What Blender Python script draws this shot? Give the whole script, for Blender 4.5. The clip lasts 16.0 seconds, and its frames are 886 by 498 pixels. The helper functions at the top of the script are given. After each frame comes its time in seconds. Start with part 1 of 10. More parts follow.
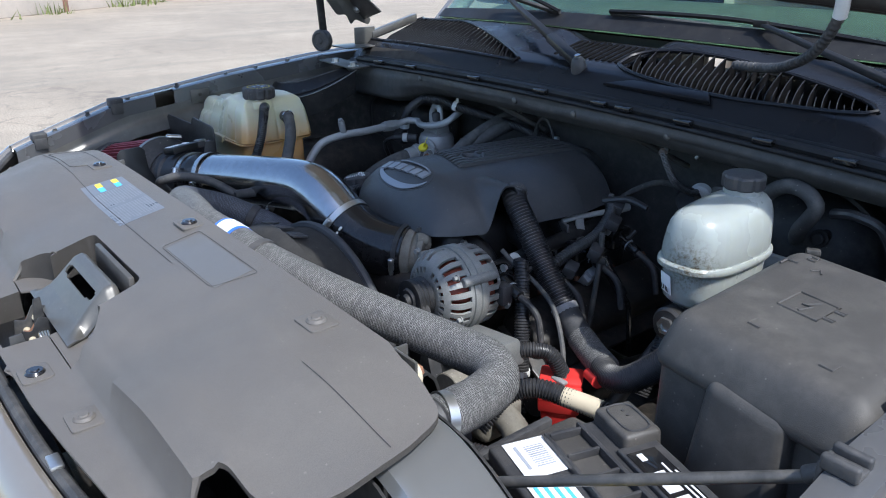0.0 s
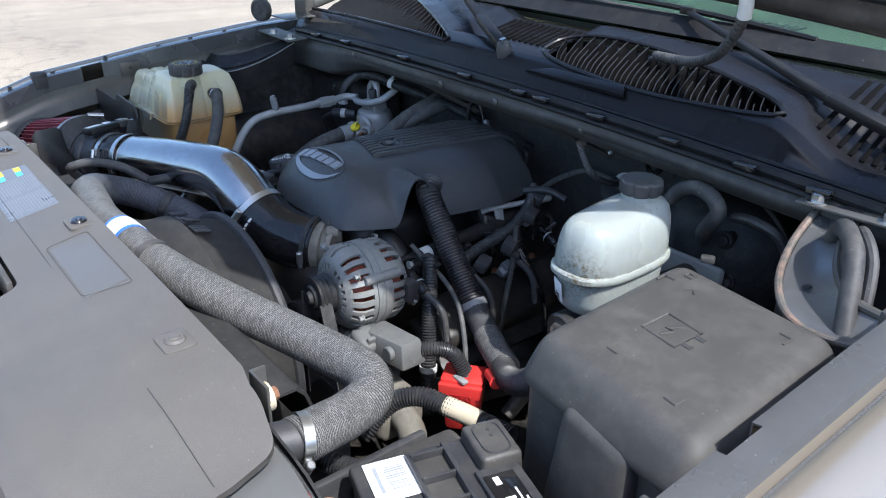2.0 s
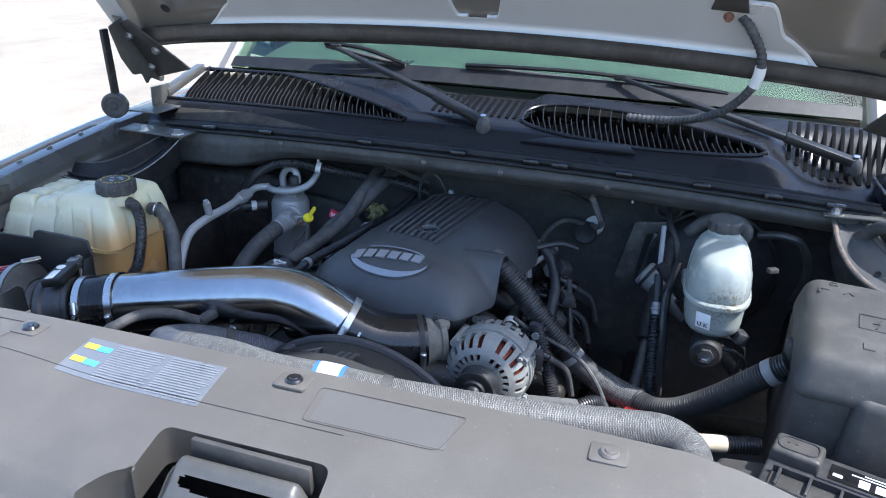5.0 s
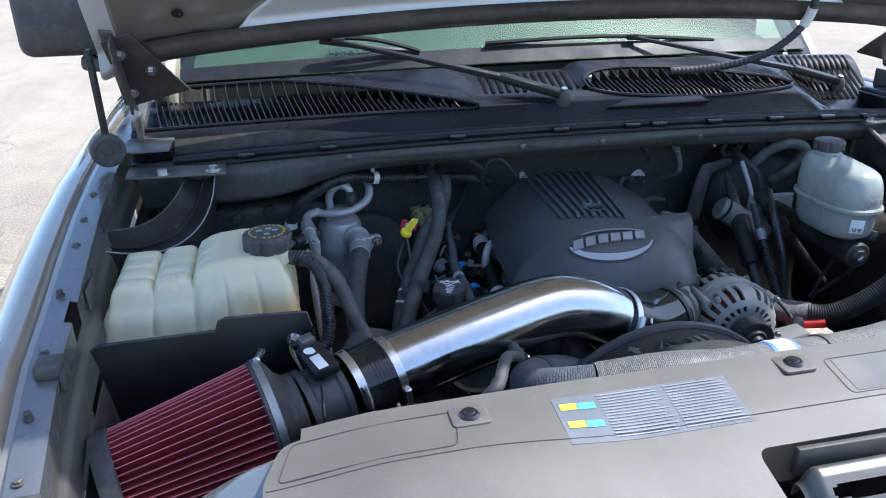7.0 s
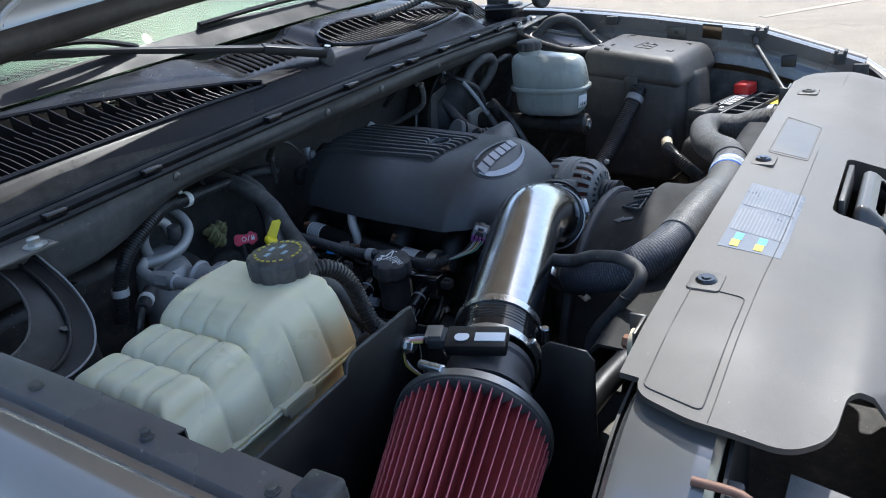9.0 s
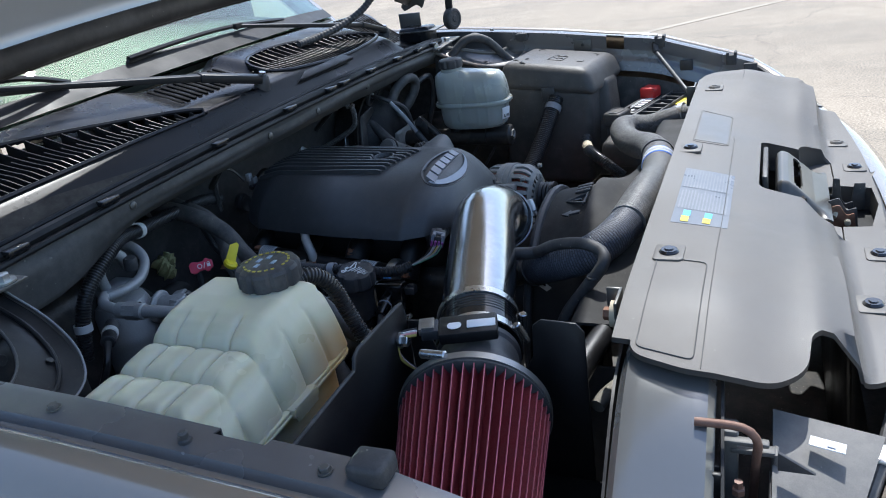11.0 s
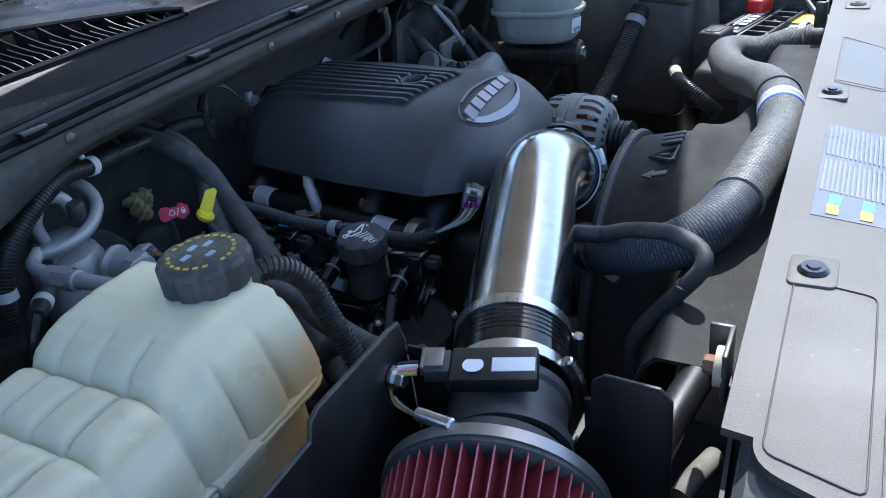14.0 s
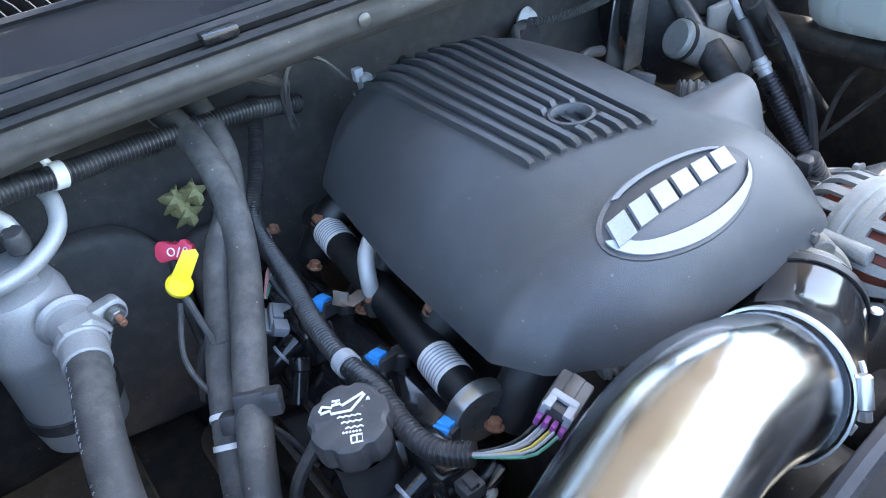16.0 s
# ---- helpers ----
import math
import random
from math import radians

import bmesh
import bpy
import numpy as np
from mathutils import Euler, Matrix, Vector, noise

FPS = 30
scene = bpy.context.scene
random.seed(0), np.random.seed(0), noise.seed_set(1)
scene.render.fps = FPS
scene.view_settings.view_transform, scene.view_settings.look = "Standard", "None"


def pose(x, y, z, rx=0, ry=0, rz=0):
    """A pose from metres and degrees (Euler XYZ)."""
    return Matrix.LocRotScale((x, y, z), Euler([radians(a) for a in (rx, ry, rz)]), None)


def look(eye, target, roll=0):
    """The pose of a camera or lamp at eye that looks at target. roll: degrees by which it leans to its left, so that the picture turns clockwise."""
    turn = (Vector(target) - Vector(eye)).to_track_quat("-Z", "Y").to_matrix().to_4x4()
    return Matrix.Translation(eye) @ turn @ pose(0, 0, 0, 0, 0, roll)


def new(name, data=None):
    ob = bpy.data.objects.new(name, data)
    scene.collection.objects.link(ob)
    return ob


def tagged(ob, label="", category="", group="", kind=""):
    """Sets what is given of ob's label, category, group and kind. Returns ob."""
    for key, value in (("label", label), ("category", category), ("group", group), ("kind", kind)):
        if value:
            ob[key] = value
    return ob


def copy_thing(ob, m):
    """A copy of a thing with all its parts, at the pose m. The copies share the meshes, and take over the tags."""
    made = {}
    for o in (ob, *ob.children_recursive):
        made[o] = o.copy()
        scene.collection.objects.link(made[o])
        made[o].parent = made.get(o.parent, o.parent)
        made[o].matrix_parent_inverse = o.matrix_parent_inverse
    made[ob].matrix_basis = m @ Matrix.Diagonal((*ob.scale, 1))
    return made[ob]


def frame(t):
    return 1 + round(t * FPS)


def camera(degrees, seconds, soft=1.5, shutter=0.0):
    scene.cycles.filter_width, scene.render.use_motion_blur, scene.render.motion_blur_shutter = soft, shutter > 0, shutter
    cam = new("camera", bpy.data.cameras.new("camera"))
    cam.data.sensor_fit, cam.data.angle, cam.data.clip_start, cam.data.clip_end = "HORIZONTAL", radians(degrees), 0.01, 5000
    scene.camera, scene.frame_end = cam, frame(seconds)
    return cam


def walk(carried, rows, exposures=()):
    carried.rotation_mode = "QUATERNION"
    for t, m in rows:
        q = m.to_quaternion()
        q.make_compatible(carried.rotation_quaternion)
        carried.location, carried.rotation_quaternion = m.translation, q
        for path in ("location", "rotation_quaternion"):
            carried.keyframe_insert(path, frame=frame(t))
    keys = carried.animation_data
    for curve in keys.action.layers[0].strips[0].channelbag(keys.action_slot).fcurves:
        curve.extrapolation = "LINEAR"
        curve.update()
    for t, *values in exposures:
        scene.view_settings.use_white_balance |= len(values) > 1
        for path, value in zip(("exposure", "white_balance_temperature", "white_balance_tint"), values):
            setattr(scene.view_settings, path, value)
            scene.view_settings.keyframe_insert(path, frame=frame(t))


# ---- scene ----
cam = camera(60.9, 16.0, soft=1.0)
PATH = [
    (0, (1.077, -0.366, 1.472), (-0.371, 0.793, 0.722), 0.0),
    (0.5, (1.074, -0.293, 1.484), (-0.324, 0.849, 0.623), 1.7),
    (1, (1.11, -0.208, 1.514), (-0.291, 0.896, 0.611), 0.9),
    (1.5, (1.117, -0.214, 1.532), (-0.267, 0.907, 0.622), 0.7),
    (2, (1.131, -0.226, 1.537), (-0.26, 0.917, 0.667), 0.8),
    (2.5, (1.156, -0.236, 1.548), (-0.233, 0.966, 0.756), 1.4),
    (3, (1.121, -0.236, 1.56), (-0.18, 1.088, 0.812), 1.9),
    (3.5, (1.038, -0.386, 1.556), (-0.125, 1.066, 0.82), 1.8),
    (4, (0.921, -0.535, 1.58), (-0.093, 1.023, 0.843), 1.5),
    (4.5, (0.678, -0.579, 1.615), (-0.126, 1.087, 0.854), 1.5),
    (5, (0.432, -0.733, 1.614), (-0.131, 1.029, 0.852), 1.7),
    (5.2, (0.342, -0.801, 1.623), (-0.144, 0.979, 0.85), 1.6),
    (7.3, (-0.737, -0.616, 1.573), (-0.168, 1.127, 0.776), -1.3),
    (7.5, (-0.829, -0.557, 1.567), (-0.136, 1.138, 0.761), -1.6),
    (8, (-1.017, -0.443, 1.552), (-0.031, 1.094, 0.737), -3.9),
    (8.5, (-1.106, -0.297, 1.529), (0.181, 0.99, 0.701), -5.6),
    (9, (-1.189, -0.177, 1.503), (0.321, 0.831, 0.664), -7.3),
    (9.2, (-1.252, -0.145, 1.496), (0.322, 0.777, 0.679), -7.9),
    (11.3, (-1.289, -0.116, 1.497), (0.368, 0.667, 0.694), -9.0),
    (11.5, (-1.292, -0.119, 1.503), (0.363, 0.665, 0.698), -8.9),
    (12, (-1.287, -0.127, 1.503), (0.359, 0.676, 0.698), -8.7),
    (12.5, (-1.28, -0.123, 1.5), (0.352, 0.702, 0.689), -8.6),
    (13, (-1.262, -0.12, 1.498), (0.335, 0.72, 0.637), -8.7),
    (13.5, (-1.16, -0.105, 1.493), (0.38, 0.765, 0.561), -8.7),
    (14, (-0.985, -0.015, 1.435), (0.495, 0.884, 0.435), -8.4),
    (14.5, (-0.811, 0.079, 1.389), (0.545, 1.054, 0.289), -8.3),
    (15, (-0.622, 0.127, 1.371), (0.522, 1.255, 0.179), -9.4),
    (15.5, (-0.512, 0.127, 1.405), (0.442, 1.397, 0.19), -9.7),
    (16, (-0.444, 0.136, 1.395), (0.402, 1.521, 0.227), -9.4),
]
EXPOSURE = [(0.0, 1.0, 5800, 9), (0.5, 1.33, 5800, 9), (2.0, 1.28, 5900, 9), (3.0, 1.16, 6070, 8), (3.5, 1.22, 5950, 8), (4.0, 1.24, 5850, 8), (4.5, 1.32, 5800, 8), (5.0, 1.62, 5700, 9), (7.5, 1.38, 5800, 9), (8.0, 1.58, 5870, 8), (8.5, 1.41, 5950, 8), (9.0, 1.12, 5980, 8), (11.5, 1.0, 5880, 8), (12.5, 0.99, 5900, 8), (13.5, 1.08, 5750, 8), (14.0, 1.36, 5600, 9), (14.5, 2.23, 5400, 9), (15.0, 2.23, 5320, 9), (15.5, 2.96, 5780, 9), (16.0, 3.43, 6400, 8)]
walk(cam, [(t, look(eye, target, roll)) for t, eye, target, roll in PATH], EXPOSURE)

# ---- light: a high sun over the driver's side, and a clear sky ----
SUN = Vector((0.55, -0.006, 0.835)).normalized()
world = bpy.data.worlds.new("sky")
scene.world = world
world.use_nodes = True
_n = world.node_tree.nodes
_sky = _n.new("ShaderNodeTexSky")
_sky.sky_type = "NISHITA"
_sky.sun_disc = False
_sky.sun_elevation = math.asin(SUN.z)
_sky.sun_rotation = math.atan2(SUN.x, SUN.y)
_sky.dust_density = 1.5
_n["Background"].inputs[1].default_value = 0.142
world.node_tree.links.new(_sky.outputs[0], _n["Background"].inputs[0])
_sun = bpy.data.lights.new("sun", "SUN")
_sun.energy, _sun.angle, _sun.color = 2.95, radians(0.53), (1.0, 0.95, 0.87)
sun = new("sun", _sun)
sun.matrix_world = look(tuple(SUN * 30), (0, 0, 0))


# ---- materials ----
def material(name, color, rough=0.5, metal=0.0, vary=0.25, scale=60.0, bump=0.0, bscale=400.0, rvary=0.15, spec=0.5,
             coat=0.0, dust=0.0, dustcol=(0.32, 0.29, 0.25), sss=0.0, ssscol=None, aniso=0.0):
    """A surface with two scales of mottling, fine relief, uneven gloss and, if asked, a film of dust."""
    m = bpy.data.materials.new(name)
    m.use_nodes = True
    nt = m.node_tree
    nodes, link = nt.nodes, nt.links.new
    b = nodes["Principled BSDF"]
    co = nodes.new("ShaderNodeTexCoord")

    def noise_tex(s, detail=4.0, r=0.55):
        n = nodes.new("ShaderNodeTexNoise")
        n.inputs["Scale"].default_value, n.inputs["Detail"].default_value, n.inputs["Roughness"].default_value = s, detail, r
        link(co.outputs["Object"], n.inputs["Vector"])
        return n

    big, fine = noise_tex(scale * 0.12, 5.0), noise_tex(scale, 5.0, 0.7)
    mix = nodes.new("ShaderNodeMath")
    mix.operation = "MULTIPLY_ADD"
    link(big.outputs[0], mix.inputs[0])
    mix.inputs[1].default_value = 0.6
    half = nodes.new("ShaderNodeMath")
    half.operation = "MULTIPLY"
    link(fine.outputs[0], half.inputs[0])
    half.inputs[1].default_value = 0.4
    link(half.outputs[0], mix.inputs[2])
    ramp = nodes.new("ShaderNodeMapRange")
    ramp.inputs["From Min"].default_value, ramp.inputs["From Max"].default_value = 0.3, 0.7
    ramp.inputs["To Min"].default_value, ramp.inputs["To Max"].default_value = 1 - vary, 1 + vary
    link(mix.outputs[0], ramp.inputs[0])
    col = nodes.new("ShaderNodeVectorMath")
    col.operation = "SCALE"
    col.inputs[0].default_value = color[:3]
    link(ramp.outputs[0], col.inputs["Scale"])
    out = col.outputs[0]
    if metal < 0.5 and color[0] < 0.5 and not sss:
        # fine grain of the moulded or dusty skin
        gn = noise_tex(900.0, 2.0, 0.8)
        gr = nodes.new("ShaderNodeMapRange")
        gr.inputs["From Min"].default_value, gr.inputs["From Max"].default_value = 0.3, 0.7
        gr.inputs["To Min"].default_value, gr.inputs["To Max"].default_value = 0.86, 1.14
        link(gn.outputs[0], gr.inputs[0])
        gs = nodes.new("ShaderNodeVectorMath")
        gs.operation = "SCALE"
        link(out, gs.inputs[0])
        link(gr.outputs[0], gs.inputs["Scale"])
        out = gs.outputs[0]
    if dust > 0:
        dn = noise_tex(scale * 0.5, 5.0, 0.62)
        dr = nodes.new("ShaderNodeMapRange")
        dr.inputs["From Min"].default_value, dr.inputs["From Max"].default_value = 0.45, 0.75
        dr.inputs["To Max"].default_value = dust
        link(dn.outputs[0], dr.inputs[0])
        dm = nodes.new("ShaderNodeMix")
        dm.data_type = "RGBA"
        link(dr.outputs[0], dm.inputs[0])
        link(out, dm.inputs[6])
        dm.inputs[7].default_value = (*dustcol, 1)
        out = dm.outputs[2]
    if dust > 0.03:
        # scattered specks of grit
        sp = nodes.new("ShaderNodeTexVoronoi")
        sp.inputs["Scale"].default_value = 150
        link(co.outputs["Object"], sp.inputs["Vector"])
        few = nodes.new("ShaderNodeSeparateColor")
        link(sp.outputs["Color"], few.inputs[0])
        size = nodes.new("ShaderNodeMapRange")
        size.inputs["From Min"].default_value, size.inputs["From Max"].default_value = 0.80, 1.0
        size.inputs["To Min"].default_value, size.inputs["To Max"].default_value = 0.0, 0.20
        link(few.outputs[0], size.inputs[0])
        dot = nodes.new("ShaderNodeMath")
        dot.operation = "LESS_THAN"
        link(sp.outputs["Distance"], dot.inputs[0])
        link(size.outputs[0], dot.inputs[1])
        amt = nodes.new("ShaderNodeMath")
        amt.operation = "MULTIPLY"
        link(dot.outputs[0], amt.inputs[0])
        amt.inputs[1].default_value = min(0.5, 0.12 + dust * 1.2)
        gm = nodes.new("ShaderNodeMix")
        gm.data_type = "RGBA"
        link(amt.outputs[0], gm.inputs[0])
        link(out, gm.inputs[6])
        gm.inputs[7].default_value = (0.36, 0.33, 0.29, 1)
        out = gm.outputs[2]
    link(out, b.inputs["Base Color"])
    b.inputs["Metallic"].default_value = metal
    b.inputs["Specular IOR Level"].default_value = spec
    b.inputs["Coat Weight"].default_value = coat
    b.inputs["Coat Roughness"].default_value = 0.06
    rr = nodes.new("ShaderNodeMapRange")
    rr.inputs["From Min"].default_value, rr.inputs["From Max"].default_value = 0.3, 0.7
    rr.inputs["To Min"].default_value, rr.inputs["To Max"].default_value = max(0.02, rough - rvary), min(1, rough + rvary)
    link(big.outputs[0], rr.inputs[0])
    link(rr.outputs[0], b.inputs["Roughness"])
    if bump > 0:
        bn = noise_tex(bscale, 3.0)
        bb = nodes.new("ShaderNodeBump")
        bb.inputs["Strength"].default_value, bb.inputs["Distance"].default_value = bump, 0.001
        link(bn.outputs[0], bb.inputs["Height"])
        link(bb.outputs[0], b.inputs["Normal"])
    if sss > 0:
        b.inputs["Subsurface Weight"].default_value = sss
        b.inputs["Subsurface Radius"].default_value = ssscol or (0.05, 0.045, 0.03)
        b.inputs["Subsurface Scale"].default_value = 0.3
    return m


PLASTIC = material("black_plastic", (0.040, 0.040, 0.043), 0.5, bump=0.25, bscale=900, dust=0.10)
COVERPL = material("engine_cover_plastic", (0.043, 0.045, 0.049), 0.42, bump=0.3, bscale=1300, vary=0.1, dust=0.04)
RADPL = material("grey_moulded_plastic", (0.108, 0.098, 0.088), 0.53, bump=0.35, bscale=1100, vary=0.07, scale=25, dust=0.05)
BOXPL = material("fuse_box_plastic", (0.066, 0.062, 0.058), 0.46, bump=0.35, bscale=1200, vary=0.12, dust=0.10, spec=0.35)
GLOSSBLK = material("gloss_black", (0.012, 0.012, 0.013), 0.12, vary=0.2, rvary=0.06, dust=0.03)
SHROUD = material("matt_black_shroud", (0.032, 0.031, 0.030), 0.68, bump=0.2, bscale=900, dust=0.04, spec=0.2)
SHIELD = material("satin_black_powder_coat", (0.008, 0.008, 0.009), 0.45, bump=0.2, bscale=1500, dust=0.02)
RUBBER = material("black_rubber", (0.038, 0.038, 0.040), 0.62, bump=0.2, bscale=500, dust=0.18)
GRUBBER = material("dusty_rubber", (0.068, 0.067, 0.066), 0.66, bump=0.3, bscale=500, dust=0.30)
CONDUIT = material("split_loom", (0.024, 0.024, 0.026), 0.36, bump=0.1, dust=0.10)
PAINT = material("pewter_paint", (0.31, 0.27, 0.22), 0.20, metal=0.5, vary=0.04, coat=1.0, rvary=0.04)
# dark colour that carries the shade on the hood's hem, corners and pockets
HOODSHADE = material("painted_hood_shade", (0.045, 0.040, 0.035), 0.45, vary=0.3, dust=0.1)
HOODIN = material("hood_underside_paint", (0.53, 0.52, 0.50), 0.32, metal=0.2, vary=0.05, rvary=0.06, dust=0.02)
SLATPL = material("satin_slat_plastic", (0.014, 0.014, 0.016), 0.42, vary=0.1, rvary=0.05, dust=0.05, spec=0.3)
# lighter than the slats: the sun's glint on their edges, as colour
SLATEDGE = material("slat_edge_glint", (0.024, 0.024, 0.026), 0.40, vary=0.3, scale=120, spec=0.3)
COWLPL = material("black_cowl_plastic", (0.011, 0.011, 0.013), 0.29, bump=0.08, bscale=900, vary=0.15, spec=0.30)
WIPERBLK = material("faded_black_wiper", (0.010, 0.010, 0.011), 0.45, vary=0.2, dust=0.03, spec=0.3)
FLANGE = material("dusty_pewter_flange_paint", (0.17, 0.172, 0.178), 0.26, metal=0.55, vary=0.08, dust=0.05, rvary=0.1)
FIREW = material("dull_firewall_paint", (0.066, 0.065, 0.063), 0.52, metal=0.0, vary=0.22, dust=0.12, rvary=0.1, spec=0.25)
BEAMPT = material("glossy_grey_beam_paint", (0.20, 0.202, 0.20), 0.15, metal=0.5, vary=0.03, coat=0.6, rvary=0.05, bump=0.8, bscale=9)
PAINTIN = material("pewter_underhood_paint", (0.105, 0.101, 0.093), 0.36, metal=0.35, vary=0.1, dust=0.12, rvary=0.1)
STEELBLK = material("black_painted_steel", (0.024, 0.024, 0.025), 0.5, vary=0.3, dust=0.12, spec=0.3)
STEELGRY = material("grey_primed_steel", (0.045, 0.044, 0.043), 0.45, vary=0.2, dust=0.25)
ALU = material("cast_aluminium", (0.27, 0.275, 0.265), 0.6, metal=0.3, bump=0.7, bscale=420, vary=0.35, scale=90, dust=0.5, dustcol=(0.23, 0.21, 0.175))
ACCALU = material("oxidised_aluminium", (0.39, 0.39, 0.385), 0.5, metal=0.25, bump=0.3, bscale=300, vary=0.18, dust=0.3, dustcol=(0.25, 0.23, 0.2))
CHROME = material("polished_aluminium", (0.42, 0.43, 0.445), 0.18, metal=1.0, vary=0.10, scale=200, rvary=0.07, dust=0.34, dustcol=(0.3, 0.29, 0.27), bump=0.05, bscale=150)
STEEL = material("zinc_steel", (0.55, 0.55, 0.54), 0.3, metal=0.95, vary=0.2)
STEELWORN = material("dull_grey_steel", (0.30, 0.30, 0.29), 0.36, metal=0.8, vary=0.3, dust=0.25)
RUST = material("rusty_steel", (0.22, 0.10, 0.055), 0.8, vary=0.6, scale=120, bump=0.6, bscale=600, dust=0.3, dustcol=(0.30, 0.22, 0.16))
FLAKING = material("flaking_paint_over_rust", (0.12, 0.112, 0.10), 0.5, vary=0.4, scale=90, bump=0.5, dust=0.55, dustcol=(0.40, 0.22, 0.15))
COPPER = material("copper_line", (0.19, 0.105, 0.075), 0.6, metal=0.2, vary=0.35)
REDPL = material("red_plastic", (0.62, 0.035, 0.03), 0.42, vary=0.12, dust=0.05)
REDDIP = material("red_handle", (0.60, 0.04, 0.09), 0.4, vary=0.1)
YELLOW = material("yellow_handle", (0.80, 0.66, 0.02), 0.4, vary=0.08)
WHITEPL = material("white_plastic", (0.70, 0.70, 0.68), 0.45, vary=0.1, dust=0.1)
WHITE = material("white_print", (0.78, 0.78, 0.78), 0.6, vary=0.05)
GREYPRINT = material("grey_print", (0.30, 0.32, 0.36), 0.6, vary=0.25)
LABELT = material("label_print", (0.29, 0.30, 0.32), 0.5, vary=0.15)
LABELC = material("silver_label", (0.135, 0.147, 0.17), 0.35, vary=0.1, dust=0.1)
BLUE = material("blue_plastic", (0.04, 0.30, 0.78), 0.45, vary=0.1)
TAPEBLUE = material("blue_tape", (0.05, 0.16, 0.62), 0.5, vary=0.1)
CYAN = material("cyan_print", (0.10, 0.45, 0.75), 0.5, vary=0.1)
YPRINT = material("yellow_print", (0.80, 0.62, 0.05), 0.5, vary=0.1)
BEIGE = material("tan_tape", (0.55, 0.47, 0.33), 0.75, vary=0.2, dust=0.3)
GREYPL = material("grey_connector", (0.24, 0.24, 0.245), 0.5, vary=0.1, dust=0.2)
PURPLE = material("purple_clip", (0.26, 0.06, 0.26), 0.5)
GREEN = material("green_wire", (0.10, 0.26, 0.18), 0.5)
BRAIDW = material("yellow_wire", (0.42, 0.34, 0.08), 0.5)
PINK = material("pink_wire", (0.65, 0.30, 0.30), 0.5)
COPPERW = material("copper_winding", (0.16, 0.035, 0.02), 0.45, metal=0.4, vary=0.4)
DEEP = material("oily_black_metal", (0.021, 0.020, 0.019), 0.46, vary=0.5, dust=0.38, dustcol=(0.15, 0.115, 0.085), bump=0.4, bscale=200)
SLOTBLK = material("deep_slot_black", (0.004, 0.004, 0.004), 0.9, vary=0.1, spec=0.1)
GLEAM = material("glossy_black_paint", (0.014, 0.014, 0.016), 0.13, vary=0.1, rvary=0.05, coat=0.6, bump=0.35, bscale=22)
CASTING = material("stained_casting", (0.17, 0.155, 0.125), 0.75, vary=0.35, bump=0.5, dust=0.3)
LABELP = material("faded_label_print", (0.205, 0.215, 0.235), 0.45, vary=0.2)
ALUDK = material("dusty_grey_casting", (0.135, 0.138, 0.135), 0.7, metal=0.15, bump=0.6, bscale=420, vary=0.3, dust=0.4, dustcol=(0.15, 0.135, 0.11))
# black that carries the shade on the passenger's brace
WEB = material("shade_black_web", (0.012, 0.012, 0.013), 0.42, vary=0.2, dust=0.05, spec=0.3)
PADMAT = material("dark_grey_felt_mat", (0.085, 0.083, 0.080), 0.75, vary=0.2, scale=50, dust=0.15, bump=0.3, bscale=300, spec=0.2)
SEALBLK = material("black_seal_rubber", (0.014, 0.014, 0.015), 0.5, vary=0.2, dust=0.04, spec=0.25)
FOAM = material("yellow_insulation", (0.42, 0.40, 0.19), 0.95, vary=0.4, bump=1.0, bscale=250)


def coolant_plastic():
    """Milky plastic, stained amber low down on the side towards the engine."""
    m = material("milky_plastic", (0.575, 0.545, 0.385), 0.32, vary=0.06, scale=30, sss=0.5, ssscol=(0.08, 0.06, 0.03))
    nt = m.node_tree
    nodes, link = nt.nodes, nt.links.new
    b = nodes["Principled BSDF"]
    src = b.inputs["Base Color"].links[0].from_socket
    geo = nodes.new("ShaderNodeTexCoord")
    sep = nodes.new("ShaderNodeSeparateXYZ")
    link(geo.outputs["Object"], sep.inputs[0])
    wob = nodes.new("ShaderNodeTexNoise")
    wob.inputs["Scale"].default_value = 14
    link(geo.outputs["Object"], wob.inputs["Vector"])
    zz = nodes.new("ShaderNodeMath")
    zz.operation = "MULTIPLY_ADD"
    link(wob.outputs[0], zz.inputs[0])
    zz.inputs[1].default_value = 0.07
    link(sep.outputs["Z"], zz.inputs[2])
    low = nodes.new("ShaderNodeMapRange")
    low.inputs["From Min"].default_value, low.inputs["From Max"].default_value = 0.245, 0.175
    link(zz.outputs[0], low.inputs[0])
    side = nodes.new("ShaderNodeMapRange")
    side.inputs["From Min"].default_value, side.inputs["From Max"].default_value = 0.035, 0.115
    link(sep.outputs["X"], side.inputs[0])
    both = nodes.new("ShaderNodeMath")
    both.operation = "MULTIPLY"
    link(low.outputs[0], both.inputs[0])
    link(side.outputs[0], both.inputs[1])
    amb = nodes.new("ShaderNodeMix")
    amb.data_type = "RGBA"
    link(both.outputs[0], amb.inputs[0])
    link(src, amb.inputs[6])
    amb.inputs[7].default_value = (0.60, 0.35, 0.13, 1)
    link(amb.outputs[2], b.inputs["Base Color"])
    return m


MILKY = coolant_plastic()
BRAKEPL = material("white_translucent_plastic", (0.33, 0.352, 0.33), 0.30, vary=0.06, scale=40, sss=0.4)


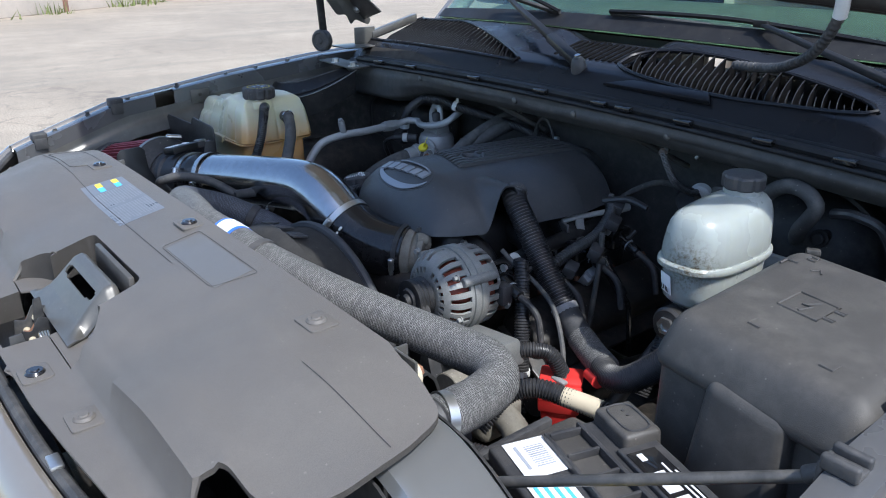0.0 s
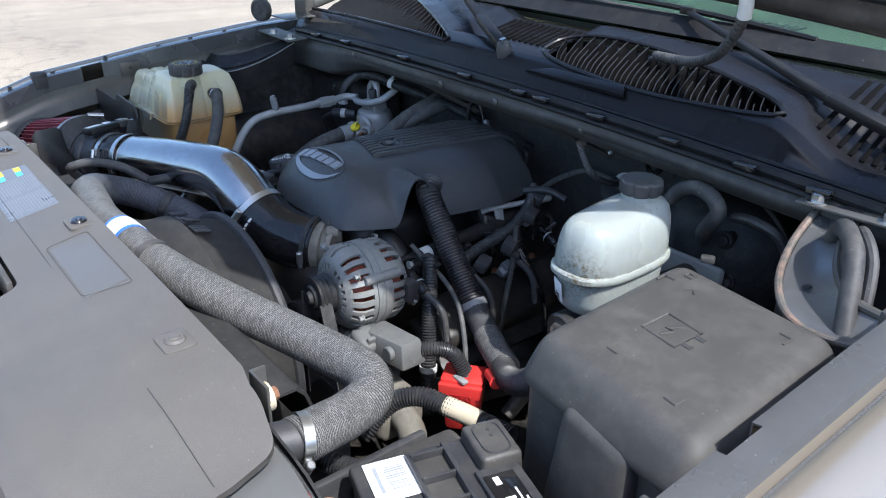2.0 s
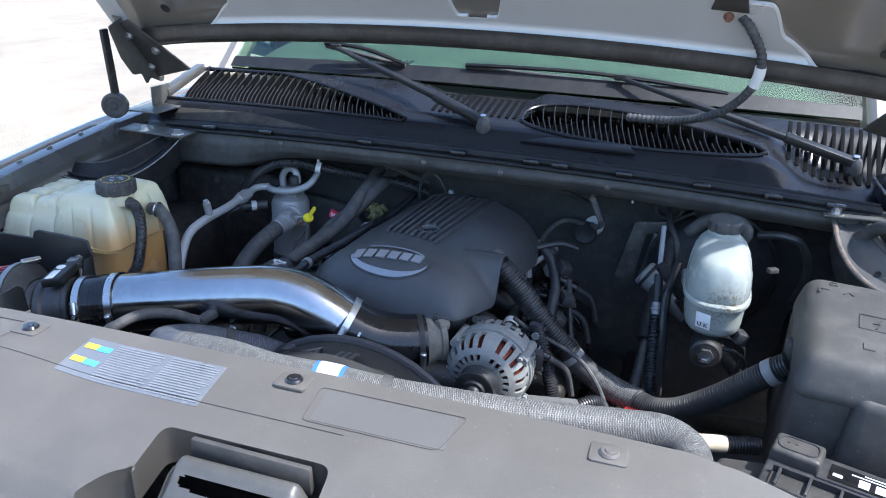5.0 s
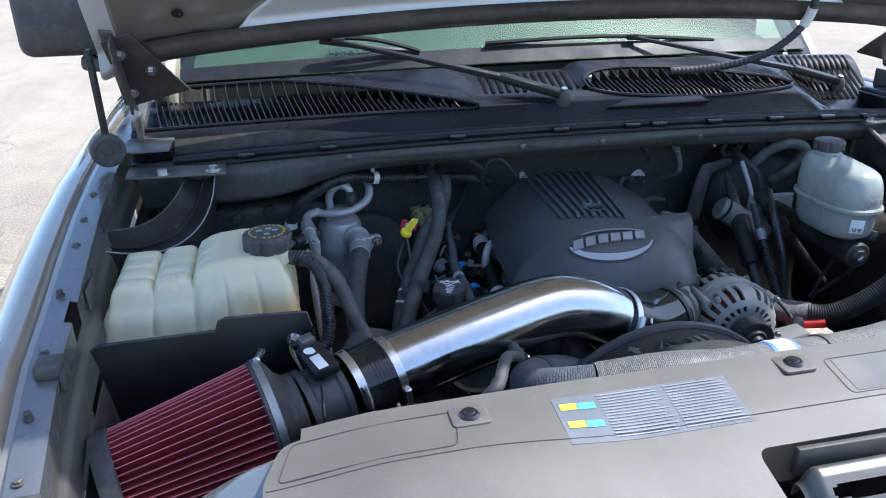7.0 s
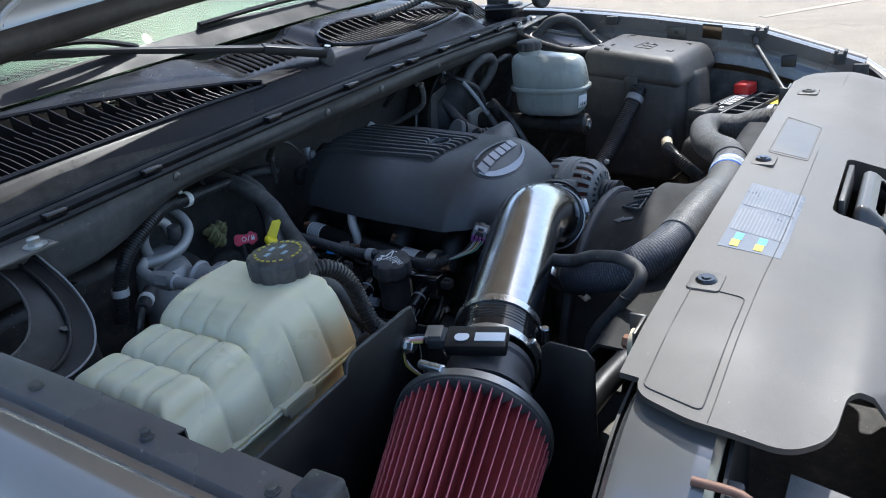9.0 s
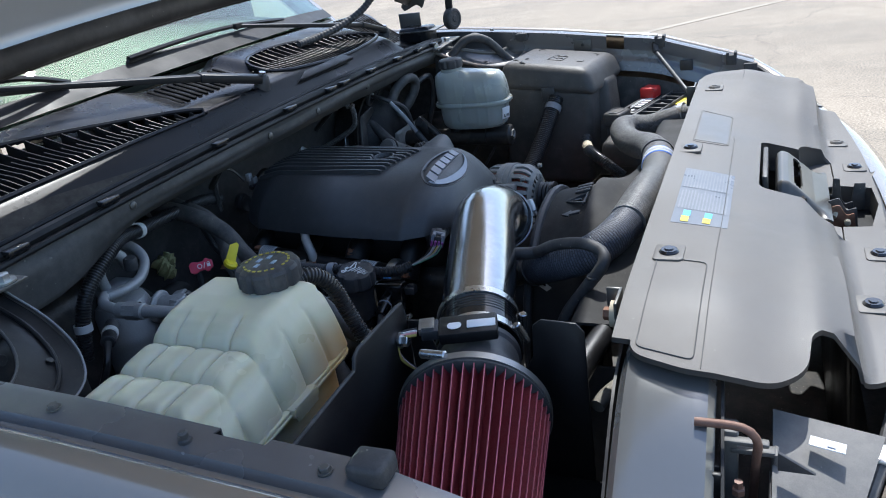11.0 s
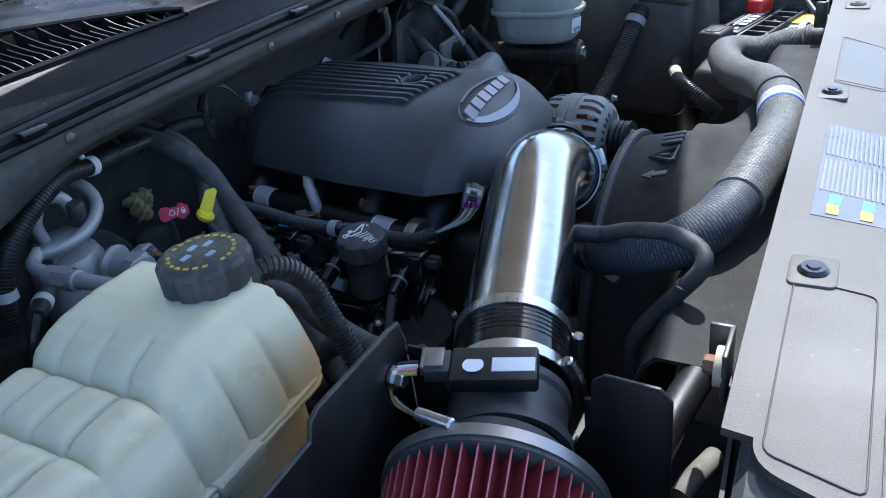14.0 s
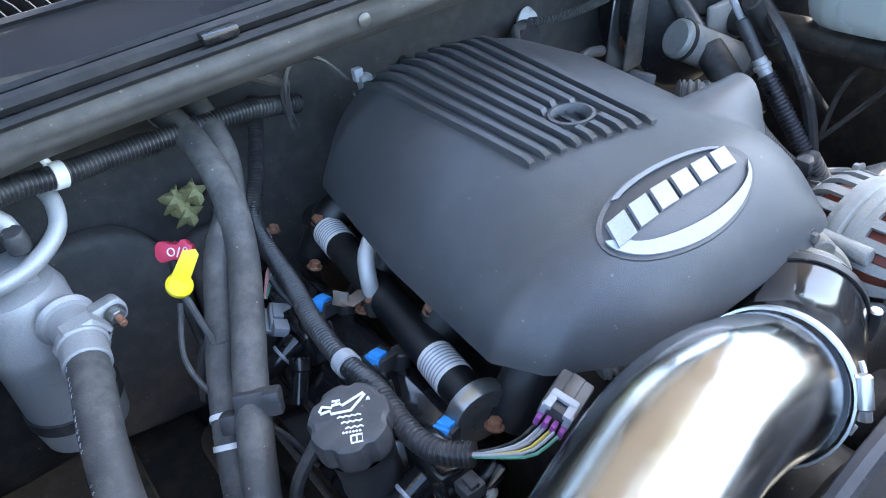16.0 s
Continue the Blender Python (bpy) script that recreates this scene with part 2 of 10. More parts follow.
def grime(m, at, size, color):
    """A blotchy stain round one place on a thing."""
    nt = m.node_tree
    nodes, link = nt.nodes, nt.links.new
    b = nodes["Principled BSDF"]
    src = b.inputs["Base Color"].links[0].from_socket
    co = nodes.new("ShaderNodeTexCoord")
    far = nodes.new("ShaderNodeVectorMath")
    far.operation = "DISTANCE"
    link(co.outputs["Object"], far.inputs[0])
    far.inputs[1].default_value = at
    near = nodes.new("ShaderNodeMapRange")
    near.inputs["From Min"].default_value, near.inputs["From Max"].default_value = size, size * 0.3
    link(far.outputs["Value"], near.inputs[0])
    n = nodes.new("ShaderNodeTexNoise")
    n.inputs["Scale"].default_value, n.inputs["Detail"].default_value, n.inputs["Roughness"].default_value = 160, 6, 0.8
    link(co.outputs["Object"], n.inputs["Vector"])
    cut = nodes.new("ShaderNodeMapRange")
    cut.inputs["From Min"].default_value, cut.inputs["From Max"].default_value = 0.46, 0.62
    link(n.outputs[0], cut.inputs[0])
    k = nodes.new("ShaderNodeMath")
    k.operation = "MULTIPLY"
    link(near.outputs[0], k.inputs[0])
    link(cut.outputs[0], k.inputs[1])
    mx = nodes.new("ShaderNodeMix")
    mx.data_type = "RGBA"
    link(k.outputs[0], mx.inputs[0])
    link(src, mx.inputs[6])
    mx.inputs[7].default_value = (*color, 1)
    link(mx.outputs[2], b.inputs["Base Color"])


grime(BRAKEPL, (0.018, -0.158, 0.155), 0.052, (0.10, 0.07, 0.03))


def filter_cloth():
    m = material("red_filter_gauze", (0.15, 0.007, 0.014), 0.75, vary=0.25, scale=300, bump=0.8, bscale=900)
    return m


REDGAUZE = filter_cloth()


def braided(name, a, b2, scale, dust=0.2):
    """A woven sleeve: staggered rows of short light threads across a dark ground."""
    m = material(name, a, 0.62, vary=0.2, dust=dust, scale=80)
    nt = m.node_tree
    nodes, link = nt.nodes, nt.links.new
    bs = nodes["Principled BSDF"]
    src = bs.inputs["Base Color"].links[0].from_socket
    uv = nodes.new("ShaderNodeUVMap")
    wob = nodes.new("ShaderNodeTexNoise")
    wob.inputs["Scale"].default_value = 90
    link(uv.outputs[0], wob.inputs["Vector"])
    shift = nodes.new("ShaderNodeVectorMath")
    shift.operation = "MULTIPLY_ADD"
    link(wob.outputs["Color"], shift.inputs[0])
    shift.inputs[1].default_value = (0.0022, 0.0016, 0)
    link(uv.outputs[0], shift.inputs[2])
    weave = nodes.new("ShaderNodeTexBrick")
    weave.offset = 0.5
    weave.inputs["Scale"].default_value = scale
    weave.inputs["Brick Width"].default_value, weave.inputs["Row Height"].default_value = 1.5, 0.56
    weave.inputs["Mortar Size"].default_value, weave.inputs["Mortar Smooth"].default_value = 0.13, 0.5
    weave.inputs["Color1"].default_value = (1, 1, 1, 1)
    weave.inputs["Color2"].default_value = (0.42, 0.42, 0.42, 1)
    weave.inputs["Mortar"].default_value = (0, 0, 0, 1)
    link(shift.outputs[0], weave.inputs["Vector"])
    tint = nodes.new("ShaderNodeTexNoise")
    tint.inputs["Scale"].default_value, tint.inputs["Detail"].default_value = 60, 4
    link(uv.outputs[0], tint.inputs["Vector"])
    k2 = nodes.new("ShaderNodeMapRange")
    k2.inputs["From Min"].default_value, k2.inputs["From Max"].default_value = 0.10, 0.46
    link(tint.outputs[0], k2.inputs[0])
    k = nodes.new("ShaderNodeMath")
    k.operation = "MULTIPLY"
    link(weave.outputs["Color"], k.inputs[0])
    link(k2.outputs[0], k.inputs[1])
    mixn = nodes.new("ShaderNodeMix")
    mixn.data_type = "RGBA"
    link(k.outputs[0], mixn.inputs[0])
    link(src, mixn.inputs[6])
    mixn.inputs[7].default_value = (*b2, 1)
    link(mixn.outputs[2], bs.inputs["Base Color"])
    bp = nodes.new("ShaderNodeBump")
    bp.inputs["Strength"].default_value, bp.inputs["Distance"].default_value = 1.0, 0.0016
    link(weave.outputs["Color"], bp.inputs["Height"])
    link(bp.outputs[0], bs.inputs["Normal"])
    return m


BRAID = braided("braided_hose_sleeve", (0.036, 0.035, 0.034), (0.245, 0.24, 0.23), 235.0, 0.1)
BRAIDB = braided("blue_black_braid", (0.035, 0.038, 0.048), (0.13, 0.14, 0.17), 190.0, 0.1)
MESHSLV = braided("black_mesh_sleeve", (0.02, 0.02, 0.022), (0.10, 0.10, 0.10), 260.0, 0.1)


def glass(name, tint, rough=0.0):
    m = bpy.data.materials.new(name)
    m.use_nodes = True
    b = m.node_tree.nodes["Principled BSDF"]
    b.inputs["Base Color"].default_value = (*tint, 1)
    b.inputs["Transmission Weight"].default_value = 1.0
    b.inputs["Roughness"].default_value = rough
    b.inputs["IOR"].default_value = 1.45
    return m


GLASS = glass("green_tinted_glass", (0.42, 0.63, 0.49))


def ground_material():
    """Weathered tan concrete and asphalt: patches, cracks, tar lines and grit."""
    m = material("weathered_lot", (0.31, 0.258, 0.195), 0.9, vary=0.30, scale=3.0, bump=0.5, bscale=90, rvary=0.05)
    nt = m.node_tree
    nodes, link = nt.nodes, nt.links.new
    b = nodes["Principled BSDF"]
    src = b.inputs["Base Color"].links[0].from_socket
    co = nodes.new("ShaderNodeTexCoord")
    vor = nodes.new("ShaderNodeTexVoronoi")
    vor.feature = "DISTANCE_TO_EDGE"
    vor.inputs["Scale"].default_value = 0.35
    wob = nodes.new("ShaderNodeTexNoise")
    wob.inputs["Scale"].default_value, wob.inputs["Detail"].default_value = 1.3, 6
    link(co.outputs["Object"], wob.inputs["Vector"])
    add = nodes.new("ShaderNodeVectorMath")
    link(co.outputs["Object"], add.inputs[0])
    link(wob.outputs["Color"], add.inputs[1])
    link(add.outputs[0], vor.inputs["Vector"])
    r = nodes.new("ShaderNodeMapRange")
    r.inputs["From Min"].default_value, r.inputs["From Max"].default_value = 0.006, 0.0
    r.inputs["To Max"].default_value = 0.6
    link(vor.outputs["Distance"], r.inputs[0])
    mixn = nodes.new("ShaderNodeMix")
    mixn.data_type = "RGBA"
    link(r.outputs[0], mixn.inputs[0])
    link(src, mixn.inputs[6])
    mixn.inputs[7].default_value = (0.16, 0.135, 0.11, 1)
    # long faint bands of worn surface and older grey patches
    mp = nodes.new("ShaderNodeMapping")
    mp.inputs["Scale"].default_value = (1.6, 0.22, 1.0)
    link(co.outputs["Object"], mp.inputs[0])
    band = nodes.new("ShaderNodeTexNoise")
    band.inputs["Scale"].default_value, band.inputs["Detail"].default_value, band.inputs["Roughness"].default_value = 1.0, 7, 0.65
    link(mp.outputs[0], band.inputs["Vector"])
    br = nodes.new("ShaderNodeMapRange")
    br.inputs["From Min"].default_value, br.inputs["From Max"].default_value, br.inputs["To Max"].default_value = 0.48, 0.68, 0.75
    link(band.outputs[0], br.inputs[0])
    worn = nodes.new("ShaderNodeMix")
    worn.data_type = "RGBA"
    link(br.outputs[0], worn.inputs[0])
    link(mixn.outputs[2], worn.inputs[6])
    worn.inputs[7].default_value = (0.235, 0.205, 0.16, 1)
    # open grain of the aggregate
    grit = nodes.new("ShaderNodeTexNoise")
    grit.inputs["Scale"].default_value, grit.inputs["Detail"].default_value, grit.inputs["Roughness"].default_value = 70, 5, 0.75
    link(co.outputs["Object"], grit.inputs["Vector"])
    gr = nodes.new("ShaderNodeMapRange")
    gr.inputs["From Min"].default_value, gr.inputs["From Max"].default_value = 0.36, 0.64
    gr.inputs["To Min"].default_value, gr.inputs["To Max"].default_value = 0.45, 1.5
    link(grit.outputs[0], gr.inputs[0])
    pit = nodes.new("ShaderNodeMix")
    pit.data_type, pit.blend_type = "RGBA", "MULTIPLY"
    pit.inputs[0].default_value = 0.8
    link(worn.outputs[2], pit.inputs[6])
    link(gr.outputs[0], pit.inputs[7])
    link(pit.outputs[2], b.inputs["Base Color"])
    return m


LOT = ground_material()


# ---- shapes ----
def finish(bm, angle=35):
    bmesh.ops.recalc_face_normals(bm, faces=bm.faces)
    me = bpy.data.meshes.new("mesh")
    bm.to_mesh(me)
    bm.free()
    me.polygons.foreach_set("use_smooth", [True] * len(me.polygons))
    me.set_sharp_from_angle(angle=radians(angle))
    return me


def root_of(ob):
    while ob.parent:
        ob = ob.parent
    return ob


def thing(name, loc, label, category, group="", kind=""):
    """An Empty at the thing's base."""
    ob = new(name)
    ob.location = loc
    ob.empty_display_size = 0.05
    return tagged(ob, label, category, group, kind)


def part(name, bm, mat, parent, label="", angle=35):
    """One mesh, given in world metres, under a thing or under one of its parts."""
    base = root_of(parent).location
    bmesh.ops.translate(bm, verts=bm.verts, vec=-base)
    me = finish(bm, angle)
    me.materials.append(mat)
    ob = new(name, me)
    ob.parent = parent
    return tagged(ob, label)


def solo(name, bm, mat, label, category, group="", kind="", angle=35):
    """A thing that is one mesh; its origin goes to the middle of its base."""
    lo = Vector([min(v.co[i] for v in bm.verts) for i in range(3)])
    hi = Vector([max(v.co[i] for v in bm.verts) for i in range(3)])
    base = Vector(((lo.x + hi.x) / 2, (lo.y + hi.y) / 2, lo.z))
    bmesh.ops.translate(bm, verts=bm.verts, vec=-base)
    me = finish(bm, angle)
    me.materials.append(mat)
    ob = new(name, me)
    ob.location = base
    return tagged(ob, label, category, group, kind)


def BM():
    return bmesh.new()


def bevel(bm, w, seg=2, angle=30, edges=None):
    es = edges or [e for e in bm.edges if len(e.link_faces) == 2 and e.calc_face_angle(0) > radians(angle)]
    if w > 0 and es:
        bmesh.ops.bevel(bm, geom=es, offset=w, segments=seg, profile=0.5, affect="EDGES", clamp_overlap=True)
    return bm


def join(*bms):
    """All the meshes in one."""
    out = bms[0]
    for b in bms[1:]:
        me = bpy.data.meshes.new("tmp")
        b.to_mesh(me)
        b.free()
        out.from_mesh(me)
        bpy.data.meshes.remove(me)
    return out


def box(c, s, w=0.003, seg=2, rot=(0, 0, 0), taper=1.0):
    bm = BM()
    bmesh.ops.create_cube(bm, size=1)
    for v in bm.verts:
        k = taper if v.co.z > 0 else 1.0
        v.co = Vector((v.co.x * s[0] * k, v.co.y * s[1] * k, v.co.z * s[2]))
    bevel(bm, w, seg)
    bmesh.ops.transform(bm, matrix=pose(*c, *rot), verts=bm.verts)
    return bm


def hexa(low, high, w=0.004, seg=2):
    """A solid between two quads, corners given in the same turn."""
    bm = BM()
    a = [bm.verts.new(p) for p in low]
    b = [bm.verts.new(p) for p in high]
    n = len(a)
    bm.faces.new(a[::-1])
    bm.faces.new(b)
    for i in range(n):
        bm.faces.new((a[i], a[(i + 1) % n], b[(i + 1) % n], b[i]))
    bmesh.ops.recalc_face_normals(bm, faces=bm.faces)
    return bevel(bm, w, seg)


def prism(outline, z0, z1, w=0.0, seg=2, m=None):
    """An outline in x, y drawn up from z0 to z1; m turns it into place."""
    bm = hexa([(x, y, z0) for x, y in outline], [(x, y, z1) for x, y in outline], w, seg)
    if m is not None:
        bmesh.ops.transform(bm, matrix=m, verts=bm.verts)
    return bm


def frame_of(p0, d):
    d = Vector(d).normalized()
    return Matrix.Translation(Vector(p0)) @ d.to_track_quat("Z", "Y").to_matrix().to_4x4()


def lathe(profile, p0=(0, 0, 0), d=(0, 0, 1), seg=32, wave=None):
    """Turns a profile of (radius, height) about the axis at p0 along d. wave(angle, height): a factor on the radius."""
    bm = BM()
    rings = []
    for r, h in profile:
        if r < 1e-6:
            rings.append([bm.verts.new((0, 0, h))])
        else:
            rings.append([bm.verts.new(((k := r * (wave(2 * math.pi * i / seg, h) if wave else 1)) * math.cos(2 * math.pi * i / seg),
                                        k * math.sin(2 * math.pi * i / seg), h)) for i in range(seg)])
    for a, b in zip(rings, rings[1:]):
        for i in range(seg):
            q = [a[i % len(a)], a[(i + 1) % len(a)], b[(i + 1) % len(b)], b[i % len(b)]]
            q = list(dict.fromkeys(q))
            if len(q) > 2:
                bm.faces.new(q)
    bmesh.ops.transform(bm, matrix=frame_of(p0, d), verts=bm.verts)
    return bm


def cyl(p0, p1, r, r2=None, seg=20, w=0.0015):
    """A round bar from p0 to p1 with eased ends."""
    p0, p1 = Vector(p0), Vector(p1)
    h, r2 = (p1 - p0).length, r if r2 is None else r2
    w = min(w, r * 0.4, h * 0.3)
    return lathe([(0, 0), (r - w, 0), (r, w), (r2, h - w), (r2 - w, h), (0, h)], p0, p1 - p0, seg)


def smooth_path(pts, step=0.01):
    """Points along a smooth curve through pts (Catmull-Rom), about step apart."""
    P = [Vector(p) for p in pts]
    P = [2 * P[0] - P[1], *P, 2 * P[-1] - P[-2]]
    out = []
    for a, b, c, d in zip(P, P[1:], P[2:], P[3:]):
        n = max(2, int((c - b).length / step))
        for i in range(n):
            t = i / n
            out.append(0.5 * ((2 * b) + (c - a) * t + (2 * a - 5 * b + 4 * c - d) * t * t + (3 * b - a - 3 * c + d) * t ** 3))
    out.append(P[-2])
    return out


def even_path(pts, step):
    """The same curve, re-cut into equal steps."""
    Q = smooth_path(pts, step / 3)
    length = [0.0]
    for a, b in zip(Q, Q[1:]):
        length.append(length[-1] + (b - a).length)
    n = max(2, int(length[-1] / step))
    out, j = [], 0
    for i in range(n + 1):
        s = length[-1] * i / n
        while j < len(Q) - 2 and length[j + 1] < s:
            j += 1
        k = (s - length[j]) / max(1e-9, length[j + 1] - length[j])
        out.append(Q[j].lerp(Q[j + 1], min(1, max(0, k))))
    return out


def tube(pts, r, seg=14, step=0.008, ribs=0.0, depth=0.0, hollow=False, curve=True, rfun=None):
    """A hose along pts. ribs: the pitch of its corrugation; rfun(s): a factor on the radius along it, s from 0 to 1."""
    bm = BM()
    uv = bm.loops.layers.uv.new("UVMap")
    if ribs:
        step = ribs / 4
    P = even_path(pts, step) if curve else [Vector(p) for p in pts]
    up = Vector((0, 0, 1))
    rings, s = [], 0.0
    prev = None
    for i, p in enumerate(P):
        d = (P[min(i + 1, len(P) - 1)] - P[max(i - 1, 0)]).normalized()
        if prev is None:
            x = d.cross(up if abs(d.z) < 0.9 else Vector((1, 0, 0))).normalized()
        else:
            x = (prev - d * prev.dot(d)).normalized()
        prev = x
        y = d.cross(x)
        if i:
            s += (p - P[i - 1]).length
        k = r * (1 + (rfun(i / (len(P) - 1)) if rfun else 0))
        if ribs:
            k += (0, depth, depth, 0)[i % 4] - depth * 0.5
        rings.append(([bm.verts.new(p + k * (math.cos(a) * x + math.sin(a) * y)) for a in [2 * math.pi * j / seg for j in range(seg)]], s))
    for (a, sa), (b, sb) in zip(rings, rings[1:]):
        for j in range(seg):
            f = bm.faces.new((a[j], a[(j + 1) % seg], b[(j + 1) % seg], b[j]))
            u0, u1 = 2 * math.pi * r * j / seg, 2 * math.pi * r * (j + 1) / seg
            for lp, c in zip(f.loops, ((u0, sa), (u1, sa), (u1, sb), (u0, sb))):
                lp[uv].uv = c
    if not hollow:
        bm.faces.new(rings[0][0][::-1])
        bm.faces.new(rings[-1][0])
    return bm


def sheet(fn, us, vs, thick=0.0, keep=None):
    """A surface fn(u, v) over two lists of values, given thickness along its normals. keep(u, v): which cells stay."""
    bm = BM()
    V = [[bm.verts.new(fn(u, v)) for v in vs] for u in us]
    for i in range(len(us) - 1):
        for j in range(len(vs) - 1):
            if keep is None or keep((us[i] + us[i + 1]) / 2, (vs[j] + vs[j + 1]) / 2):
                bm.faces.new((V[i][j], V[i + 1][j], V[i + 1][j + 1], V[i][j + 1]))
    loose = [v for v in bm.verts if not v.link_faces]
    bmesh.ops.delete(bm, geom=loose, context="VERTS")
    if thick:
        bmesh.ops.recalc_face_normals(bm, faces=bm.faces)
        bmesh.ops.solidify(bm, geom=bm.faces[:], thickness=thick)
    return bm


def cut_sheet(outline, holes, zfun, step, thick):
    """A sheet over an outline with smooth holes in it, laid on zfun(x, y)."""
    from mathutils.geometry import delaunay_2d_cdt
    loops = [outline, *holes]

    def within(p, loop):
        c = False
        for (ax, ay), (bx, by) in zip(loop, loop[1:] + loop[:1]):
            if (ay > p[1]) != (by > p[1]) and p[0] < (bx - ax) * (p[1] - ay) / (by - ay) + ax:
                c = not c
        return c

    pts, edges = [], []
    for loop in loops:
        n0 = len(pts)
        pts += [Vector(p) for p in loop]
        edges += [(n0 + i, n0 + (i + 1) % len(loop)) for i in range(len(loop))]
    xs, ys = [p[0] for p in outline], [p[1] for p in outline]
    x = min(xs)
    while x < max(xs):
        y = min(ys)
        while y < max(ys):
            if within((x, y), outline) and not any(within((x, y), h) for h in holes):
                pts.append(Vector((x, y)))
            y += step
        x += step
    vs, _, fs, *_ = delaunay_2d_cdt(pts, edges, [], 0, 1e-5)
    bm = BM()
    V = [bm.verts.new((v.x, v.y, zfun(v.x, v.y))) for v in vs]
    for f in fs:
        c = sum((vs[i] for i in f), Vector((0, 0))) / len(f)
        if within(c, outline) and not any(within(c, h) for h in holes):
            bm.faces.new([V[i] for i in f])
    bmesh.ops.delete(bm, geom=[v for v in bm.verts if not v.link_faces], context="VERTS")
    if thick:
        bmesh.ops.recalc_face_normals(bm, faces=bm.faces)
        bmesh.ops.solidify(bm, geom=bm.faces[:], thickness=thick)
    return bm


def span(a, b, n):
    return [a + (b - a) * i / (n - 1) for i in range(n)]


def lerp_table(table, x):
    """Straight lines between (x, value) rows."""
    if x <= table[0][0]:
        return table[0][1]
    for (a, va), (b, vb) in zip(table, table[1:]):
        if x <= b:
            return va + (vb - va) * (x - a) / (b - a)
    return table[-1][1]


def ease(t):
    t = min(1.0, max(0.0, t))
    return t * t * (3 - 2 * t)


def round_outline(pts, r, n=5):
    """A polygon with its corners rounded."""
    out = []
    for i, p in enumerate(pts):
        p, a, b = Vector(p), Vector(pts[i - 1]), Vector(pts[(i + 1) % len(pts)])
        rr = min(r, (a - p).length * 0.45, (b - p).length * 0.45)
        s, e = p + (a - p).normalized() * rr, p + (b - p).normalized() * rr
        for k in range(n + 1):
            t = k / n
            out.append(tuple((1 - t) ** 2 * s + 2 * t * (1 - t) * p + t * t * e))
    return out


def hex_bolt(p, d, r, h, mat, parent, name="bolt"):
    return part(name, join(lathe([(0, 0), (r * 1.35, 0), (r * 1.35, h * 0.25), (0, h * 0.25)], p, d, 20),
                           lathe([(0, 0), (r, 0), (r, h * 0.9), (r * 0.85, h), (0, h)], p, d, 6)), mat, parent)


def clamp_band(p, d, r, parent, width=0.012, screw=(0, 0, 1), mat=None):
    """A worm-drive hose clamp: band and screw housing."""
    d = Vector(d).normalized()
    p = Vector(p) - d * width / 2
    band = part("hose_clamp", lathe([(r, 0), (r + 0.0018, 0), (r + 0.0018, width), (r, width), (r, 0)], p, d, 40), mat or STEEL, parent, "bright steel worm-drive clamp")
    s = Vector(screw)
    s = (s - d * s.dot(d)).normalized()
    t = d.cross(s)
    c = p + d * width / 2 + s * (r + 0.005)
    bm = cyl(c - t * 0.012, c + t * 0.012, 0.0055, seg=12)
    part("clamp_screw", join(bm, cyl(c + t * 0.012, c + t * 0.019, 0.0042, seg=6, w=0.0004)), STEEL, band)
    if width >= 0.012:
        cuts = BM()
        for k in range(int(r * 320)):
            a = 0.35 + 0.0105 / r * k * 0.55
            e = s * math.cos(a) + t * math.sin(a)
            q = p + d * width / 2 + e * (r + 0.0019)
            g = e.cross(d)
            vs = [cuts.verts.new(q + d * (0.0035 * i) + g * (0.0008 * j + 0.0006 * i) + e * 0.0003) for i, j in ((-1, -1), (1, -1), (1, 1), (-1, 1))]
            cuts.faces.new(vs)
        bmesh.ops.solidify(cuts, geom=cuts.faces[:], thickness=0.0004)
        part("thread", cuts, STEELBLK, band)
    return band


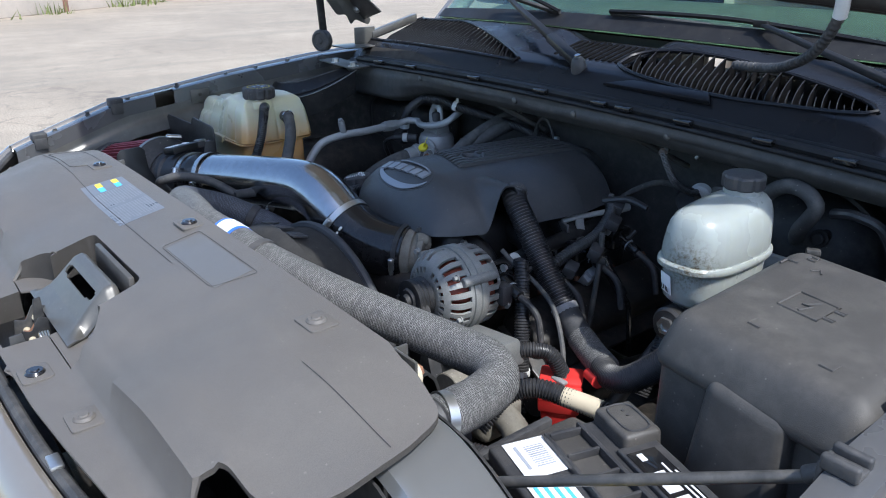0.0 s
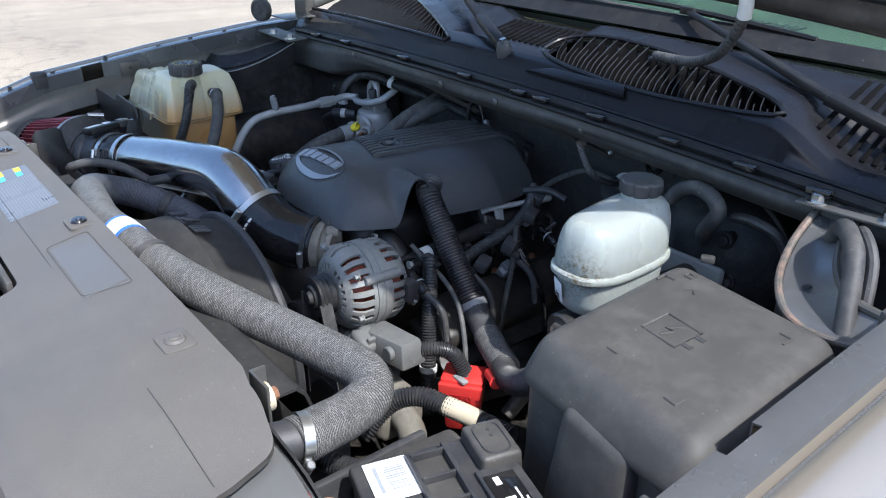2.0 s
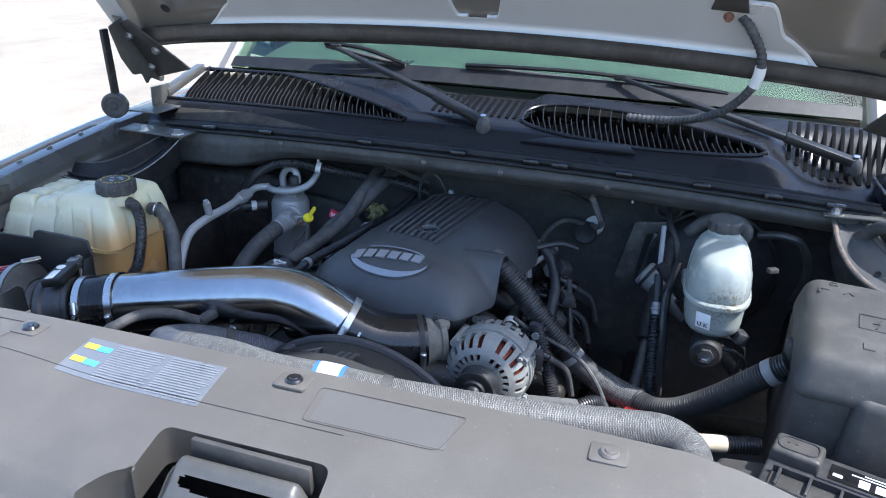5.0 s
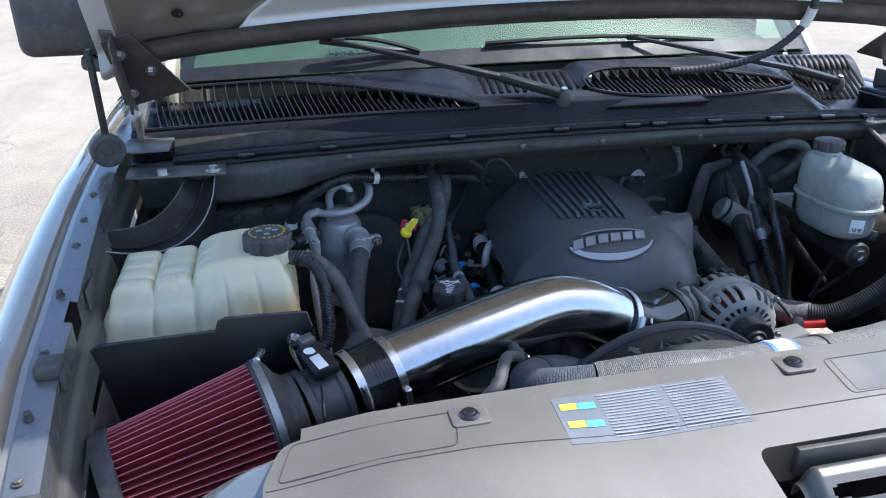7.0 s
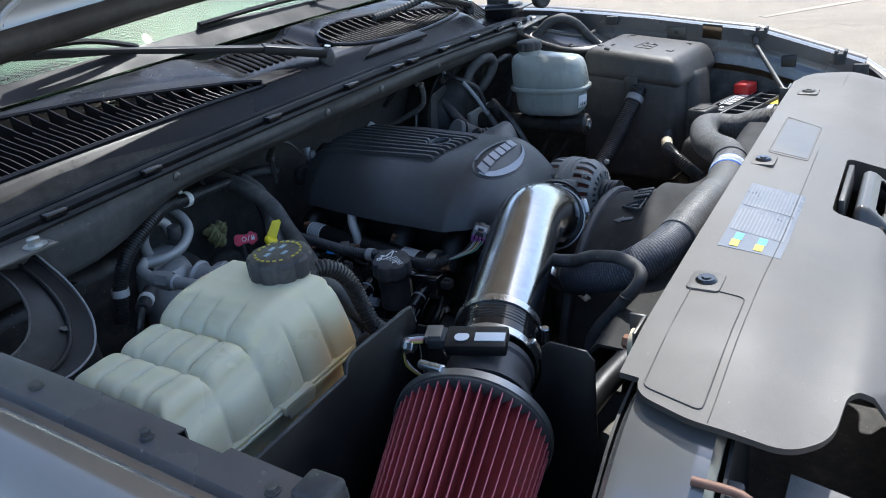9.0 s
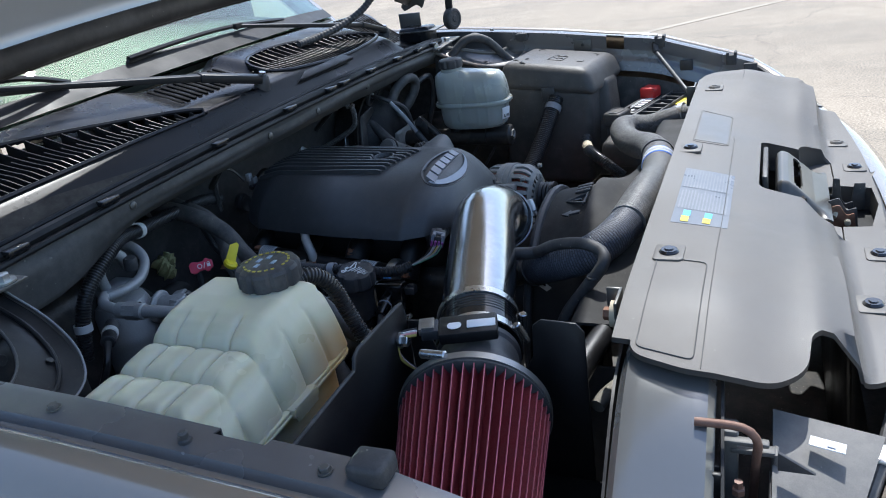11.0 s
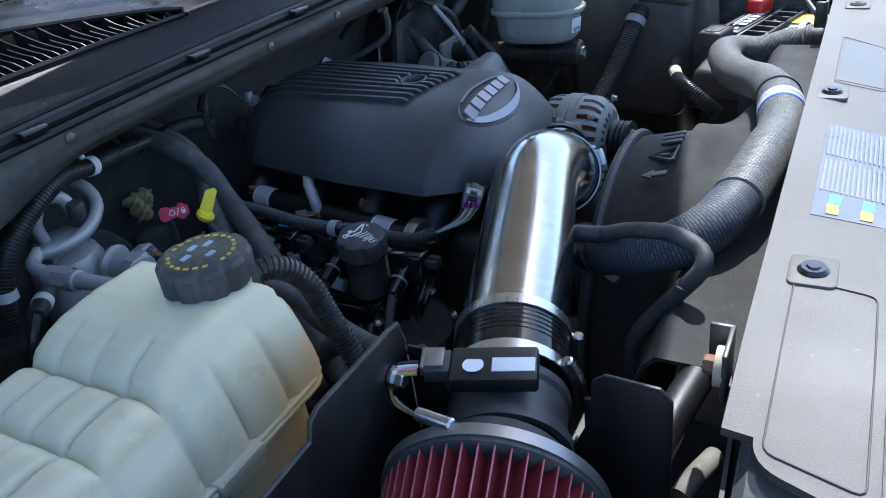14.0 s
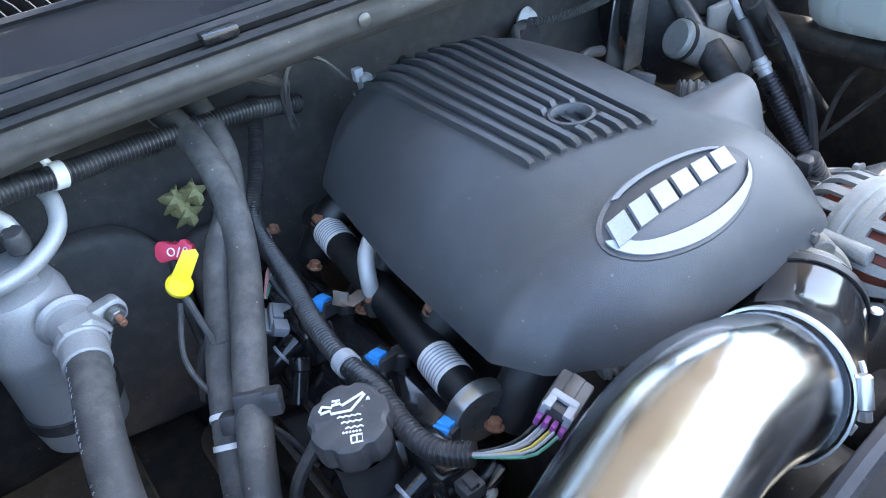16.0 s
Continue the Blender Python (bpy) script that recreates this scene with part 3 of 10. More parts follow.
# ---- the lot ----
def lot():
    def z(x, y):
        return 0.0
    xs = [-400, -120, -60, -30, -20, -12, -8, -5, -3, -1.5, 0, 1.5, 3, 5, 8, 12, 20, 30, 60, 120, 400]
    solo("ground", sheet(lambda u, v: (u, v, 0.0), xs, xs), LOT, "pale weathered concrete lot with cracks and stains", "ground", kind="structure")
    faded = material("faded_line_paint", (0.36, 0.31, 0.24), 0.9, vary=0.35, scale=6)
    solo("parking_line", sheet(lambda u, v: (7.4 + 3.2 * u + 0.08 * v, 1.2 - 3.2 * u + 0.08 * v, 0.004), span(0, 1, 6), (0, 1), 0.002), faded, "faded tan parking line on the concrete lot", "parking line", kind="structure")
    wall_m = material("pale_block_wall", (0.46, 0.40, 0.34), 0.9, vary=0.2, scale=4, bump=0.5, bscale=40)
    wood = material("weathered_post", (0.25, 0.13, 0.09), 0.85, vary=0.4, scale=10)
    w = thing("boundary_wall", (-21.5, 8, 0), "low pale block wall at the far edge of the lot", "wall", kind="structure")
    d = Vector((-0.55, 0.83, 0)).normalized()
    yaw = math.degrees(math.atan2(d.y, d.x))
    for i in range(9):
        c = Vector((-21.5, 8, 0)) + d * (i - 4) * 3.0
        part("wall_panel", box((c.x, c.y, 0.55), (2.94, 0.2, 1.1), 0.02, rot=(0, 0, yaw)), wall_m, w)
        p = c + d * 1.5
        part("post", box((p.x, p.y, 0.62), (0.14, 0.26, 1.24), 0.02, rot=(0, 0, yaw)), wood, w)
    leaf = material("dry_weeds", (0.16, 0.19, 0.06), 0.8, vary=0.5, scale=30)
    bm = BM()
    rnd = random.Random(5)
    nrm = Vector((d.y, -d.x, 0))
    if nrm.x < 0:
        nrm = -nrm
    for i in range(900):
        c = Vector((-21.5, 8, 0)) + d * rnd.uniform(-13, 13) + nrm * (0.15 + abs(rnd.gauss(0, 0.25)))
        if noise.noise(c * 0.6) < -0.05:
            continue
        a, h = rnd.uniform(0, 6.28), rnd.uniform(0.08, 0.35)
        t = Vector((math.cos(a), math.sin(a), 0))
        q = [bm.verts.new(c - t * 0.02), bm.verts.new(c + t * 0.02), bm.verts.new(c + Vector((rnd.gauss(0, 0.08), rnd.gauss(0, 0.08), h)))]
        bm.faces.new(q)
    solo("weeds", bm, leaf, "dry green weeds along the foot of the wall", "weeds", kind="stuff")


lot()


# ---- fenders ----
def fender_z(y):
    return lerp_table([(-0.42, 0.86), (-0.25, 0.945), (-0.07, 1.03), (0.18, 1.108), (0.30, 1.122), (0.46, 1.143), (0.76, 1.172), (1.05, 1.186), (1.4, 1.19)], y)


def fender_x(y):
    return lerp_table([(-0.42, 0.80), (-0.25, 0.845), (0.0, 0.868), (0.3, 0.880), (0.6, 0.895), (1.05, 0.90), (1.4, 0.90)], y)


def fender(side):
    word = "passenger's" if side < 0 else "driver's"
    f = thing("fender", (side * 0.95, 0.3, 0.5), f"pewter grey front fender on the {word} side with bolted inner flange", "fender", "front fenders")
    inner_x = lambda y: fender_x(y) + (0.018 if side > 0 else 0.0)          # the driver's flange stands a little wider
    ys = span(-0.075, 1.4, 40)
    prof = [(0.0, -0.035), (0.0, 0.0), (0.010, 0.002), (0.036, 0.0), (0.040, -0.009), (0.048, -0.009), (0.053, -0.001), (0.062, 0.003), (0.080, 0.000),
            (0.100, -0.010), (0.118, -0.026), (0.132, -0.055), (0.142, -0.12), (0.150, -0.25), (0.152, -0.42), (0.146, -0.60)]

    def skin(u, v):
        i = int(v)
        dx, dz = prof[i]
        return (side * (inner_x(u) + dx), u, fender_z(u) + dz * (1 if i > 9 else 1))

    # the flange's inner edge has a cut-out beside the battery and reservoir
    part("skin", sheet(skin, ys, list(range(4, len(prof))), 0.0012), PAINT, f)
    part("flange", sheet(skin, sorted(ys + [0.262, 0.312]), [0, 1, 2, 3, 4], 0.0015, keep=lambda u, v: not (v < 2 and 0.262 < u < 0.312)), FLANGE, f)

    def apron(u, v):
        x0, z0 = inner_x(u), fender_z(u)
        x = lerp_table([(0, x0 + 0.004), (0.15, x0 - 0.014), (0.5, x0 - 0.035), (1, x0 - 0.06)], v)
        return (side * x, u, z0 - 0.03 - v * 0.42)

    part("apron", sheet(apron, span(-0.2, 0.98, 24), span(0.18, 1, 9), 0.0015), STEELGRY, f)
    part("inner_wall", sheet(lambda u, v: (side * (inner_x(u) + lerp_table([(0, 0.002), (0.35, 0.000), (0.5, -0.008), (0.65, -0.009), (1, -0.014)], v)), u, fender_z(u) - 0.034 - 0.056 * v), span(-0.2, 0.98, 24), span(0, 1, 12), 0.0015), FLANGE if side > 0 else PAINTIN, f)
    for y in ((0.02, 0.2, 0.47, 0.56, 0.66) if side < 0 else (0.66,)):
        hex_bolt((side * (inner_x(y) + 0.022), y, fender_z(y) + 0.001), (0, 0, 1), 0.005, 0.005, FLANGE if side > 0 else PAINTIN, f)
    if side > 0:
        for y, dz, h in ((0.095, -0.050, 0.028), (-0.068, -0.030, 0.055), (0.56, -0.012, 0.022)):
            part("edge_pad", box((inner_x(y) - 0.006, y, fender_z(y) + dz), (0.012, 0.034, h), 0.003), RUBBER, f, "black rubber pad")
    # rubber stop blocks clipped over the flange
    for y in (-0.02, 0.165):
        x, z = inner_x(y) + 0.01, fender_z(y)
        if side < 0:
            part("rubber_stop", join(box((side * x, y, z + 0.007), (0.030, 0.034, 0.020), 0.005, 3), box((side * (x - 0.014), y, z - 0.008), (0.006, 0.028, 0.026), 0.002)), RUBBER, f, "black rubber stop")
            continue
        part("rubber_stop", join(box((side * x, y - 0.010, z + 0.005), (0.030, 0.008, 0.014), 0.003, 3), box((side * x, y + 0.010, z + 0.005), (0.030, 0.008, 0.014), 0.003, 3), box((side * x, y, z + 0.001), (0.030, 0.016, 0.006), 0.002), box((side * (x - 0.014), y, z - 0.008), (0.005, 0.026, 0.026), 0.002)), RUBBER, f, "black rubber stop")
    # locating pegs
    for y in (() if side > 0 else (0.10, 0.33)):
        x, z = inner_x(y) + 0.024, fender_z(y)
        part("peg", lathe([(0, 0), (0.006, 0), (0.006, 0.003), (0.004, 0.004), (0.0045, 0.009), (0.003, 0.011), (0, 0.011)], (side * x, y, z), (0, 0, 1), 14), RUBBER, f)
    # stiffening tab with a hole
    y = 0.38
    x, z = inner_x(y) - 0.004, fender_z(y) - 0.03
    part("tab", join(box((side * x, y, z), (0.003, 0.05, 0.034), 0.001)), PAINTIN, f)
    part("tab_hole", cyl((side * (x - 0.004), y, z + 0.003), (side * (x + 0.004), y, z + 0.003), 0.005, seg=12), DEEP, f)
    return f


fender(-1)
fender(1)


# ---- hood ----
H0 = Vector((0, 0.825, 1.398))
HS = Vector((0, -0.65, 0.76)).normalized()
HN = Vector((0, -HS.z, HS.y))           # out of the hood's underside: forward and down


def hood_at(x, s, off=0.0):
    """A place on the open hood: x across, s along it from its rear edge, off below its underside."""
    crown = -0.10 * x * x * (1 - 0.3 * s)
    side = -0.10 * max(0.0, abs(x) - 0.72) ** 1.5
    p = H0 + HS * (s + 0.03 * x * x) + Vector((x, 0.04 * x * x, 0)) + HN * off
    return Vector((p.x, p.y, p.z + crown * 0.9 + side))


def hood():
    h = thing("hood", (0, 0.825, 1.398), "pewter grey hood propped wide open, bare inner frame showing", "hood")
    W = 0.90

    def wid(s):
        return W - 0.04 * (s / 1.1) ** 2

    def reach(u, v):
        """The front edge bows out in the middle."""
        return v * (1.215 - 0.17 * u * u) / 1.12

    part("outer_panel", sheet(lambda u, v: hood_at(u * wid(v), reach(u, v), -0.035 - 0.02 * math.sin(math.pi * min(1, v / 1.1))), span(-1, 1, 40), span(0, 1.12, 30), 0.0012), PAINT, h)

    def relief(u, s):
        """How far the inner frame stands in from its flat face."""
        x = abs(u) * wid(s)
        d = -0.030 * ease((s - 0.025) / 0.03) - 0.012 * (1 - ease(s / 0.02))     # rolled rear hem, the face set back behind it
        d += 0.022 * (1 - ease((wid(s) - x) / 0.06))                              # side hem
        big = ease((s - 0.21 + 0.05 * math.cos(x * 4)) / 0.05) * ease((1.0 - s) / 0.06) * ease((x - 0.10) / 0.04) * ease((0.66 - x) / 0.05)
        tri = ease((0.035 - abs(u * wid(s) - 0.035) + (s - 0.13) * 0.25) / 0.015) * ease((s - 0.12) / 0.02) * ease((0.32 - s) / 0.04)
        return d - 0.045 * max(big, 0.6 * tri)

    def lip(x):
        """Where the frame's rear band ends and the open pockets begin."""
        if x < 0.065:
            return 0.066 + 0.09 * ease((abs(x - 0.012) - 0.030) / 0.03)
        if x < 0.545:
            return 0.160 - 0.014 * ease((x - 0.45) / 0.01) * ease((0.505 - x) / 0.01)
        if x < 0.667:
            return 0.037 + 0.123 * (1 - ease((x - 0.545) / 0.035)) * 0.55 + 0.055 * (1 - ease((x - 0.565) / 0.09))
        # at the corners the pockets are widened to put shade into the shape
        return 0.037 - 0.025 * ease((x - 0.68) / 0.05)

    def corner(u, s):
        """The open pockets of the frame, with a rib at each side of the corner holes."""
        x = abs(u) * wid(s)
        rib = 0.862 < x or 0.49 + 0.2 * (s - 0.16) < x < 0.545 and s > 0.25
        return lip(x) < s < 0.62 and not rib

    part("inner_frame", sheet(lambda u, v: hood_at(u * wid(v), reach(u, v), relief(u, reach(u, v))), span(-1, 1, 300), span(0, 1.1, 200), 0.0012, keep=lambda u, v: not corner(u, reach(u, v))), HOODIN, h, "grey pressed inner frame with deep pockets", 50)
    # added strip and dark hem: the rear edge's shade as colour
    part("rear_hem_shade", sheet(lambda u, v: hood_at(u * wid(0.0), 0.002 + 0.050 * v, 0.003 + relief(u, 0.002 + 0.050 * v) * (1 - 0.55 * v)), span(-0.93, 0.93, 60), span(0, 1, 8), 0.0015), HOODSHADE, h, "strip over the rear hem, coloured as its shade")
    part("hem", tube([hood_at(u * wid(0.0), 0.006, -0.022) for u in span(-0.99, 0.99, 24)], 0.017, 10, 0.03), HOODSHADE, h, "rear hem with shade put into its dark colour")
    for sx in (-1, 1):
        rim = [(x, lip(x)) for x in span(0.02, 0.860, 126)]
        part("hole_rim", tube([hood_at(sx * x, s, relief(x / wid(s), s) - 0.003) for x, s in rim], 0.005, 8, 0.008), HOODIN, h)
    # dark sheet that stands in for the shade inside the pockets
    part("cavity", sheet(lambda u, v: hood_at(u, v, -0.034 - 0.03 * math.sin(math.pi * v / 1.1)), span(-0.885, 0.885, 30), span(0.02, 0.70, 14), 0.001), HOODSHADE, h, "inside of the outer skin, coloured dark for want of light")
    tab = part("tab", hexa([hood_at(x, s, relief(x / W, 0.15) + 0.002) for x, s in ((0.445, 0.140), (0.512, 0.140), (0.505, 0.176), (0.452, 0.176))],
                           [hood_at(x, s, relief(x / W, 0.15) + 0.005) for x, s in ((0.447, 0.142), (0.510, 0.142), (0.503, 0.174), (0.454, 0.174))], 0.001), HOODSHADE, h, "folded tab at the pocket's edge")
    hex_bolt(hood_at(0.478, 0.128, relief(0.478 / W, 0.128)), HN, 0.007, 0.012, RUST, tab, "stud")
    # stamped slots near the corners
    for sx in (-1, 1):
        for x, s, w in ((0.75, 0.09, 0.022), (0.74, 0.17, 0.014), (0.72, 0.33, 0.020)):
            p = hood_at(sx * x, s, relief(x / wid(s), s) + 0.002)
            part("slot", lathe([(0, 0), (w * 0.5, 0), (w * 0.5, 0.002), (0, 0.002)], p, HN, 20), DEEP, h)
        # hinge plates take the same dark colour for their shade
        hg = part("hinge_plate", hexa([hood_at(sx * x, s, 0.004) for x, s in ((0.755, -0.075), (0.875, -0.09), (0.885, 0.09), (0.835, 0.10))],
                                      [hood_at(sx * x, s, 0.010) for x, s in ((0.755, -0.075), (0.875, -0.09), (0.885, 0.09), (0.835, 0.10))], 0.003), HOODSHADE, h)
        for x, s in ((0.86, 0.055), (0.815, 0.00), (0.86, -0.05)):
            hex_bolt(hood_at(sx * x, s, 0.010), HN, 0.008, 0.009, STEEL, hg)
    return h


def hood_hinge(side, owner):
    """The hinge between fender and hood: folded arm, drop link with its round rubber damper."""
    m = Matrix.Diagonal((side, 1, 1, 1))

    def put(name, bm, mat, label="", par=None):
        bmesh.ops.transform(bm, matrix=m, verts=bm.verts)
        return part(name, bm, mat, par or hg, label)

    YZ = Matrix(((0, 0, 1, 0), (1, 0, 0, 0), (0, 1, 0, 0), (0, 0, 0, 1)))
    hg = put("hinge", prism(round_outline([(0.735, 1.405), (0.775, 1.420), (0.86, 1.315), (0.915, 1.268), (0.905, 1.252), (0.86, 1.270), (0.845, 1.255), (0.83, 1.285), (0.80, 1.285), (0.765, 1.33)], 0.008), 0.862, 0.866, 0.001, m=YZ), PAINTIN, "grey folded hinge arm", owner)
    put("arm_flange", hexa([(0.862, 0.775, 1.420), (0.862, 0.86, 1.315), (0.885, 0.86, 1.318), (0.885, 0.775, 1.423)], [(0.862, 0.778, 1.424), (0.862, 0.863, 1.319), (0.885, 0.863, 1.322), (0.885, 0.778, 1.427)], 0.001), PAINTIN)
    put("base", join(box((0.845, 0.845, 1.198), (0.09, 0.11, 0.004), 0.0015), box((0.862, 0.89, 1.222), (0.006, 0.07, 0.05), 0.002)), PAINTIN)
    put("link", box((0.905, 0.772, 1.30), (0.010, 0.022, 0.19), 0.003, rot=(4, 0, 0)), STEELBLK)
    put("damper", lathe([(0, 0.012), (0.008, 0.012), (0.010, 0.010), (0.020, 0.010), (0.022, 0.012), (0.028, 0.011), (0.031, 0.008), (0.031, -0.010), (0.026, -0.014), (0, -0.014)], (0.905, 0.770, 1.213), (-0.35, -0.9, 0), 28), RUBBER, "round black rubber damper")
    put("pin", cyl((0.88, 0.78, 1.208), (0.93, 0.766, 1.208), 0.006, seg=12), STEELBLK)


_hood = hood()
hood_hinge(-1, _hood)
hood_hinge(1, _hood)


# ---- cab: windscreen, dash, pillars ----
def wind(x, s):
    """A place on the windscreen: s metres up the glass from its foot."""
    return Vector((x, 1.040 + 0.13 * x * x + 0.766 * s, 1.284 - 0.03 * x * x + 0.643 * s))


def cab():
    c = thing("truck_cab", (0, 1.9, 0.4), "pewter grey pickup cab behind the windscreen, with an unseen bed", "truck cab")
    part("windscreen", sheet(lambda u, v: wind(u, v), span(-0.80, 0.80, 30), span(0.0, 0.95, 8), 0.005), GLASS, c, "green-tinted windscreen glass").visible_shadow = False
    # black border, its band also carrying the shade at the glass foot
    frit = sheet(lambda u, v: wind(u, v * (0.048 - 0.02 * u * u)) + Vector((0, -0.004, 0.005)), span(-0.80, 0.80, 30), span(0.0, 1.0, 3), 0.001)
    part("glass_border", frit, SEALBLK, c, "black border with shade painted in at the foot of the glass")
    dashm = material("dash_vinyl", (0.05, 0.055, 0.047), 0.75, vary=0.1)
    part("dashboard", sheet(lambda u, v: (u, 1.10 + 0.13 * u * u + v, 1.275 - 0.03 * u * u + 0.05 * math.sin(v * 4)), span(-0.78, 0.78, 20), span(0, 0.6, 8), 0.02), dashm, c, "pale grey vinyl dashboard")
    for x0 in (-0.45, 0.28):
        for k in range(9):
            part("defroster_slat", box((x0 + 0.018 * k, 1.20 + 0.13 * x0 * x0, 1.300), (0.010, 0.05, 0.004), 0.001), PLASTIC, c)
    part("light_sensor", lathe([(0.013, 0), (0.013, 0.004), (0.010, 0.011), (0, 0.014)], (-0.178, 1.12, 1.290), (0, 0, 1), 16), GLOSSBLK, c)
    for s in (-1, 1):
        part("pillar", tube([wind(s * 0.80, 0.0) + Vector((s * 0.05, 0.02, -0.06)), wind(s * 0.80, 0.5) + Vector((s * 0.01, 0.02, 0)), wind(s * 0.78, 0.95)], 0.035, 10, 0.05), PAINT, c)
        part("side_panel", box((s * 0.97, 2.1, 0.82), (0.06, 1.5, 0.75), 0.03), PAINT, c)
        part("side_glass", box((s * 0.86, 2.1, 1.5), (0.02, 1.3, 0.55), 0.005), GLOSSBLK, c)
    part("roof", box((0, 2.35, 1.88), (1.5, 1.3, 0.05), 0.025, 3), PAINT, c)
    part("rear_wall", box((0, 2.95, 1.15), (1.8, 0.06, 1.4), 0.02), PAINT, c)
    part("floor", box((0, 2.0, 0.5), (1.85, 2.0, 0.06), 0.02), STEELBLK, c)
    # bed out of view, added to lengthen the truck's shadow on the ground
    for s in (-1, 1):
        part("bed_side", box((s * 0.96, 4.1, 0.95), (0.08, 2.1, 0.75), 0.03, 3), PAINT, c)
        part("rail_cap", box((s * 0.96, 4.1, 1.335), (0.09, 2.1, 0.02), 0.006), PLASTIC, c)
    part("bed_floor", box((0, 4.1, 0.70), (1.84, 2.1, 0.05), 0.01), STEELBLK, c)
    part("bed_wall", box((0, 3.08, 1.0), (1.84, 0.05, 0.6), 0.01), PAINT, c)
    part("tailgate", box((0, 5.12, 0.98), (1.84, 0.07, 0.66), 0.02), PAINT, c)
    # door mirror on the passenger's side
    mr = thing("door_mirror", (-1.07, 1.70, 1.2), "black plastic door mirror on two arms", "mirror")
    part("housing", box((-1.16, 1.70, 1.36), (0.24, 0.10, 0.20), 0.035, 3), PLASTIC, mr)
    part("lower_arm", box((-1.02, 1.70, 1.225), (0.22, 0.06, 0.045), 0.015, 3, rot=(0, 8, 0)), PLASTIC, mr)
    part("upper_arm", box((-0.98, 1.71, 1.30), (0.14, 0.05, 0.04), 0.015, 3), PLASTIC, mr)
    part("mirror_glass", box((-1.16, 1.754, 1.36), (0.20, 0.006, 0.16), 0.002), CHROME, mr)


cab()


# ---- cowl ----
def seam_y(x):
    return 0.795 - 0.03 * x + 0.03 * x * x


COWL = [(0.0, 1.186), (0.012, 1.190), (0.020, 1.200), (0.036, 1.218), (0.050, 1.232), (0.075, 1.243), (0.11, 1.254), (0.17, 1.272), (0.225, 1.286), (0.255, 1.282)]


def cowl_at(x, d, off=0.0):
    y = seam_y(x) + d * (1 + 0.25 * x * x)
    fall = 0.052 * ease((x - 0.58) / 0.14) * ease((0.215 - d) / 0.08) * ease(d / 0.05)      # the driver's end drops round the wiper shaft
    return Vector((x, y, lerp_table(COWL, d) - 0.035 * x * x - fall + off))


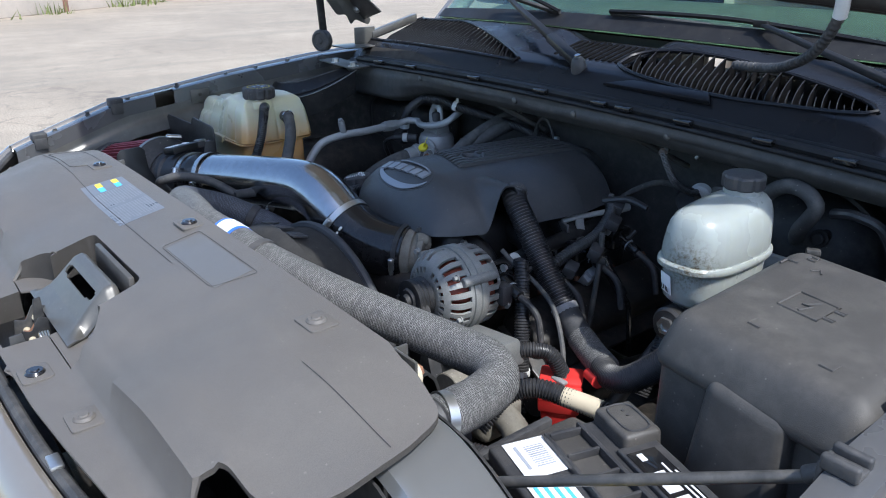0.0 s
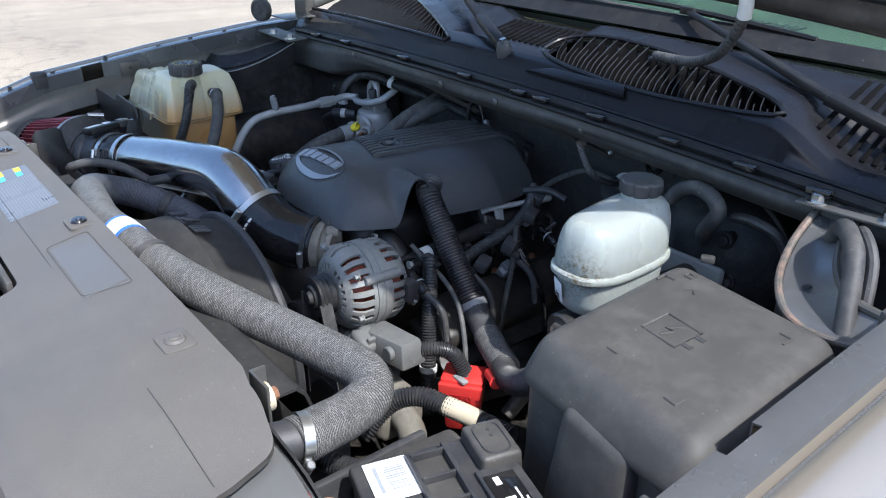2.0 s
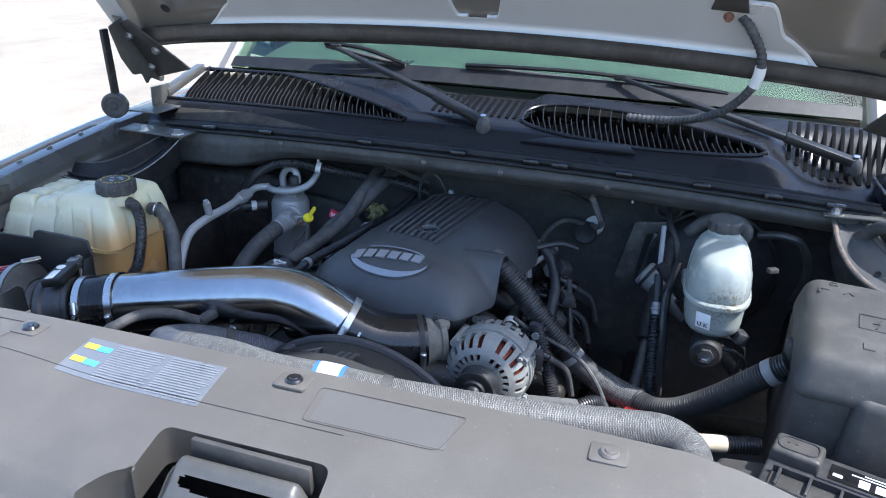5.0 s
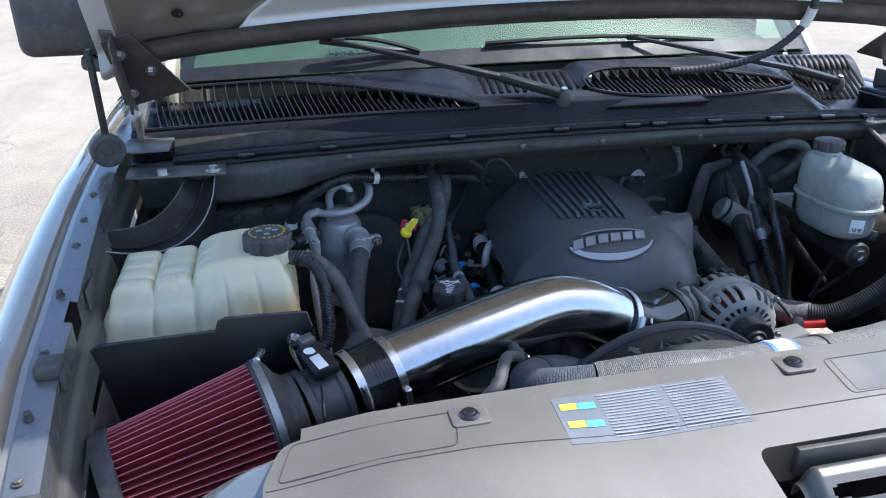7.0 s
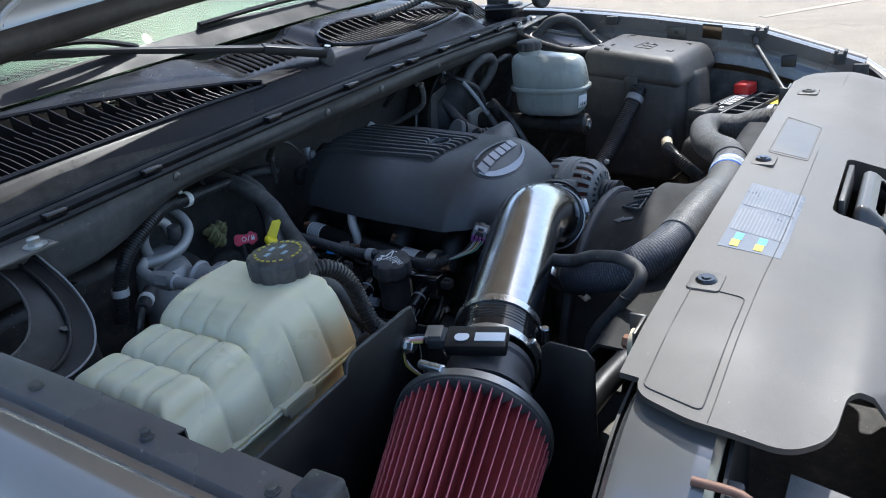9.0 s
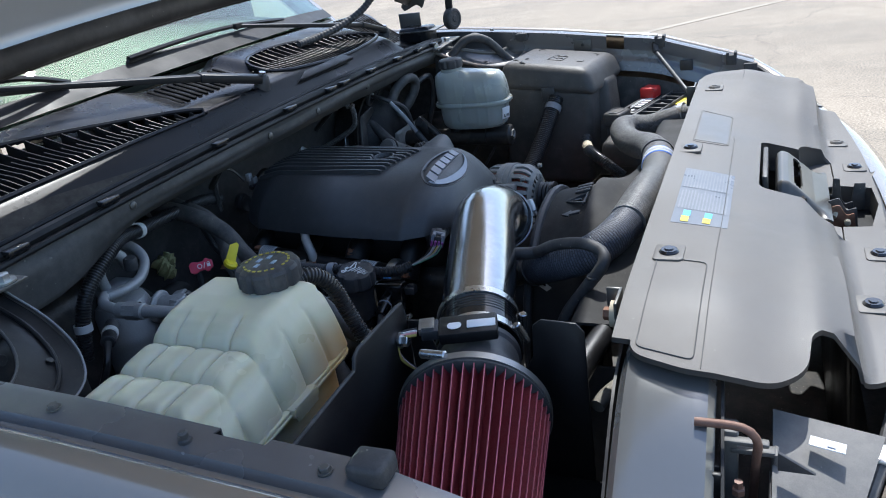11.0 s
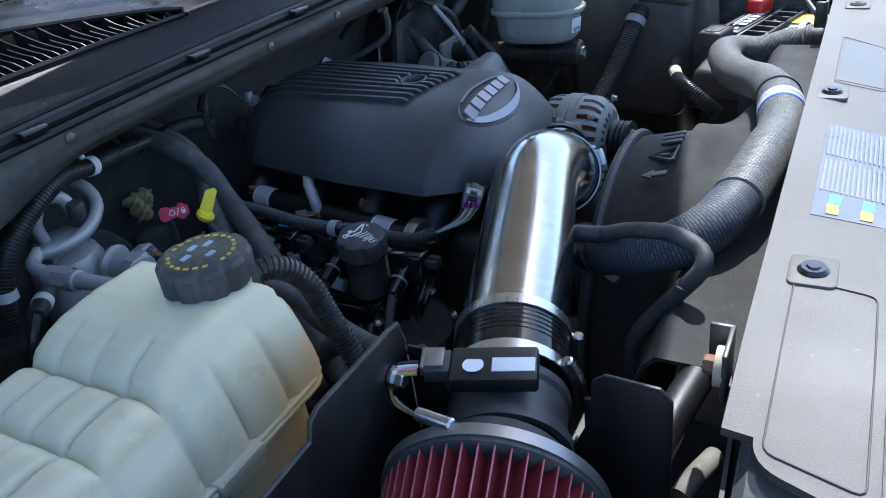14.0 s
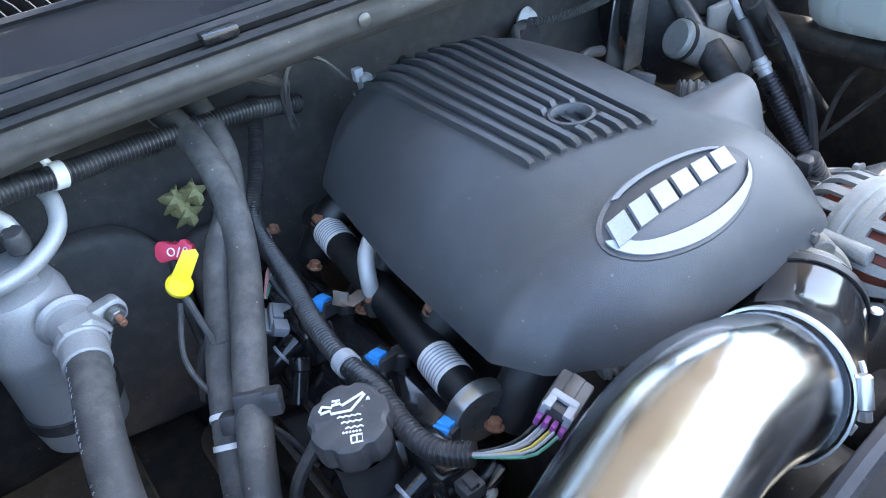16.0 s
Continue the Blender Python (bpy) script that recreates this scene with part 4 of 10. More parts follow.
def cowl():
    c = thing("cowl_panel", (0, 0.9, 1.17), "matt black plastic cowl panel with curved air slats", "cowl", kind="structure")

    def field_p(x):           # passenger's side: tapers to a point towards the middle
        t = (x + 0.865) / 0.695
        if 0 < t < 1:
            return 0.058 - 0.012 * t, 0.212 - 0.158 * max(0.0, (t - 0.38) / 0.62) ** 1.25
        return None

    def field_d(x):           # driver's side: pointed at both ends
        t = (x - 0.085) / 0.51
        if 0 < t < 1:
            k = math.sin(math.pi * (t ** 0.75)) ** 0.5
            return 0.100 - 0.045 * k - 0.02 * t, 0.100 + 0.100 * k * (1 - 0.45 * t) - 0.02 * t
        return None

    def inside(x, d):
        for f in (field_p(x), field_d(x)):
            if f and f[0] < d < f[1]:
                return True
        return False

    def top(u, v):
        off = 0.0
        if -0.30 < u < 0.14 and v > 0.085:          # dished between the two fields, round the wiper shaft
            off -= 0.020 * ease((v - 0.075) / 0.03) * ease((u + 0.22) / 0.10) * ease((0.12 - u) / 0.05)
        return cowl_at(u, v, off)

    part("panel", sheet(top, span(-0.885, 0.885, 180), span(0.0, 0.255, 64), 0.003, keep=lambda u, v: not inside(u, v)), COWLPL, c, angle=60)
    part("well", sheet(lambda u, v: cowl_at(u, v, -0.040), span(-0.87, 0.87, 40), span(0.03, 0.25, 8), 0.003), COWLPL, c)
    for f, a, b, count in ((field_p, -0.862, -0.175, 54), (field_d, 0.088, 0.592, 40)):
        rim = [cowl_at(x, f(x)[0] if f(x) else 0.1, 0.002) for x in span(a, b, 30)] + [cowl_at(x, f(x)[1] if f(x) else 0.1, 0.002) for x in span(b, a, 30)]
        part("rim", tube(rim + rim[:1], 0.004, 6, 0.02), COWLPL, c)
        for i, x in enumerate(span(a + 0.010, b - 0.010, count)):
            e = f(x)
            if not e:
                continue
            # long fins run to the rear rim, every second one stops short; the front leg drops into the well
            ts = (0.0, 0.16, 0.32, 0.42, 0.55, 0.7, 0.85, 1.0) if i % 2 == 0 else (0.0, 0.16, 0.32, 0.42, 0.52, 0.60)
            bm = BM()
            rows = []
            for t in ts:
                d = e[0] + (e[1] - e[0]) * t
                lean = 0.030 * (1 - t) ** 1.8
                rise = -0.022 + 0.014 * min(1, t / 0.32) + 0.010 * max(0, (t - 0.32) / 0.68) ** 1.4
                rows.append((cowl_at(x + lean, d, -0.038), cowl_at(x + lean, d, rise)))
            lo = [bm.verts.new(p) for p, _ in rows]
            hi = [bm.verts.new(q) for _, q in rows]
            for k in range(len(ts) - 1):
                bm.faces.new((lo[k], lo[k + 1], hi[k + 1], hi[k]))
            bmesh.ops.solidify(bm, geom=bm.faces[:], thickness=0.002)
            sl = part("slat", bm, SLATPL, c, angle=60)
            # thin beads that carry the painted glint along each fin's edge
            part("edge_glint", join(tube([q + Vector((0.001, 0, 0.0004)) for _, q in rows[2:]], 0.0009, 5, curve=False), tube([q + Vector((0.001, 0, 0.0004)) for _, q in rows[:3]], 0.0010, 5, curve=False)), SLATEDGE, sl)
    # slots by the windscreen's foot, in the middle and at the driver's end
    for x in [*span(-0.19, 0.08, 16), *span(0.64, 0.85, 13)]:
        p, q = cowl_at(x, 0.130 if x < 0.3 else 0.10, 0.0035 - (0.020 if x < 0.3 else 0)), cowl_at(x + 0.006, 0.215, 0.0035 - (0.020 if x < 0.3 else 0))
        part("slot", hexa([p + Vector((-0.004, 0, -0.003)), p + Vector((0.004, 0, -0.003)), q + Vector((0.004, 0, -0.003)), q + Vector((-0.004, 0, -0.003))],
                          [p + Vector((-0.004, 0, 0)), p + Vector((0.004, 0, 0)), q + Vector((0.004, 0, 0)), q + Vector((-0.004, 0, 0))], 0.001), SLOTBLK, c)
    # the raised ledge on the driver's half, with its flat step
    part("ledge", prism([(0.10, 0.0), (0.16, 0.022), (0.33, 0.022), (0.345, 0.0)], 0, 0.010, 0.003, m=Matrix.Translation(cowl_at(0, 0.030, 0.0)) @ pose(0, 0, 0, 32, 0, -1.5)), COWLPL, c)
    # bare dusty metal ledge in front of the panel, passenger's side
    dusty = material("sun_bleached_primer", (0.040, 0.036, 0.032), 0.75, vary=0.3, scale=40, dust=0.15, spec=0.15)
    part("metal_ledge", sheet(lambda u, v: cowl_at(u, 0.006 + v * (0.028 - 0.020 * ease((u + 0.62) / 0.30)), 0.004), span(-0.80, -0.34, 24), span(0, 1, 5), 0.002), dusty, c)
    part("end_block", hexa([cowl_at(x, d, 0.0) for x, d in ((-0.885, 0.06), (-0.855, 0.06), (-0.855, 0.20), (-0.885, 0.20))], [cowl_at(x, d, 0.022) for x, d in ((-0.885, 0.06), (-0.855, 0.06), (-0.855, 0.20), (-0.885, 0.20))], 0.004), PAINTIN, c)
    # weather strip along the seam
    s = thing("cowl_seal", (0, 0.79, 1.18), "black rubber weather strip with clips along the cowl", "weather strip")
    part("strip", tube([Vector((x, seam_y(x) - 0.012, 1.190 - 0.035 * x * x)) for x in span(-0.80, 0.80, 30)], 0.009, 8, 0.02), SEALBLK, s)
    part("lip", tube([Vector((x, seam_y(x) - 0.026, 1.180 - 0.035 * x * x)) for x in span(-0.78, 0.78, 30)], 0.005, 8, 0.02), SEALBLK, s)
    part("bead", tube([Vector((x, seam_y(x) + 0.006, 1.196 - 0.035 * x * x)) for x in span(-0.80, 0.80, 30)], 0.004, 6, 0.02), SEALBLK, s)
    for x in (-0.66, -0.50, -0.24, -0.02, 0.14, 0.20, 0.33, 0.48, 0.61, 0.72):
        part("clip", box((x, seam_y(x) - 0.022, 1.191 - 0.035 * x * x), (0.034, 0.022, 0.009), 0.002), GLOSSBLK, s)
    # end block and grey plate at the driver's corner
    part("end_block", box((0.84, 0.86, 1.185), (0.07, 0.10, 0.05), 0.012, 3), COWLPL, s)


cowl()


def wiper(name, pivot, joint, tip, b0, b1):
    w = thing("windscreen_wiper", pivot, "black windscreen wiper with arm and blade lying on the glass", "wiper", "windscreen wipers")
    P, J, T, A, B = (Vector(v) for v in (pivot, joint, tip, b0, b1))
    part("pivot_cap", lathe([(0, 0.022), (0.008, 0.022), (0.012, 0.018), (0.016, 0.006), (0.017, -0.01), (0, -0.01)], P, (0, -0.3, 1), 18), PLASTIC, w)
    part("nut", lathe([(0, 0), (0.007, 0), (0.007, 0.007), (0, 0.0075)], P + Vector((0, -0.005, 0.019)), (0, -0.3, 1), 6), STEEL, w)
    d = (J - P).normalized()
    sd = d.cross(Vector((0, -0.3, 1))).normalized()
    up = sd.cross(d)
    q = lambda c, hw, hh: [c - sd * hw - up * hh, c + sd * hw - up * hh, c + sd * hw * 0.7 + up * hh, c - sd * hw * 0.7 + up * hh]
    part("arm_head", hexa(q(P + up * 0.012, 0.014, 0.008), q(J, 0.014, 0.008), 0.003), WIPERBLK, w)
    part("arm", hexa(q(J - d * 0.005, 0.011, 0.006), q(T, 0.006, 0.004), 0.002), WIPERBLK, w)
    bd = (B - A).normalized()
    bs = bd.cross(Vector((0, -0.6, 0.8))).normalized()
    bu = bs.cross(bd)
    part("blade_frame", tube([A + bu * 0.004, A.lerp(B, 0.25) + bu * 0.016, A.lerp(B, 0.5) + bu * 0.022, A.lerp(B, 0.75) + bu * 0.016, B + bu * 0.004], 0.0055, 6, 0.02), WIPERBLK, w)
    part("blade_rubber", hexa([A - bs * 0.003 - bu * 0.010, A + bs * 0.003 - bu * 0.010, A + bs * 0.004 + bu * 0.002, A - bs * 0.004 + bu * 0.002],
                              [B - bs * 0.003 - bu * 0.010, B + bs * 0.003 - bu * 0.010, B + bs * 0.004 + bu * 0.002, B - bs * 0.004 + bu * 0.002], 0.001), RUBBER, w)
    part("blade_clip", box((T.x, T.y, T.z), (0.03, 0.012, 0.014), 0.003), WIPERBLK, w)


wiper("p", (0.012, 0.847, 1.236), (-0.116, 0.894, 1.284), (-0.445, 1.060, 1.350), (-0.485, 1.082, 1.352), (-0.258, 1.072, 1.316))
wiper("d", (0.769, 0.938, 1.206), (0.629, 0.932, 1.258), (0.274, 1.07, 1.328), (-0.10, 1.072, 1.326), (0.513, 1.105, 1.303))


# ---- firewall ----
def firewall():
    f = thing("firewall", (0, 0.95, 0.6), "grey painted firewall with a deep channel under the cowl", "firewall", kind="structure")
    prof = [(0.0, 1.184), (-0.020, 1.176), (-0.023, 1.162), (-0.018, 1.150), (0.002, 1.134), (0.045, 1.120), (0.105, 1.110), (0.155, 1.098), (0.178, 1.065), (0.184, 0.98), (0.185, 0.80), (0.185, 0.55)]
    tall = [(0.0, 1.184), (-0.020, 1.176), (-0.024, 1.155), (-0.022, 1.125), (-0.016, 1.100), (0.010, 1.088), (0.070, 1.080), (0.125, 1.055), (0.155, 1.015), (0.170, 0.95), (0.175, 0.80), (0.175, 0.55)]
    us = span(-0.87, 0.87, 50)

    def at(u, v):
        i = min(int(v), len(prof) - 2)
        k = v - i
        w = ease((-0.42 - u) / 0.22)
        a, b = (tuple(p * (1 - w) + q * w for p, q in zip(prof[n], tall[n])) for n in (i, i + 1))
        dy, z = a[0] * (1 - k) + b[0] * k, a[1] * (1 - k) + b[1] * k
        bump = 0.006 * noise.noise(Vector((u * 4, v * 0.8, 0)))
        drop = 0.035 * u * u if v < 6 else 0.0
        return (u, seam_y(u) + dy + bump, z - drop)

    part("panel", sheet(at, us, span(0, len(prof) - 1, 45), 0.003), FIREW, f, angle=60)
    for x, z in ((-0.46, 1.158), (-0.1, 1.158), (0.075, 1.158), (0.30, 1.156), (-0.62, 1.14)):
        part("plug", lathe([(0, -0.003), (0.007, -0.003), (0.007, 0.002), (0.004, 0.004), (0, 0.004)], (x, seam_y(x) - 0.024, z), (0, -1, 0), 14), PAINTIN, f)
    for x, z, r in ((0.245, 0.985, 0.028), (-0.02, 0.985, 0.022), (0.44, 0.985, 0.02)):
        part("grommet", lathe([(0, 0), (r, 0), (r, 0.01), (r * 0.8, 0.016), (r * 0.5, 0.012), (0, 0.012)], (x, seam_y(x) + 0.160, z), (0, -1, 0), 24), RUBBER, f)
    XZ = Matrix(((1, 0, 0, 0), (0, 0, 1, 0), (0, 1, 0, 0), (0, 0, 0, 1)))
    for pad, y0 in ((round_outline([(-0.535, 0.70), (-0.325, 0.66), (-0.315, 0.90), (-0.36, 0.965), (-0.53, 0.985)], 0.05, 8), 0.945), (round_outline([(-0.318, 0.74), (-0.215, 0.76), (-0.225, 0.905), (-0.305, 0.915)], 0.045, 8), 0.955)):
        part("insulation_pad", prism(pad, y0, 0.985, 0.012, 4, m=XZ), PADMAT, f, "dark grey padded insulation mat")
    # studs with rusty nuts, a ring grommet and stamped folds on the recessed face
    for x, dy, z in ((0.271, 0.030, 1.121), (0.352, 0.016, 1.134)):
        p = Vector((x, seam_y(x) + dy, z))
        part("stud", join(cyl(p, p + Vector((0, -0.024, -0.010)), 0.003, seg=10), lathe([(0, 0), (0.0065, 0), (0.0065, 0.005), (0, 0.005)], p + Vector((0, -0.006, -0.002)), (0, -0.93, -0.37), 6)), ALU, f)
    for x, dy, z, r in ((0.50, 0.055, 1.107, 0.024), (-0.52, 0.06, 1.09, 0.020)):
        part("grommet", lathe([(0, 0), (r, 0), (r * 1.05, 0.006), (r * 0.85, 0.012), (r * 0.5, 0.010), (0, 0.006)], (x, seam_y(x) + dy, z), (0, -0.8, -0.6), 26), RUBBER, f)
    for x in (-0.22, 0.18, 0.62):
        part("fold", tube([Vector((x + 0.02 * k, seam_y(x) + 0.002 + 0.028 * k, 1.139 - 0.018 * k)) for k in range(5)], 0.006, 8, 0.01), FIREW, f)


firewall()


# ---- floor of the bay and what closes it in front ----
def underside():
    u = thing("bay_floor", (0, 0.4, 0.45), "dark shadowed underbody below the engine", "underbody", kind="structure")
    part("pan", box((0, 0.4, 0.47), (1.7, 1.5, 0.03), 0.005), DEEP, u)
    for s in (-1, 1):
        part("frame_rail", box((s * 0.42, 0.4, 0.60), (0.09, 1.4, 0.16), 0.012), DEEP, u)
        part("wheelhouse", box((s * 0.80, 0.62, 0.78), (0.22, 0.62, 0.34), 0.08, 4), DEEP, u)
    part("cross_member", box((0, -0.28, 0.62), (1.6, 0.08, 0.42), 0.01), DEEP, u)


underside()


# ---- radiator cover and the front of the truck ----
def cover_z(x, y):
    """The cover's top: flat at the ends, falling to the latch in the middle, rolling over into a wall down to the front shelf."""
    z = 1.078 + 0.006 * (1 - (x / 0.6) ** 2) - 0.022 * ease((-0.055 - y) / 0.11) - 0.012 * ease((abs(x) - 0.5) / 0.15)
    mid = lerp_table([(-0.19, 1.031), (-0.155, 1.040), (-0.105, 1.055), (-0.055, 1.068), (0.0, 1.079), (0.03, 1.083)], y)
    k = ease((0.44 - abs(x)) / 0.22)
    z = z * (1 - k) + mid * k
    if abs(x) < 0.534:
        roll = 0.014 * ease((-0.165 - y) / 0.045)
        shelf = 0.990 + 0.05 * (y + 0.22)
        w = ease((-0.203 - y) / 0.015)
        z = (z - roll) * (1 - w) + shelf * w
    return z


def nose_y(x):
    """The rear edge of the painted nose, across the truck."""
    return lerp_table([(0, -0.300), (0.25, -0.292), (0.45, -0.270), (0.57, -0.245), (0.66, -0.220), (0.76, -0.190), (0.85, -0.155), (0.91, -0.110), (0.945, -0.060)], abs(x))


def radiator_cover():
    c = thing("radiator_cover", (0, -0.1, 1.0), "wide grey moulded plastic radiator cover with push pins", "radiator cover")
    outline = ([(x, 0.030) for x in span(-0.600, 0.49, 30)]
               + round_outline([(0.545, 0.022), (0.616, 0.003), (0.637, -0.060), (0.634, -0.125), (0.598, -0.176), (0.531, -0.178), (0.528, -0.225), (0.512, -0.248), *[(x, nose_y(x) + 0.016) for x in span(0.44, -0.44, 9)], (-0.512, -0.248),
                                (-0.530, -0.225), (-0.534, -0.164), (-0.600, -0.158), (-0.636, -0.125), (-0.645, -0.055), (-0.622, 0.010)], 0.02, 6))
    bow = [(0.172 * math.cos(t), -0.214 + 0.066 * math.sin(t)) for t in span(math.pi * 0.985, math.pi * 0.735, 10)]
    mouth = [(-x, y) for x, y in bow[::-1]]
    hole = (bow + round_outline([(-0.119, -0.178), (-0.119, -0.105), (0.106, -0.105), (0.112, -0.172)], 0.016, 5)[3:-3] + mouth
            + [(0.168, -0.222), (0.056, -0.223), (0.052, -0.276), (-0.02, -0.279), (-0.110, -0.262), (-0.118, -0.223), (-0.168, -0.222)])
    part("panel", cut_sheet(outline, [hole], cover_z, 0.010, 0.004), RADPL, c, angle=50)
    # turned-down rim round the outside and down into the latch pocket
    for name, loop, drop, shrink in (("rim", outline, 0.006, 1.001), ("pocket_wall", hole, 0.050, 0.985)):
        bm = BM()
        cx, cy = (0, -0.18) if name == "rim" else (-0.01, -0.23)
        top = [bm.verts.new((x, y, cover_z(x, y))) for x, y in loop]
        low = [bm.verts.new((cx + (x - cx) * shrink, cy + (y - cy) * shrink, cover_z(x, y) - drop)) for x, y in loop]
        n = len(loop)
        for i in range(n):
            if not (name == "rim" and loop[i][1] < -0.25):
                bm.faces.new((top[i], top[(i + 1) % n], low[(i + 1) % n], low[i]))
        bmesh.ops.solidify(bm, geom=bm.faces[:], thickness=0.003)
        part(name, bm, RADPL, c, angle=50)
    # the floor of the pocket, with the latch hole in its middle
    ledge = ([(x * 0.985, y) for x, y in bow] + [(-0.117, -0.182), (0.117, -0.182)] + [(x * 0.985, y) for x, y in mouth]
             + [(0.167, -0.220), (0.056, -0.221), (0.050, -0.206), (-0.035, -0.201), (-0.110, -0.204), (-0.118, -0.221), (-0.167, -0.220)])
    part("pocket_floor", cut_sheet(ledge, [], lambda x, y: 0.989, 0.02, 0.003), RADPL, c)
    # the seam line along the cover and two sunk panels
    line = lambda pts, r=0.0011: tube([(x, y, cover_z(x, y) + 0.0007) for x, y in pts], r, 6, 0.02, curve=False)
    groove = material("moulded_groove", (0.062, 0.060, 0.058), 0.6)
    for a, b in ((-0.64, 0.10), (0.47, 0.625)):         # worn away in between
        part("seam", line([(x, -0.062) for x in span(a, b, 60)], 0.0005), groove, c)
    for a, b in ((-0.612, -0.428), (0.040, 0.235)):
        o = round_outline([(a - (0.016 if a < 0 else 0), -0.054), (b - (0.012 if a < 0 else 0.02), -0.054), (b, 0.004), (a, 0.004)], 0.008, 3)
        part("panel_line", line([p for q, r in zip(o, o[1:] + o[:1]) for p in (q, ((q[0] * 2 + r[0]) / 3, (q[1] * 2 + r[1]) / 3), ((q[0] + 2 * r[0]) / 3, (q[1] + 2 * r[1]) / 3))] + o[:1], 0.0007 if a < 0 else 0.0004), groove, c)
    smooth = material("smooth_moulded_patch", (0.112, 0.108, 0.103), 0.38, vary=0.06)
    part("smooth_patch", sheet(lambda u, v: (u, v, cover_z(u, v) + 0.0006), span(0.050, 0.222, 8), span(-0.051, 0.001, 4), 0.0008), smooth, c)
    # push pins in square seats
    for x, y in ((-0.416, -0.008), (0.0, 0.004), (0.404, -0.008), (0.288, -0.238), (-0.356, -0.240), (-0.208, -0.262), (0.150, -0.258)):
        z = cover_z(x, y)
        part("pin_seat", prism(round_outline([(x - 0.022, y - 0.018), (x + 0.022, y - 0.018), (x + 0.022, y + 0.018), (x - 0.022, y + 0.018)], 0.006, 3), z - 0.002, z + 0.0022, 0.0008), RADPL, c)
        part("push_pin", lathe([(0, 0.0065), (0.005, 0.0065), (0.006, 0.005), (0.0095, 0.005), (0.012, 0.0022), (0.012, 0), (0, 0)], (x, y, z + 0.001), (0, 0, 1), 20), GLEAM if x < 0.2 else RADPL, c)
    # under-bonnet information label
    lx0, lx1, ly0, ly1 = -0.318, -0.098, -0.070, 0.002
    lz = lambda x, y: cover_z(x, y) + 0.0012
    lab = part("information_label", sheet(lambda u, v: (u, v, lz(u, v) - 0.0006), span(lx0, lx1, 8), span(ly0, ly1, 4), 0.0006), LABELC, c, "silver printed information label")
    rnd = random.Random(3)
    for cx in range(2):
        for r in range(15):
            x0, y0 = lx0 + 0.054 + cx * 0.084, ly1 - 0.004 - r * 0.0044
            x1 = x0 + rnd.uniform(0.066, 0.080)
            part("print_bar", sheet(lambda u, v: (u, v, lz(u, v) + 0.0003), span(x0, x1, 4), [y0 - 0.0019, y0], 0.0002), LABELP, lab)
    for y0, m1, m2 in ((ly1 - 0.012, YPRINT, CYAN), (ly1 - 0.040, YPRINT, CYAN)):
        part("print_block", sheet(lambda u, v: (u, v, lz(u, v) + 0.0003), span(lx0 + 0.006, lx0 + 0.026, 3), [y0 - 0.010, y0], 0.0002), m1, lab)
        part("print_block", sheet(lambda u, v: (u, v, lz(u, v) + 0.0003), span(lx0 + 0.027, lx0 + 0.048, 3), [y0 - 0.011, y0 - 0.001], 0.0002), m2, lab)


radiator_cover()


